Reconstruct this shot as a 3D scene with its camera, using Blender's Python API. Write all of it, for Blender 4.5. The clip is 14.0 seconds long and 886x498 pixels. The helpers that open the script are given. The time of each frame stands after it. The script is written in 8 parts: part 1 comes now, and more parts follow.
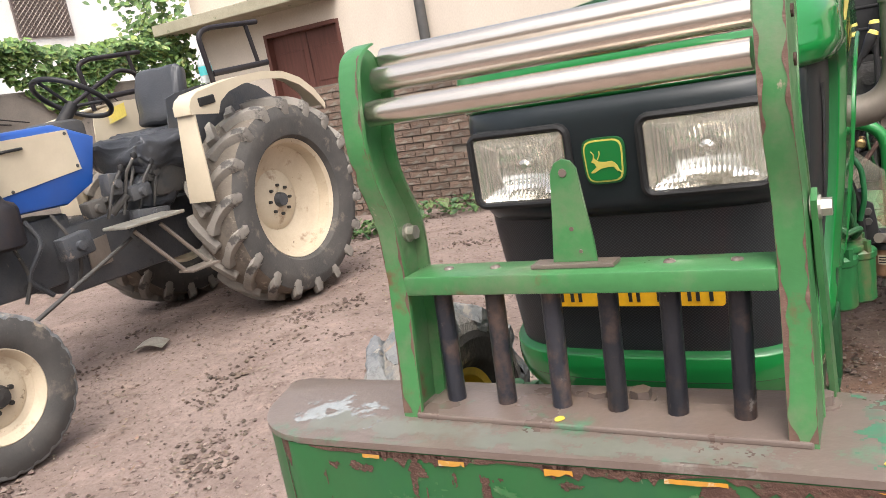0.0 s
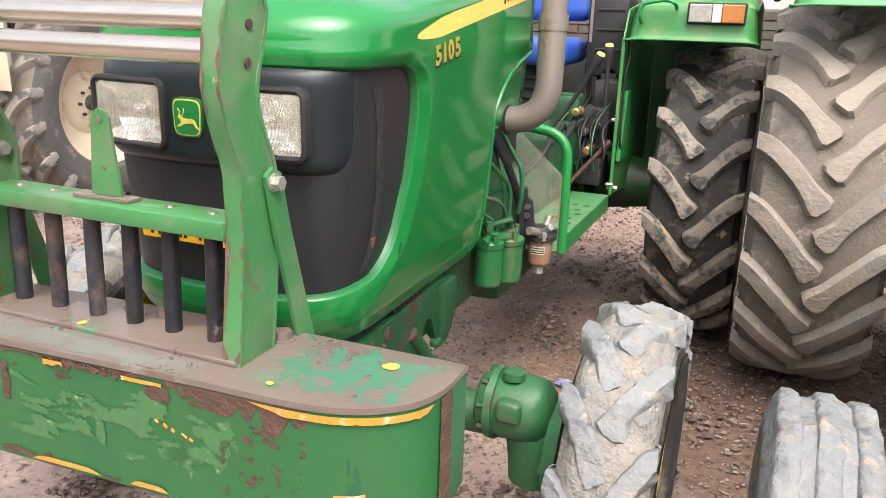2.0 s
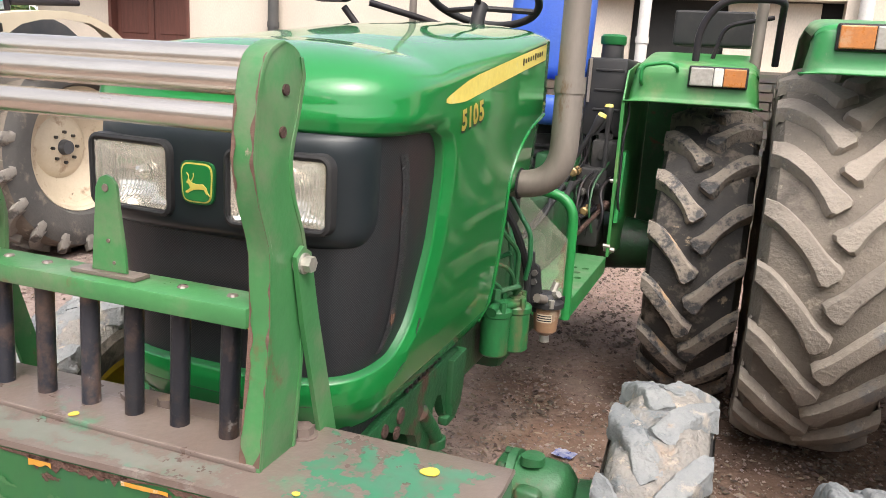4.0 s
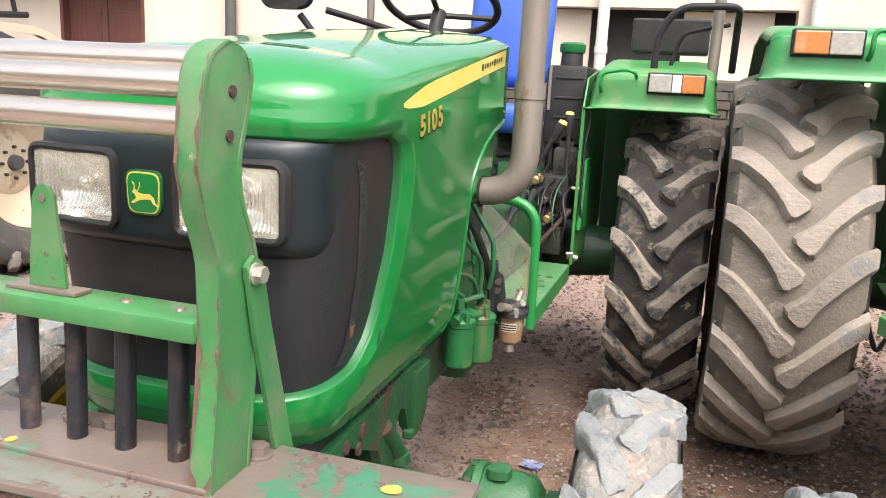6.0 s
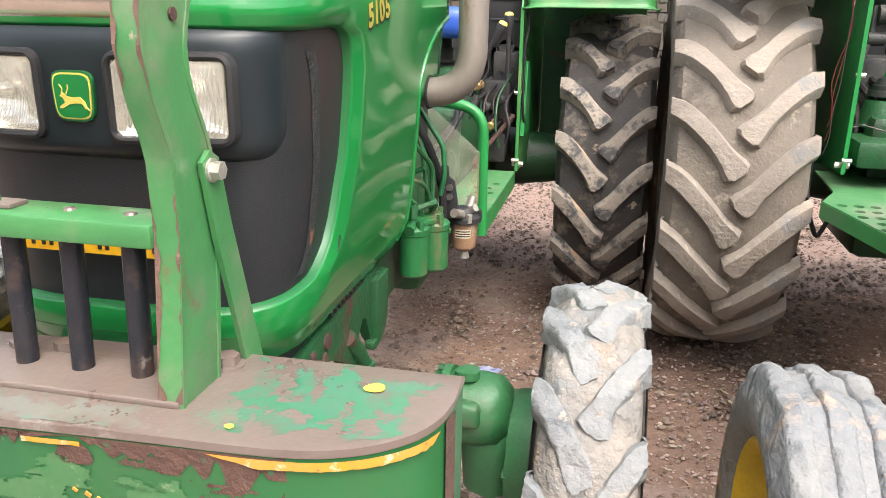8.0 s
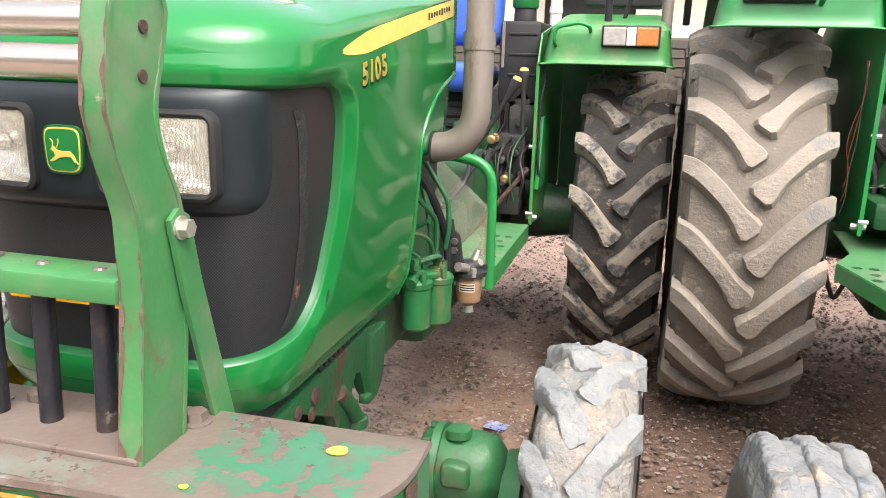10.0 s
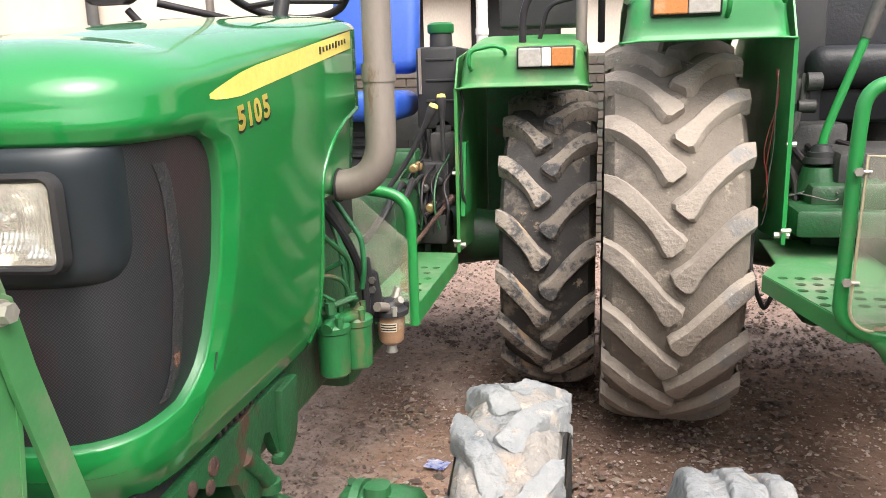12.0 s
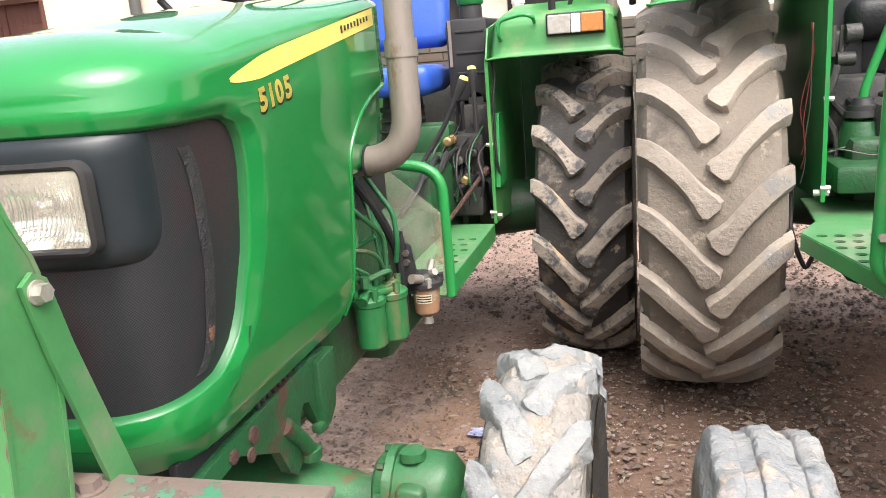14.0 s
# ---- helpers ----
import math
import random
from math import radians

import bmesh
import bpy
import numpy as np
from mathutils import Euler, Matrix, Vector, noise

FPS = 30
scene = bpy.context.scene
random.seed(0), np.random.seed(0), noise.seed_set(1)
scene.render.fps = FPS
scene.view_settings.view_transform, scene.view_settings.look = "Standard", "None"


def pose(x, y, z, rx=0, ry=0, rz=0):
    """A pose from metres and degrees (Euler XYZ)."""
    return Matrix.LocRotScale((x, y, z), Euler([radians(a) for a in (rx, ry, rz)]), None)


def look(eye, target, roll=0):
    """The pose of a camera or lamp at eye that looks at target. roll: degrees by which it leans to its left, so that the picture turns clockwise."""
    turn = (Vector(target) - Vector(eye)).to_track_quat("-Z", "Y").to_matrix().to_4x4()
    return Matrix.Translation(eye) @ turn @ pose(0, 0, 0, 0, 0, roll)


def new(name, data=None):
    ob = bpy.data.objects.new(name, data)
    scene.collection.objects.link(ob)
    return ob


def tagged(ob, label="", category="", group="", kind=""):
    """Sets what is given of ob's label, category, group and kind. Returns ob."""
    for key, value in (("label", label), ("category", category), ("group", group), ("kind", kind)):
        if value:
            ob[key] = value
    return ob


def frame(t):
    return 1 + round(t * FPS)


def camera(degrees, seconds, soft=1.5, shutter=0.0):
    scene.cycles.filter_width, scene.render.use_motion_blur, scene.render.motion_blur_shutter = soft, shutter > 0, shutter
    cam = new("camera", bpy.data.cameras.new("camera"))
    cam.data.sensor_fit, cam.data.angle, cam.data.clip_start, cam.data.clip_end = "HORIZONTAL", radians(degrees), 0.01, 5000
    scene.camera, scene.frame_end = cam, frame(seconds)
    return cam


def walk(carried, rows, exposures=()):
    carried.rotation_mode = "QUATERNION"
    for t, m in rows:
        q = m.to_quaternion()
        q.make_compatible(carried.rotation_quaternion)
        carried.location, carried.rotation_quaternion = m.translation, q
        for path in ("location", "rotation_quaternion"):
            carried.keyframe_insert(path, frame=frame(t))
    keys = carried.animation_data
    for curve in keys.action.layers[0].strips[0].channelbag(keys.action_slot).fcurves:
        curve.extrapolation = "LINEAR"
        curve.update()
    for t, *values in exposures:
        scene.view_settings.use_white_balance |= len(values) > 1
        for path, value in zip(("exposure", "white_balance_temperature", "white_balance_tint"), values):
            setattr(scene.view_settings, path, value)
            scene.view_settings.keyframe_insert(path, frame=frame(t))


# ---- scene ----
cam = camera(59.1, 14.0, soft=0.75)
PATH = [
    (0, (0.41, -0.984, 1.505), (-0.608, 0.686, 1.084), -10.1),
    (0.3, (0.539, -0.932, 1.491), (-0.696, 0.585, 1.075), -10.4),
    (0.5, (0.618, -0.878, 1.493), (-0.669, 0.582, 1.031), -9.9),
    (0.7, (0.713, -0.782, 1.52), (-0.573, 0.639, 0.95), -8.3),
    (1, (0.819, -0.747, 1.537), (-0.391, 0.738, 0.963), -5.1),
    (1.5, (1.015, -0.868, 1.549), (0.047, 0.764, 0.917), -3.0),
    (2, (1.059, -0.947, 1.533), (0.321, 0.822, 0.96), 1.7),
    (2.5, (1.046, -0.956, 1.522), (0.302, 0.818, 0.976), 1.1),
    (3, (0.966, -0.894, 1.514), (0.351, 0.931, 0.973), 2.8),
    (3.5, (0.903, -0.867, 1.515), (0.269, 0.948, 0.962), 3.8),
    (4, (0.89, -0.866, 1.555), (0.217, 0.962, 1.1), 3.3),
    (4.2, (0.895, -0.862, 1.556), (0.235, 0.981, 1.148), 3.0),
    (6.3, (0.879, -0.806, 1.528), (0.324, 1.067, 1.1), 2.9),
    (6.5, (0.868, -0.79, 1.513), (0.361, 1.088, 1.05), 3.0),
    (7, (0.822, -0.757, 1.486), (0.458, 1.123, 0.907), 2.8),
    (7.5, (0.791, -0.753, 1.473), (0.477, 1.129, 0.872), 2.4),
    (7.7, (0.799, -0.778, 1.472), (0.453, 1.096, 0.867), 1.8),
    (9.8, (0.945, -0.822, 1.483), (0.356, 1.014, 0.95), 0.3),
    (10, (0.9, -0.762, 1.492), (0.402, 1.112, 1.003), 1.5),
    (10.5, (0.854, -0.667, 1.491), (0.581, 1.255, 1.011), 3.0),
    (11, (0.882, -0.639, 1.498), (0.572, 1.271, 0.992), 1.4),
    (11.5, (0.967, -0.628, 1.519), (0.613, 1.283, 1.051), -0.4),
    (12, (0.981, -0.634, 1.513), (0.597, 1.28, 1.078), -1.6),
    (12.5, (0.997, -0.63, 1.51), (0.644, 1.282, 1.042), -1.6),
    (13, (1.002, -0.637, 1.51), (0.713, 1.282, 1.028), -1.8),
    (13.5, (1.005, -0.653, 1.513), (0.674, 1.257, 1.021), -2.4),
    (14, (1.042, -0.655, 1.51), (0.533, 1.216, 1.017), -4.7),
]
walk(cam, [(t, look(Vector(eye) * 0.9, Vector(target) * 0.9, roll)) for t, eye, target, roll in PATH],
     exposures=((0.0, 1.06), (0.5, 1.16), (1.0, 1.00), (1.5, 1.46), (2.0, 1.44), (2.5, 1.44), (3.0, 1.52), (3.5, 1.44), (4.0, 1.22), (6.5, 1.56), (7.5, 1.66), (10.0, 1.62), (13.0, 1.57), (13.7, 1.60), (14.0, 1.72)))

# ---- light ----
world = bpy.data.worlds.new("world")
scene.world = world
world.use_nodes = True
wn = world.node_tree
sky = wn.nodes.new("ShaderNodeTexSky")
sky.sky_type, sky.sun_disc = "NISHITA", False
sky.sun_elevation, sky.sun_rotation = radians(58), radians(146)
sky.air_density, sky.dust_density, sky.ozone_density = 1.0, 7.0, 0.6
wn.nodes["Background"].inputs["Strength"].default_value = 0.15
haze = wn.nodes.new("ShaderNodeHueSaturation")
haze.inputs["Saturation"].default_value = 0.45
wn.links.new(sky.outputs[0], haze.inputs["Color"])
wn.links.new(haze.outputs[0], wn.nodes["Background"].inputs["Color"])
sun = new("sun", bpy.data.lights.new("sun", "SUN"))
sun.data.energy, sun.data.angle, sun.data.color = 0.78, radians(65), (1.0, 0.95, 0.86)
sun.matrix_basis = look((3.4, -5.0, 9.7), (0, 0, 0))
scene.view_settings.use_white_balance = True
scene.view_settings.white_balance_temperature, scene.view_settings.white_balance_tint = 6480, 11

# ---- material makers ----


def material(name, base, other=None, scale=6.0, rough=0.5, metal=0.0, bump=0.0, fine=90.0, spots=None, spot_scale=9.0,
             spot_cut=0.62, coat=0.0, stretch=(1, 1, 1), rough_var=0.12, vary=0.0, grain=0.5, spec=0.5, coat_rough=0.12, wave=0.0):
    """A surface of two mixed colours with fine grain, optional worn spots of a third colour, and relief."""
    m = bpy.data.materials.new(name)
    m.use_nodes = True
    nt = m.node_tree
    b = nt.nodes["Principled BSDF"]
    co = nt.nodes.new("ShaderNodeTexCoord")
    mp = nt.nodes.new("ShaderNodeMapping")
    mp.inputs["Scale"].default_value = stretch
    nt.links.new(co.outputs["Object"], mp.inputs[0])

    def noise_node(s, detail=5.0, r=0.6):
        n = nt.nodes.new("ShaderNodeTexNoise")
        n.inputs["Scale"].default_value, n.inputs["Detail"].default_value, n.inputs["Roughness"].default_value = s, detail, r
        nt.links.new(mp.outputs[0], n.inputs["Vector"])
        return n.outputs["Fac"]

    def ramp(src, lo, hi):
        r = nt.nodes.new("ShaderNodeMapRange")
        r.inputs[1].default_value, r.inputs[2].default_value = lo, hi
        nt.links.new(src, r.inputs[0])
        return r.outputs[0]

    def mix(fac, a, c, kind="MIX"):
        x = nt.nodes.new("ShaderNodeMix")
        x.data_type, x.blend_type = "RGBA", kind
        for sock, v in ((x.inputs[0], fac), (x.inputs[6], a), (x.inputs[7], c)):
            if isinstance(v, (int, float)):
                sock.default_value = v
            elif isinstance(v, tuple):
                sock.default_value = (*v, 1)
            else:
                nt.links.new(v, sock)
        return x.outputs[2]

    big, small = noise_node(scale), noise_node(fine, 3.0)
    other = other or tuple(c * 0.72 for c in base)
    col = mix(ramp(big, 0.35, 0.68), base, other)
    gr = nt.nodes.new("ShaderNodeMath")
    gr.operation = "MULTIPLY"
    gr.inputs[1].default_value = grain
    nt.links.new(ramp(small, 0.3, 0.8), gr.inputs[0])
    col = mix(gr.outputs[0], col, tuple(c * 0.7 for c in other))
    ro = nt.nodes.new("ShaderNodeMapRange")
    ro.inputs[3].default_value, ro.inputs[4].default_value = max(0.03, rough - rough_var), min(1, rough + rough_var)
    nt.links.new(big, ro.inputs[0])
    rough_out = ro.outputs[0]
    for colour, s, cut, *soft in spots or ():
        f = ramp(noise_node(s, 8.0, 0.68), cut, cut + (soft[0] if soft else 0.05))
        col = mix(f, col, colour)
    if vary:
        info = nt.nodes.new("ShaderNodeObjectInfo")
        hs = nt.nodes.new("ShaderNodeHueSaturation")
        nt.links.new(col, hs.inputs["Color"])
        rv = nt.nodes.new("ShaderNodeMapRange")
        rv.inputs[3].default_value, rv.inputs[4].default_value = 1 - vary, 1 + vary
        nt.links.new(info.outputs["Random"], rv.inputs[0])
        nt.links.new(rv.outputs[0], hs.inputs["Value"])
        col = hs.outputs[0]
    nt.links.new(col, b.inputs["Base Color"])
    nt.links.new(rough_out, b.inputs["Roughness"])
    b.inputs["Metallic"].default_value = metal
    b.inputs["Specular IOR Level"].default_value = spec
    b.inputs["Coat Weight"].default_value = coat
    b.inputs["Coat Roughness"].default_value = coat_rough
    if bump:
        bp = nt.nodes.new("ShaderNodeBump")
        bp.inputs["Strength"].default_value, bp.inputs["Distance"].default_value = min(1, bump), 0.01
        nt.links.new(small, bp.inputs["Height"])
        b2 = nt.nodes.new("ShaderNodeBump")
        b2.inputs["Strength"].default_value, b2.inputs["Distance"].default_value = min(1, bump), 0.03
        nt.links.new(big, b2.inputs["Height"])
        nt.links.new(bp.outputs[0], b2.inputs["Normal"])
        nt.links.new(b2.outputs[0], b.inputs["Normal"])
    if wave:
        bw = nt.nodes.new("ShaderNodeBump")
        bw.inputs["Strength"].default_value, bw.inputs["Distance"].default_value = 0.35, wave
        nt.links.new(noise_node(5.0, 1.0), bw.inputs["Height"])
        nt.links.new(bw.outputs[0], b.inputs["Normal"])
        nt.links.new(bw.outputs[0], b.inputs["Coat Normal"])
    return m


def glass(name, tint, rough=0.05, alpha=0.3, more=0.35):
    """A thin clear pane: part see-through, part gloss."""
    m = bpy.data.materials.new(name)
    m.use_nodes = True
    nt = m.node_tree
    b = nt.nodes["Principled BSDF"]
    b.inputs["Base Color"].default_value = (*tint, 1)
    b.inputs["Roughness"].default_value = rough
    n = nt.nodes.new("ShaderNodeTexNoise")
    n.inputs["Scale"].default_value, n.inputs["Detail"].default_value = 14.0, 8.0
    tc = nt.nodes.new("ShaderNodeTexCoord")
    nt.links.new(tc.outputs["Object"], n.inputs["Vector"])
    r = nt.nodes.new("ShaderNodeMapRange")
    r.inputs[1].default_value, r.inputs[2].default_value = 0.4, 0.75
    r.inputs[3].default_value, r.inputs[4].default_value = alpha, min(1, alpha + more)
    nt.links.new(n.outputs["Fac"], r.inputs[0])
    nt.links.new(r.outputs[0], b.inputs["Alpha"])
    return m


RUST, DUST = (0.075, 0.038, 0.028), (0.36, 0.28, 0.22)
green_hood = material("green_hood_paint", (0.010, 0.185, 0.040), (0.009, 0.160, 0.034), 2.0, 0.34, coat=1.0, coat_rough=0.045, rough_var=0.05, grain=0.05, spec=0.12, wave=0.0026,
                      spots=(((0.040, 0.205, 0.068), 3.0, 0.58, 0.25), ((0.16, 0.19, 0.12), 120.0, 0.73, 0.03), ((0.05, 0.16, 0.06), 16.0, 0.66, 0.10)))
green_rim = material("green_rim_paint", (0.010, 0.125, 0.032), (0.010, 0.105, 0.028), 4.0, 0.4, grain=0.1)
green_frame = material("green_frame_paint", (0.060, 0.215, 0.072), (0.045, 0.170, 0.058), 7.0, 0.33, bump=0.05, grain=0.25,
                       spots=(((0.19, 0.19, 0.13), 5.0, 0.48, 0.25), ((0.14, 0.075, 0.045), 6.0, 0.565, 0.08), (DUST, 23.0, 0.68)))
# rust patches over a green base darkened for the shade below the hood
green_rusty = material("rusty_green_casting", (0.010, 0.085, 0.026), (0.014, 0.062, 0.022), 8.0, 0.5, bump=0.2, spots=(((0.065, 0.033, 0.024), 6.0, 0.55, 0.06), ((0.10, 0.09, 0.065), 11.0, 0.64, 0.08), ((0.03, 0.03, 0.028), 9.0, 0.62, 0.06)))
green_cast = material("green_cast_paint", (0.022, 0.125, 0.042), (0.025, 0.095, 0.036), 8.0, 0.48, bump=0.15, spots=(((0.10, 0.10, 0.07), 5.0, 0.55, 0.15), ((0.12, 0.05, 0.03), 7.0, 0.60, 0.08), (DUST, 16.0, 0.66)))
filter_green = material("oily_filter_paint", (0.016, 0.150, 0.042), (0.020, 0.115, 0.036), 9.0, 0.42, bump=0.05, spots=(((0.16, 0.105, 0.06), 6.0, 0.56, 0.15), ((0.05, 0.04, 0.03), 12.0, 0.62, 0.08)), stretch=(1, 1, 0.4))
green_sheet = material("green_sheet_paint", (0.018, 0.225, 0.050), (0.022, 0.185, 0.048), 5.0, 0.33, bump=0.02, spots=(((0.10, 0.20, 0.09), 5.0, 0.58, 0.2), (DUST, 14.0, 0.70), ((0.12, 0.07, 0.04), 34.0, 0.70, 0.04)), grain=0.15)
bumper_face = material("bumper_face_paint", (0.018, 0.125, 0.037), (0.032, 0.112, 0.039), 5.0, 0.38, bump=0.03, grain=0.15, stretch=(1, 1, 0.45),
                       spots=(((0.018, 0.095, 0.045), 3.0, 0.50, 0.2), (RUST, 4.0, 0.66, 0.10), ((0.17, 0.22, 0.12), 24.0, 0.66), (DUST, 15.0, 0.70)))
bumper_top = material("bumper_top_plate", (0.145, 0.106, 0.090), (0.185, 0.148, 0.128), 7.0, 0.30, bump=0.06,
                      spots=(((0.26, 0.235, 0.21), 9.0, 0.60, 0.12), ((0.055, 0.23, 0.13), 4.4, 0.60, 0.10), ((0.085, 0.05, 0.038), 6.0, 0.62, 0.10)))
chrome = material("worn_chrome", (0.88, 0.81, 0.72), (0.74, 0.66, 0.57), 10.0, 0.24, 0.95, 0.02, spots=(((0.50, 0.38, 0.29), 16.0, 0.62, 0.14), ((0.26, 0.18, 0.13), 60.0, 0.68, 0.05)), stretch=(0.10, 1, 1))
steel = material("zinc_bolt", (0.50, 0.48, 0.43), (0.36, 0.33, 0.28), 20.0, 0.34, 0.55)
black_rod = material("black_rod_paint", (0.018, 0.018, 0.023), (0.03, 0.024, 0.024), 12.0, 0.42, bump=0.1, spots=((RUST, 9.0, 0.64, 0.1), ((0.16, 0.13, 0.11), 20.0, 0.70)), spec=0.22)
post_paint = material("dusty_black_post_paint", (0.018, 0.021, 0.030), (0.030, 0.030, 0.036), 12.0, 0.36, bump=0.15, spots=(((0.125, 0.080, 0.060), 5.0, 0.51, 0.12), ((0.21, 0.19, 0.175), 34.0, 0.63, 0.05), (RUST, 7.0, 0.63, 0.08)), spec=0.45, vary=0.35)
brass = material("dull_brass", (0.42, 0.28, 0.12), (0.30, 0.20, 0.10), 20.0, 0.4, 0.6)
black_plastic = material("black_plastic", (0.020, 0.021, 0.023), (0.036, 0.034, 0.034), 6.0, 0.45, bump=0.02, spots=(((0.07, 0.06, 0.055), 6.0, 0.62, 0.2),), spec=0.22)
black_gloss = material("black_gloss_panel", (0.012, 0.017, 0.020), (0.018, 0.023, 0.026), 6.0, 0.33, grain=0.1, spec=0.35)
rubber = material("tyre_rubber", (0.034, 0.033, 0.033), (0.060, 0.054, 0.048), 7.0, 0.85, bump=0.4, spots=(((0.16, 0.135, 0.11), 7.0, 0.53, 0.12), ((0.29, 0.225, 0.16), 11.0, 0.63, 0.05)), spec=0.25)
rubber_dust = material("dusty_tyre_rubber", (0.155, 0.134, 0.112), (0.200, 0.170, 0.140), 6.0, 0.9, bump=0.5, spots=(((0.095, 0.083, 0.072), 5.0, 0.55, 0.14), ((0.30, 0.26, 0.21), 14.0, 0.58, 0.08)), spec=0.22)
lug_clean = material("lug_rubber", (0.185, 0.16, 0.135), (0.255, 0.215, 0.175), 9.0, 0.88, bump=0.6, fine=70.0, spots=(((0.38, 0.26, 0.16), 7.0, 0.58, 0.08), ((0.055, 0.054, 0.055), 13.0, 0.505, 0.10), ((0.04, 0.04, 0.042), 34.0, 0.60, 0.06)), vary=0.25)
lug_pale = material("pale_lug_rubber", (0.235, 0.200, 0.165), (0.285, 0.245, 0.205), 8.0, 0.9, bump=0.55, fine=70.0, spots=(((0.19, 0.18, 0.17), 9.0, 0.55, 0.12), ((0.13, 0.12, 0.115), 36.0, 0.64, 0.06), ((0.36, 0.315, 0.265), 17.0, 0.62)), vary=0.16)
mud_tyre = material("mud_caked_rubber", (0.265, 0.238, 0.208), (0.205, 0.196, 0.184), 7.0, 0.95, bump=1.0, fine=60.0, grain=0.4, spots=(((0.29, 0.225, 0.175), 6.0, 0.58, 0.08), ((0.155, 0.165, 0.17), 9.0, 0.53, 0.10), ((0.34, 0.29, 0.24), 22.0, 0.60, 0.06)), spec=0.2)
mud_lug = material("mud_smeared_lug", (0.240, 0.242, 0.236), (0.158, 0.170, 0.180), 7.0, 0.9, bump=0.7, fine=60.0, grain=0.3, spots=(((0.30, 0.235, 0.18), 8.0, 0.55, 0.06), ((0.085, 0.095, 0.105), 9.0, 0.60, 0.08), ((0.29, 0.265, 0.235), 18.0, 0.59, 0.06)), spec=0.22)
mud_rib = material("clay_coated_rib_rubber", (0.235, 0.232, 0.222), (0.165, 0.178, 0.192), 8.0, 0.9, bump=0.9, fine=40.0, grain=0.4, spots=(((0.33, 0.265, 0.205), 8.0, 0.56, 0.1), ((0.085, 0.098, 0.112), 7.0, 0.60, 0.1)), spec=0.22)
rim_yellow = material("yellow_rim_paint", (0.62, 0.42, 0.02), (0.5, 0.34, 0.03), 6.0, 0.5, spots=((DUST, 8.0, 0.6),))
cream = material("cream_paint", (0.60, 0.52, 0.39), (0.53, 0.455, 0.335), 4.0, 0.42, bump=0.02, grain=0.12, spots=(((0.36, 0.27, 0.19), 9.0, 0.66, 0.1),))
rim_cream = material("dirty_cream_rim", (0.56, 0.475, 0.35), (0.46, 0.38, 0.275), 5.0, 0.6, bump=0.04, grain=0.2, spots=(((0.30, 0.21, 0.14), 9.0, 0.57, 0.12), ((0.12, 0.08, 0.055), 14.0, 0.66, 0.05)))
blue_paint = material("blue_paint", (0.018, 0.10, 0.42), (0.02, 0.085, 0.34), 4.0, 0.32, coat=0.3, grain=0.08)
grey_metal = material("greasy_grey_casting", (0.055, 0.058, 0.062), (0.10, 0.09, 0.08), 8.0, 0.6, 0.3, 0.2, spots=((DUST, 7.0, 0.63),))
pipe_metal = material("weathered_exhaust_pipe", (0.26, 0.225, 0.195), (0.20, 0.165, 0.14), 5.0, 0.5, 0.4, 0.04, spots=(((0.19, 0.13, 0.09), 9.0, 0.62),), grain=0.3, stretch=(1, 1, 0.35))
decal_yellow = material("yellow_decal", (0.78, 0.64, 0.16), (0.74, 0.58, 0.12), 5.0, 0.35, spots=(((0.62, 0.55, 0.30), 9.0, 0.60, 0.15),))
paint_yellow = material("chipped_yellow_paint", (0.56, 0.255, 0.020), (0.50, 0.27, 0.06), 22.0, 0.5, spots=(((0.52, 0.45, 0.32), 42.0, 0.55, 0.08), ((0.12, 0.10, 0.06), 40.0, 0.64, 0.05)))
plate_yellow = material("plate_yellow", (0.78, 0.42, 0.01), (0.72, 0.38, 0.01), 9.0, 0.45)
ink = material("black_ink", (0.012, 0.012, 0.012), (0.02, 0.02, 0.02), 9.0, 0.5)
white_paint = material("white_paint", (0.72, 0.71, 0.67), (0.62, 0.61, 0.56), 7.0, 0.45)
orange_lens = material("orange_lens", (0.52, 0.20, 0.055), (0.44, 0.17, 0.055), 60.0, 0.3, coat=0.2, spots=(((0.45, 0.34, 0.22), 14.0, 0.55, 0.2),))
clear_lens = material("clear_lens", (0.42, 0.40, 0.36), (0.33, 0.31, 0.28), 50.0, 0.16, coat=0.5)
reflector = material("lamp_reflector", (0.90, 0.87, 0.80), (0.80, 0.76, 0.68), 9.0, 0.16, 1.0)
lamp_glass = glass("ribbed_lamp_glass", (0.80, 0.77, 0.68), 0.06, 0.20, 0.12)
panel_glass = glass("dusty_clear_panel", (0.50, 0.48, 0.38), 0.12, 0.12, 0.20)
amber_bowl = material("amber_fuel_bowl", (0.40, 0.21, 0.115), (0.30, 0.16, 0.09), 14.0, 0.35, coat=0.2, spots=(((0.30, 0.24, 0.18), 22.0, 0.55, 0.15),))
# amber bowl darkened for the shade beside the engine, with dusty stains
dim_bowl = material("stained_dim_fuel_bowl", (0.30, 0.17, 0.095), (0.22, 0.13, 0.08), 16.0, 0.4, coat=0.1, spots=(((0.33, 0.27, 0.20), 24.0, 0.55, 0.12), ((0.05, 0.045, 0.04), 18.0, 0.60, 0.1)))
dark_hole = material("hole_black", (0.010, 0.010, 0.010), (0.016, 0.015, 0.014), 20.0, 0.9)
green_pipe = material("green_pipe_paint", (0.020, 0.165, 0.055), (0.030, 0.140, 0.055), 20.0, 0.4, spots=(((0.14, 0.12, 0.08), 14.0, 0.62, 0.1),))
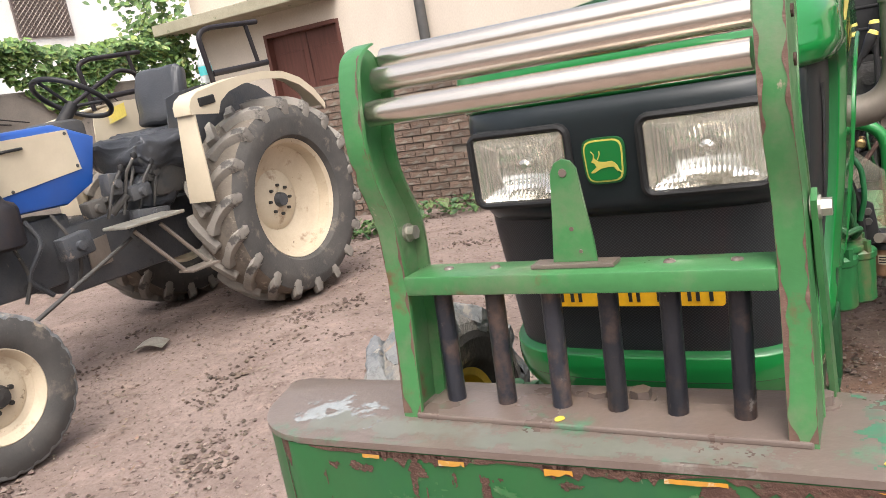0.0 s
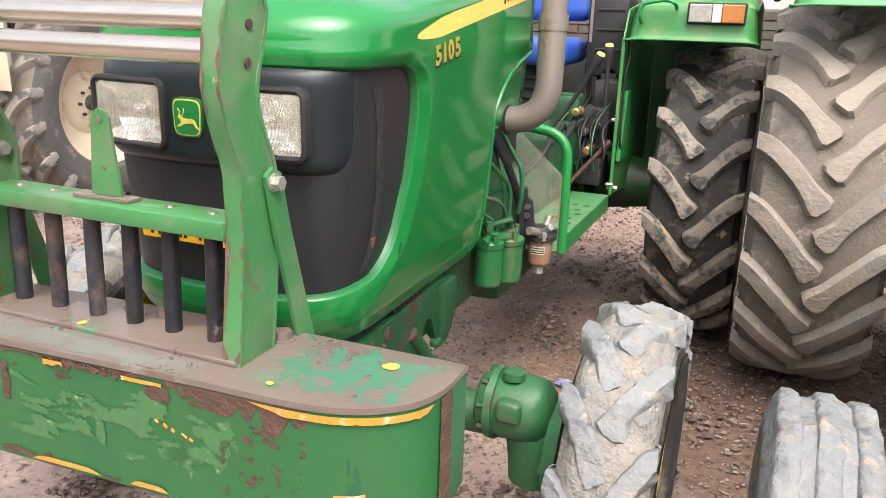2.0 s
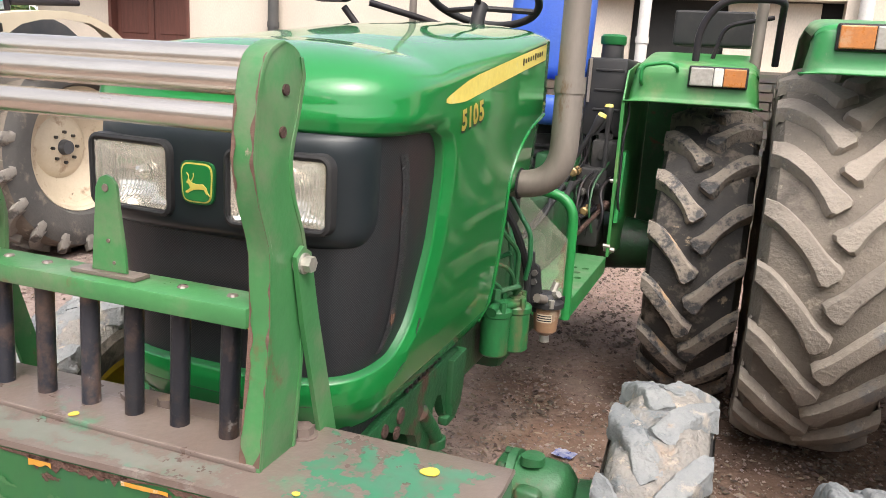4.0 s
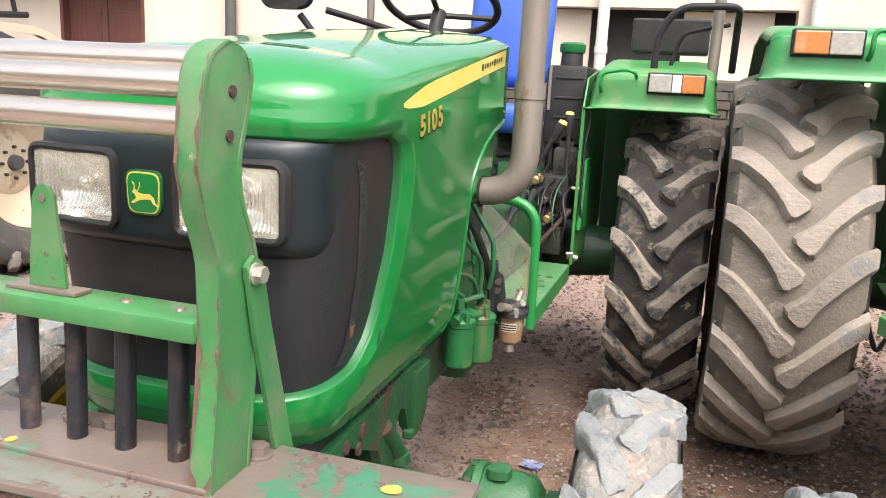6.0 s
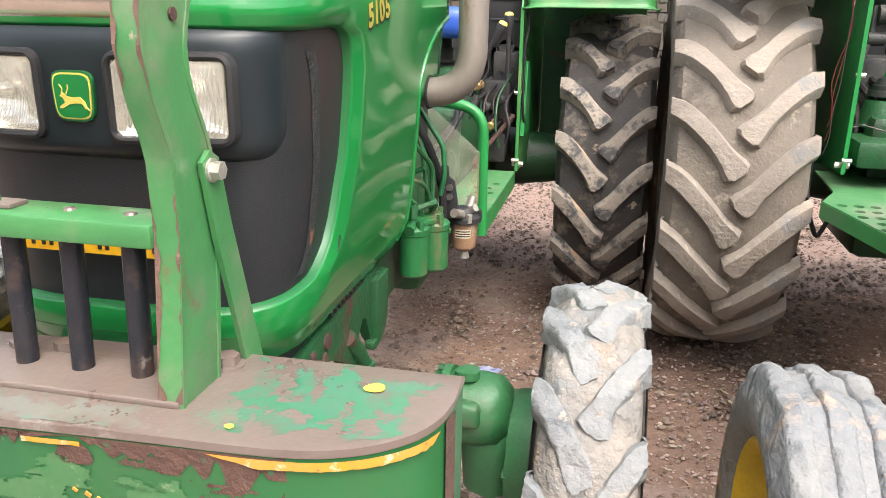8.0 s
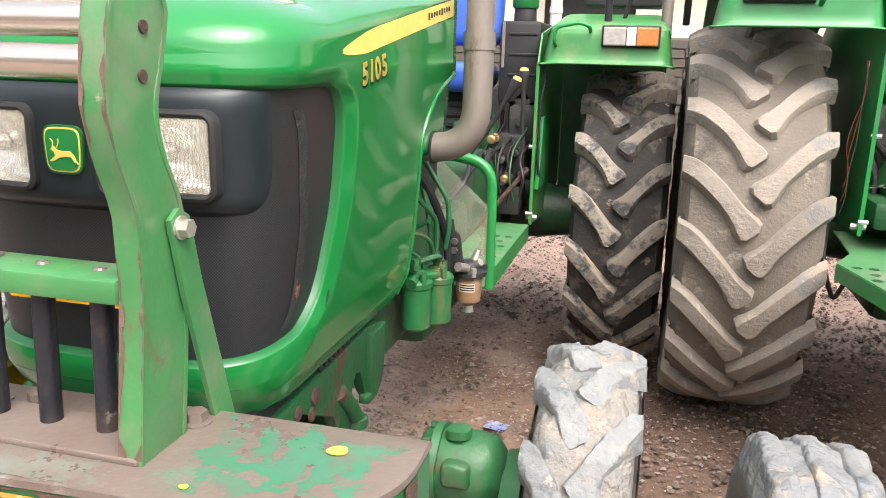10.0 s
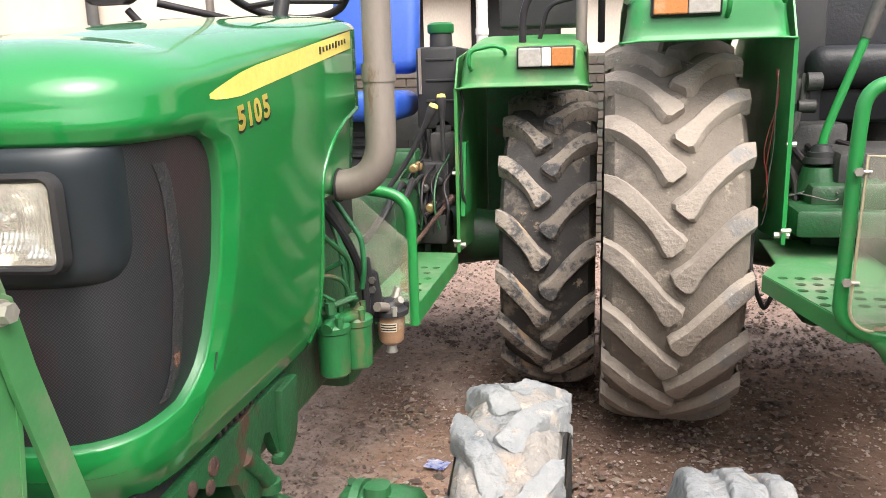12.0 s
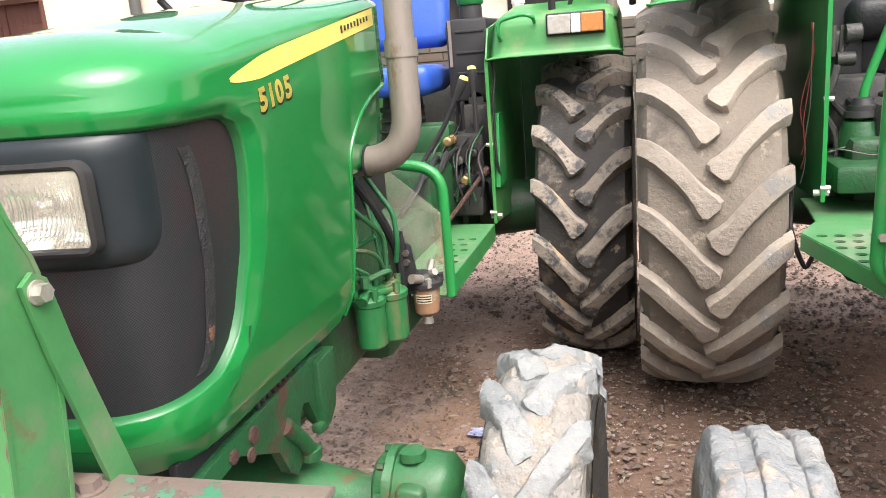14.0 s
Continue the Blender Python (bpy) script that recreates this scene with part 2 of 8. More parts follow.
green_dusty = material("dusty_green_platform_paint", (0.085, 0.215, 0.095), (0.055, 0.200, 0.070), 5.0, 0.45, bump=0.05, grain=0.3, spots=(((0.22, 0.24, 0.17), 6.0, 0.50, 0.2), ((0.14, 0.10, 0.06), 20.0, 0.66, 0.08)))
blue_seat = material("blue_vinyl", (0.02, 0.075, 0.42), (0.03, 0.09, 0.36), 6.0, 0.45, bump=0.08)
black_vinyl = material("black_vinyl", (0.010, 0.011, 0.013), (0.018, 0.018, 0.020), 5.0, 0.36, bump=0.15, spec=0.25)
# lighter copy of black_vinyl, lifted to paint in haze over the blue tractor
hazy_vinyl = material("hazy_dark_vinyl", (0.034, 0.038, 0.046), (0.055, 0.057, 0.064), 5.0, 0.34, bump=0.15, spec=0.45)
green_faded = material("sun_faded_green_sheet", (0.050, 0.225, 0.058), (0.038, 0.190, 0.050), 5.0, 0.40, bump=0.02, grain=0.15, spots=(((0.16, 0.22, 0.09), 4.0, 0.52, 0.2), ((0.26, 0.25, 0.15), 9.0, 0.64, 0.1), ((0.12, 0.07, 0.04), 34.0, 0.70, 0.04)))
# casting green darkened to hold the shade low between the wheels, plus grime spots
green_shaded = material("shaded_green_casting", (0.012, 0.085, 0.026), (0.016, 0.060, 0.022), 8.0, 0.45, bump=0.2, spots=(((0.035, 0.035, 0.028), 5.0, 0.52, 0.12), ((0.10, 0.085, 0.06), 9.0, 0.62, 0.1)))

def perforate(m, pitch):
    """Adds the dark openings of a fine diamond net to a material."""
    nt = m.node_tree
    b = nt.nodes["Principled BSDF"]
    old = b.inputs["Base Color"].links[0].from_socket

    def calc(kind, a, c=0.0):
        n = nt.nodes.new("ShaderNodeMath")
        n.operation = kind
        for sock, v in ((n.inputs[0], a), (n.inputs[1], c)):
            if isinstance(v, (int, float)):
                sock.default_value = v
            else:
                nt.links.new(v, sock)
        return n.outputs[0]
    co = nt.nodes.new("ShaderNodeTexCoord")
    sp = nt.nodes.new("ShaderNodeSeparateXYZ")
    nt.links.new(co.outputs["Object"], sp.inputs[0])
    turn = 2 * math.pi / pitch
    flat = calc("MULTIPLY", calc("ADD", calc("ABSOLUTE", sp.outputs[0]), sp.outputs[1]), turn * 0.5)
    high = calc("MULTIPLY", sp.outputs[2], turn * 0.62)
    net = calc("MULTIPLY", calc("SINE", calc("ADD", flat, high)), calc("SINE", calc("SUBTRACT", flat, high)))
    r = nt.nodes.new("ShaderNodeMapRange")
    r.inputs[1].default_value, r.inputs[2].default_value = 0.0, 0.35
    r.inputs[3].default_value, r.inputs[4].default_value = 1.0, 0.25
    nt.links.new(calc("ABSOLUTE", net), r.inputs[0])
    x = nt.nodes.new("ShaderNodeMix")
    x.data_type = "RGBA"
    x.inputs[6].default_value = (0.003, 0.003, 0.004, 1)
    nt.links.new(r.outputs[0], x.inputs[0])
    nt.links.new(old, x.inputs[7])
    nt.links.new(x.outputs[2], b.inputs["Base Color"])


def soil_tint(m, colour, cx, cy, rx, ry):
    """Tints a soil inside an uneven patch: darker for damp and shade, or paler for brick dust and light."""
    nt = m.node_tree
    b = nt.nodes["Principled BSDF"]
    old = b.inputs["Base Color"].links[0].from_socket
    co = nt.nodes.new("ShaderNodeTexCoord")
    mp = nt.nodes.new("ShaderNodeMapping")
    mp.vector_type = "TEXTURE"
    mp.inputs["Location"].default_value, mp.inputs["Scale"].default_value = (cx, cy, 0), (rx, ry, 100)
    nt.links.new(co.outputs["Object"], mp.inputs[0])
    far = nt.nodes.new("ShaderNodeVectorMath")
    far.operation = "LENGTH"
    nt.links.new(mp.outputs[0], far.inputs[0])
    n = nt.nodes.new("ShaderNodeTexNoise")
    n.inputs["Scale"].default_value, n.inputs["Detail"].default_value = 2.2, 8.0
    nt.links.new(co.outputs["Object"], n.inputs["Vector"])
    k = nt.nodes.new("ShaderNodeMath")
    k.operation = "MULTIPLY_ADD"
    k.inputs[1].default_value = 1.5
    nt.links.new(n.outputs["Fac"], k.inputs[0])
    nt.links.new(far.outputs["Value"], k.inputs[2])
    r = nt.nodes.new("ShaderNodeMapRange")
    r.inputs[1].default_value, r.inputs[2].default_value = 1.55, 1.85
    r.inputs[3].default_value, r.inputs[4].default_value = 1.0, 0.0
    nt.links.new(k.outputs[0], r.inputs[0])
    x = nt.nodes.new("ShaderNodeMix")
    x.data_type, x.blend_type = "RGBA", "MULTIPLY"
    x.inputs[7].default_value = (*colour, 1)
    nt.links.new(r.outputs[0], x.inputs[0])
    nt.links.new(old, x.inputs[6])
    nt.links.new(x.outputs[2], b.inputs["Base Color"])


edge_rust = material("pinkish_brown_edge_rust", (0.16, 0.092, 0.068), (0.11, 0.062, 0.046), 30.0, 0.7, bump=0.2)
rust_iron = material("brown_rusty_iron", (0.070, 0.034, 0.024), (0.045, 0.024, 0.019), 30.0, 0.85, bump=0.4)
grille_mesh = material("grille_mesh", (0.034, 0.039, 0.044), (0.048, 0.050, 0.053), 3.0, 0.40, bump=0.03, grain=0.2, spec=0.42, spots=(((0.085, 0.036, 0.038), 2.6, 0.52, 0.2), ((0.085, 0.080, 0.076), 4.5, 0.60, 0.25), ((0.22, 0.13, 0.08), 13.0, 0.70, 0.05)), stretch=(1, 1, 0.6))
perforate(grille_mesh, 0.0062)
engine_dark = material("oily_black_casting", (0.028, 0.029, 0.031), (0.060, 0.055, 0.050), 7.0, 0.5, 0.1, 0.25, spots=((DUST, 6.0, 0.68),), spec=0.3)

# ---- mesh makers ----
BASE = {}


def part(name, bm, mat, parent=None, label="", smooth=None):
    """Links a bmesh, built in world metres, as one mesh object under a thing or a part."""
    base = BASE.get(parent, Vector((0, 0, 0))) if parent else Vector((0, 0, 0))
    bmesh.ops.recalc_face_normals(bm, faces=bm.faces)
    bmesh.ops.translate(bm, verts=bm.verts, vec=-base)
    me = bpy.data.meshes.new(name)
    bm.to_mesh(me)
    bm.free()
    for m in mat if isinstance(mat, (list, tuple)) else [mat]:
        me.materials.append(m)
    if smooth is not None:
        me.shade_smooth()
        if smooth:
            me.set_sharp_from_angle(angle=radians(smooth))
    ob = new(name, me)
    ob.parent = parent
    BASE[ob] = base
    if label:
        tagged(ob, label)
    return ob


def thing(name, at, label, category, group="", kind=""):
    ob = new(name)
    ob.empty_display_size = 0.2
    ob.location = at
    BASE[ob] = Vector(at)
    return tagged(ob, label, category, group, kind)


def solo(name, bm, mat, label, category, group="", kind="", smooth=None):
    return tagged(part(name, bm, mat, None, smooth=smooth), label, category, group, kind)


def box(bm, c, s, bevel=0.0, turn=None, segs=2):
    g = bmesh.ops.create_cube(bm, size=1.0)["verts"]
    bmesh.ops.scale(bm, verts=g, vec=s)
    if bevel:
        es = list({e for v in g for e in v.link_edges})
        r = bmesh.ops.bevel(bm, geom=es, offset=bevel, segments=segs, affect="EDGES", profile=0.5)
        g = list({v for f in r["faces"] for v in f.verts} | {v for v in g if v.is_valid})
    if turn is not None:
        bmesh.ops.rotate(bm, verts=g, cent=(0, 0, 0), matrix=Euler([radians(a) for a in turn]).to_matrix())
    bmesh.ops.translate(bm, verts=g, vec=c)
    return g


def tube(bm, pts, r, n=14, caps=True):
    """A round pipe along a line of points; r is one radius or one for each point."""
    pts = [Vector(p) for p in pts]
    rs = r if isinstance(r, (list, tuple)) else [r] * len(pts)
    up = Vector((0, 0, 1))
    rings, side = [], None
    for i, p in enumerate(pts):
        d = (pts[min(i + 1, len(pts) - 1)] - pts[max(i - 1, 0)]).normalized()
        if side is None:
            side = d.cross(up if abs(d.z) < 0.9 else Vector((1, 0, 0))).normalized()
        side = (side - d * side.dot(d)).normalized()
        o = d.cross(side)
        rings.append([bm.verts.new(p + (side * math.cos(a) + o * math.sin(a)) * rs[i]) for a in [2 * math.pi * k / n for k in range(n)]])
    for a, b in zip(rings, rings[1:]):
        for k in range(n):
            bm.faces.new((a[k], a[(k + 1) % n], b[(k + 1) % n], b[k]))
    if caps:
        bm.faces.new(rings[0])
        bm.faces.new(rings[-1][::-1])
    return bm


def curve(pts, radius=0.08, n=6):
    """Rounds the corners of a line of points."""
    pts = [Vector(p) for p in pts]
    out = [pts[0]]
    for a, b, c in zip(pts, pts[1:], pts[2:]):
        r = min(radius, (a - b).length * 0.49, (c - b).length * 0.49)
        s, e = b + (a - b).normalized() * r, b + (c - b).normalized() * r
        for k in range(n + 1):
            t = k / n
            out.append(s * (1 - t) ** 2 + b * 2 * t * (1 - t) + e * t * t)
    return out + [pts[-1]]


def lathe(bm, profile, centre, axis="x", n=48, closed=False, caps=True):
    """Turns a profile of (along, radius) about an axis through centre."""
    rings = []
    for h, r in profile:
        ring = []
        for k in range(n):
            a = 2 * math.pi * k / n
            c, s = r * math.cos(a), r * math.sin(a)
            p = {"x": (h, c, s), "y": (c, h, s), "z": (c, s, h)}[axis]
            ring.append(bm.verts.new(Vector(centre) + Vector(p)))
        rings.append(ring)
    pairs = list(zip(rings, rings[1:])) + ([(rings[-1], rings[0])] if closed else [])
    for a, b in pairs:
        for k in range(n):
            bm.faces.new((a[k], a[(k + 1) % n], b[(k + 1) % n], b[k]))
    if not closed and caps:
        if profile[0][1] > 1e-4:
            bm.faces.new(rings[0])
        if profile[-1][1] > 1e-4:
            bm.faces.new(rings[-1][::-1])
    return bm


def prism(bm, outline, lo, hi, axis="z", bevel=0.0):
    """A plate with the given outline, from lo to hi along an axis. Outline: (a, b) in the two other axes, in order."""
    def p(a, b, h):
        return {"z": (a, b, h), "x": (h, a, b), "y": (a, h, b)}[axis]
    lower = [bm.verts.new(p(a, b, lo)) for a, b in outline]
    upper = [bm.verts.new(p(a, b, hi)) for a, b in outline]
    faces = [bm.faces.new(lower[::-1]), bm.faces.new(upper)]
    n = len(outline)
    for k in range(n):
        faces.append(bm.faces.new((lower[k], lower[(k + 1) % n], upper[(k + 1) % n], upper[k])))
    if bevel:
        es = list({e for f in faces[:2] for e in f.edges})
        bmesh.ops.bevel(bm, geom=es, offset=bevel, segments=2, affect="EDGES", profile=0.5)
    return bm


def rounded(cx, cy, w, h, r, n=5):
    """The outline of a rectangle with round corners."""
    out = []
    for k, (sx, sy) in enumerate(((1, 1), (-1, 1), (-1, -1), (1, -1))):
        for j in range(n + 1):
            a = math.pi / 2 * (k + j / n)
            out.append((cx + sx * (w / 2 - r) + r * math.cos(a), cy + sy * (h / 2 - r) + r * math.sin(a)))
    return out


def grid(bm, f, nu, nv, mat=0):
    """A sheet of quads through f(u, v), u and v from 0 to 1."""
    vs = [[bm.verts.new(f(i / nu, j / nv)) for j in range(nv + 1)] for i in range(nu + 1)]
    for i in range(nu):
        for j in range(nv):
            bm.faces.new((vs[i][j], vs[i + 1][j], vs[i + 1][j + 1], vs[i][j + 1])).material_index = mat
    return vs


def lettering(name, text, size, m, mat, parent, label="", deep=0.002, fat=0.0, shear=0.0):
    cu = bpy.data.curves.new(name, "FONT")
    cu.body, cu.size, cu.extrude, cu.offset, cu.shear = text, size, deep, fat, shear
    cu.align_x = "CENTER"
    cu.space_character = 0.84
    ob = new(name + "_curve", cu)
    dg = bpy.context.evaluated_depsgraph_get()
    me = bpy.data.meshes.new_from_object(ob.evaluated_get(dg))
    bpy.data.objects.remove(ob)
    bpy.data.curves.remove(cu)
    bm = bmesh.new()
    bm.from_mesh(me)
    bpy.data.meshes.remove(me)
    bmesh.ops.transform(bm, matrix=m, verts=bm.verts)
    return part(name, bm, mat, parent, label)


def lerp(table, x):
    return float(np.interp(x, [a for a, _ in table], [b for _, b in table]))


def ramp01(a, b, x):
    t = min(1, max(0, (x - a) / (b - a)))
    return t * t * (3 - 2 * t)


# ---- wheels ----


def lug_mesh(name, R, w, high, lead, side, mats, mud=0.0, fat=1.0):
    """One tread bar, its root on a wheel of radius R that turns about x: a broad head at the crown, a bent bar, and a toe that folds down the side wall."""
    bm = bmesh.new()
    rows = []
    wrap = 0.035 if mud else 0.075

    def mid(q):
        return Vector((0.5 * w * (0.02 + 0.98 * q), lead * R * (1 - max(0.0, 1 - q) ** 1.32)))

    def put(x, y, r, seed):
        jig = (mud or 0.0035) * noise.noise(Vector((x * 12 + R, y * 12, seed + side * 3)))
        ang = y / R + jig * 0.8
        return bm.verts.new((side * x, math.sin(ang) * (r + jig), math.cos(ang) * (r + jig)))

    def half_at(q):
        return (0.0235 + 0.0185 * math.exp(-(q / 0.15) ** 2) + 0.006 * q) * fat * (0.62 if q < 0.01 else 0.9 if q < 0.05 else 1.0)

    sides = ((-1.42, -0.02), (-1.06, high * 0.72), (-0.88, high * 0.97), (0.0, high), (0.88, high * 0.97), (1.06, high * 0.72), (1.42, -0.02))
    for q in (0.0, 0.03, 0.09, 0.17, 0.26, 0.37, 0.50, 0.64, 0.78, 0.90, 1.0):
        d = (mid(q + 0.02) - mid(q)).normalized()
        n = Vector((-d.y, d.x))
        row = []
        for v, lift in sides:
            p = mid(q) + n * half_at(q) * v
            p.x = min(p.x, 0.508 * w)
            t = abs(p.x) / (0.5 * w)
            row.append(put(p.x, p.y, R + lift - 0.036 * (max(0, t - 0.45) / 0.55) ** 2 * w / 0.4, lift * 30))
        rows.append(row)
    end = mid(1.0)
    for drop, out, k in ((0.35, 0.85, 1.0), (0.75, 0.55, 0.9), (1.0, 0.05, 0.75)):
        row = []
        for v, lift in sides:
            x = 0.5 * w - 0.008 + max(-0.012, lift * out * 0.30)
            row.append(put(x, end.y + half_at(1.0) * v * k * 1.05 + 0.10 * wrap * drop, R + high * 0.6 * (1 - drop) - 0.036 * w / 0.4 - wrap * drop + min(0, lift) * 0.3, lift * 20 + drop))
        rows.append(row)
    for a, b in zip(rows, rows[1:]):
        for k in range(len(sides) - 1):
            bm.faces.new((a[k], a[k + 1], b[k + 1], b[k]))
    bm.faces.new(rows[0])
    bm.faces.new(rows[-1][::-1])
    bmesh.ops.recalc_face_normals(bm, faces=bm.faces)
    if mud:
        bmesh.ops.subdivide_edges(bm, edges=bm.edges[:], cuts=2, use_grid_fill=True)
        for v in bm.verts:
            v.co += 0.0045 * noise.noise_vector(v.co * 26) + 0.0040 * noise.noise_vector(v.co * 70)
    me = bpy.data.meshes.new(name)
    bm.to_mesh(me)
    bm.free()
    for m in mats:
        me.materials.append(m)
    me.shade_smooth()
    me.set_sharp_from_angle(angle=radians(60 if mud else 36))
    return me


def lugged_wheel(parent, name, at, R, w, count, high, carcass, lug_mat, rim_mat, rim_r, outer, lead=0.36, mud=0.0, label="", phase=0.0, dish=0.05, wall=None, fat=1.0, hub_mat=None):
    """A driven tractor wheel: tyre body, tread bars, rim disc and hub. outer: +1 or -1, the side along x that faces away from the tractor."""
    at = Vector(at)
    root = R - high
    bm = bmesh.new()
    h = w / 2
    prof = [(-h * 0.62, rim_r), (-h * 0.86, rim_r + 0.03), (-h, (rim_r + root) / 2 + 0.01), (-h * 0.97, root - 0.09), (-h * 0.86, root - 0.035), (-h * 0.5, root - 0.006), (0, root),
            (h * 0.5, root - 0.006), (h * 0.86, root - 0.035), (h * 0.97, root - 0.09), (h, (rim_r + root) / 2 + 0.01), (h * 0.86, rim_r + 0.03), (h * 0.62, rim_r)]
    if mud:
        prof = [(a[0] + (b[0] - a[0]) * k / 5, a[1] + (b[1] - a[1]) * k / 5) for a, b in zip(prof, prof[1:]) for k in range(5)] + [prof[-1]]
    lathe(bm, prof, at, "x", 200 if mud else 72, closed=True)
    if mud:
        # dried mud packed between the bars
        for v in bm.verts:
            d = v.co - at
            rad = math.hypot(d.y, d.z)
            pack = ramp01(root - 0.055, root - 0.012, rad)
            if pack > 0:
                q = Vector((d.x, d.y, d.z))
                lump = 0.95 + 1.0 * noise.noise(q * 9) + 0.55 * noise.noise(q * 24) + 0.30 * noise.noise(q * 60)
                k = 1 + mud * pack * lump / rad
                v.co = at + Vector((d.x, d.y * k, d.z * k))
    for fc in bm.faces:
        d = fc.calc_center_median() - at
        fc.material_index = 1 if math.hypot(d.y, d.z) < root - 0.06 else 0
    tyre = part(name, bm, [carcass, wall or carcass], parent, label, smooth=40)
    base = BASE[parent]
    me = {s: lug_mesh("tread_bar", root, w, high, lead, s, [lug_mat], mud, fat) for s in (1, -1)}
    for k in range(count):
        for s in (1, -1):
            ob = new("tread_bar", me[s])
            ob.parent = tyre
            a = 2 * math.pi * (k + (0.5 if s > 0 else 0)) / count + phase
            ob.matrix_basis = Matrix.Translation(at - base) @ Matrix.Rotation(a, 4, "X")
    rim = bmesh.new()
    o = outer
    lathe(rim, [(o * h * 0.66, rim_r + 0.012), (o * h * 0.70, rim_r + 0.004), (o * h * 0.6, rim_r - 0.02), (o * h * 0.2, rim_r - 0.035), (o * (h * 0.2 - dish * 0.3), rim_r - 0.07),
                (o * (h * 0.2 - dish), rim_r * 0.52), (o * (h * 0.2 - dish * 0.6), rim_r * 0.40), (o * (h * 0.2 - dish * 0.6), 0.0)], at, "x", 56, caps=False)
    lathe(rim, [(-o * h * 0.66, rim_r + 0.012), (-o * h * 0.6, rim_r - 0.02), (0, rim_r - 0.035)], at, "x", 40, caps=False)
    part("rim", rim, rim_mat, tyre, smooth=35)
    hub = bmesh.new()
    hx = o * (h * 0.2 - dish * 0.6)
    lathe(hub, [(hx, rim_r * 0.13), (hx + o * 0.045, rim_r * 0.11), (hx + o * 0.05, 0.0)], at, "x", 20)
    for k in range(8):
        a = 2 * math.pi * k / 8
        c = at + Vector((0, math.cos(a), math.sin(a))) * rim_r * 0.25
        nut = bmesh.new()
        tube(nut, [c + Vector((hx - o * 0.01, 0, 0)), c + Vector((hx + o * 0.022, 0, 0))], 0.012, 6)
        part("wheel_nut", nut, engine_dark, tyre)
    part("hub", hub, hub_mat or rim_mat, tyre, smooth=40)
    return tyre


def ribbed_wheel(parent, name, at, R, w, ribs, carcass, rim_mat, rim_r, outer, mud=0.0, label="", notch=0.0, tread=None, groove=0.014):
    """A free-rolling front wheel with ribs that run round the tread."""
    at = Vector(at)
    h = w / 2
    prof = [(-h * 0.7, rim_r), (-h * 0.92, rim_r + 0.03), (-h, (rim_r + R) / 2), (-h * 0.96, R - 0.06), (-h * 0.84, R - 0.022)]
    for k in range(ribs):
        c = -h * 0.62 + 1.24 * h * k / (ribs - 1)
        b = h * 0.36 / ribs * 1.7
        crown = R - 0.012 * (c / h) ** 2
        prof += [(c - b, crown - groove), (c - b * 0.86, crown - groove * 0.35), (c - b * 0.62, crown), (c, crown + 0.001), (c + b * 0.62, crown), (c + b * 0.86, crown - groove * 0.35), (c + b, crown - groove)]
    prof += [(h * 0.84, R - 0.022), (h * 0.96, R - 0.06), (h, (rim_r + R) / 2), (h * 0.92, rim_r + 0.03), (h * 0.7, rim_r)]
    bm = bmesh.new()
    lathe(bm, prof, at, "x", 168, closed=True)
    for v in bm.verts:
        d = v.co - at
        rad = math.hypot(d.y, d.z)
        if rad > R - 0.08 and mud:
            k = 1 + mud * (noise.noise(Vector((d.x * 13, d.y * 16, d.z * 16))) + 0.45 * noise.noise(d * 42)) / rad
            a = math.atan2(d.z, d.y)
            if notch and abs(d.x) > h * 0.7 and math.sin(a * 26) > 0.5:
                k -= notch / rad
            v.co = at + Vector((d.x, d.y * k, d.z * k))
    for fc in bm.faces:
        d = fc.calc_center_median() - at
        fc.material_index = 1 if math.hypot(d.y, d.z) > R - 0.035 else 0
    tyre = part(name, bm, [carcass, tread or carcass], parent, label, smooth=40)
    rim = bmesh.new()
    o = outer
    lathe(rim, [(o * h * 0.74, rim_r + 0.014), (o * h * 0.80, rim_r + 0.004), (o * h * 0.66, rim_r - 0.012), (o * h * 0.3, rim_r - 0.03), (o * h * 0.16, rim_r * 0.72), (o * h * 0.3, rim_r * 0.62),
                (o * h * 0.34, rim_r * 0.36), (o * h * 0.34, 0.0)], at, "x", 48, caps=False)
    lathe(rim, [(-o * h * 0.74, rim_r + 0.014), (-o * h * 0.66, rim_r - 0.012), (0, rim_r - 0.03)], at, "x", 40, caps=False)
    part("rim", rim, rim_mat, tyre, smooth=35)
    hub = bmesh.new()
    hx = o * h * 0.34
    lathe(hub, [(hx, rim_r * 0.27), (hx + o * 0.02, rim_r * 0.26), (hx + o * 0.035, rim_r * 0.2), (hx + o * 0.055, rim_r * 0.19), (hx + o * 0.062, 0.0)], at, "x", 20)
    for k in range(6):
        a = 2 * math.pi * k / 6 + 0.3
        c = at + Vector((0, math.cos(a), math.sin(a))) * rim_r * 0.34
        nut = bmesh.new()
        tube(nut, [c + Vector((hx - o * 0.01, 0, 0)), c + Vector((hx + o * 0.02, 0, 0))], 0.013, 6)
        part("wheel_nut", nut, engine_dark, tyre)
    part("hub", hub, engine_dark, tyre)
    return tyre

# ---- ground ----


def ground_z(x, y):
    return 0.11 * ramp01(1.2, 2.8, y) * ramp01(1.2, 2.7, -x)


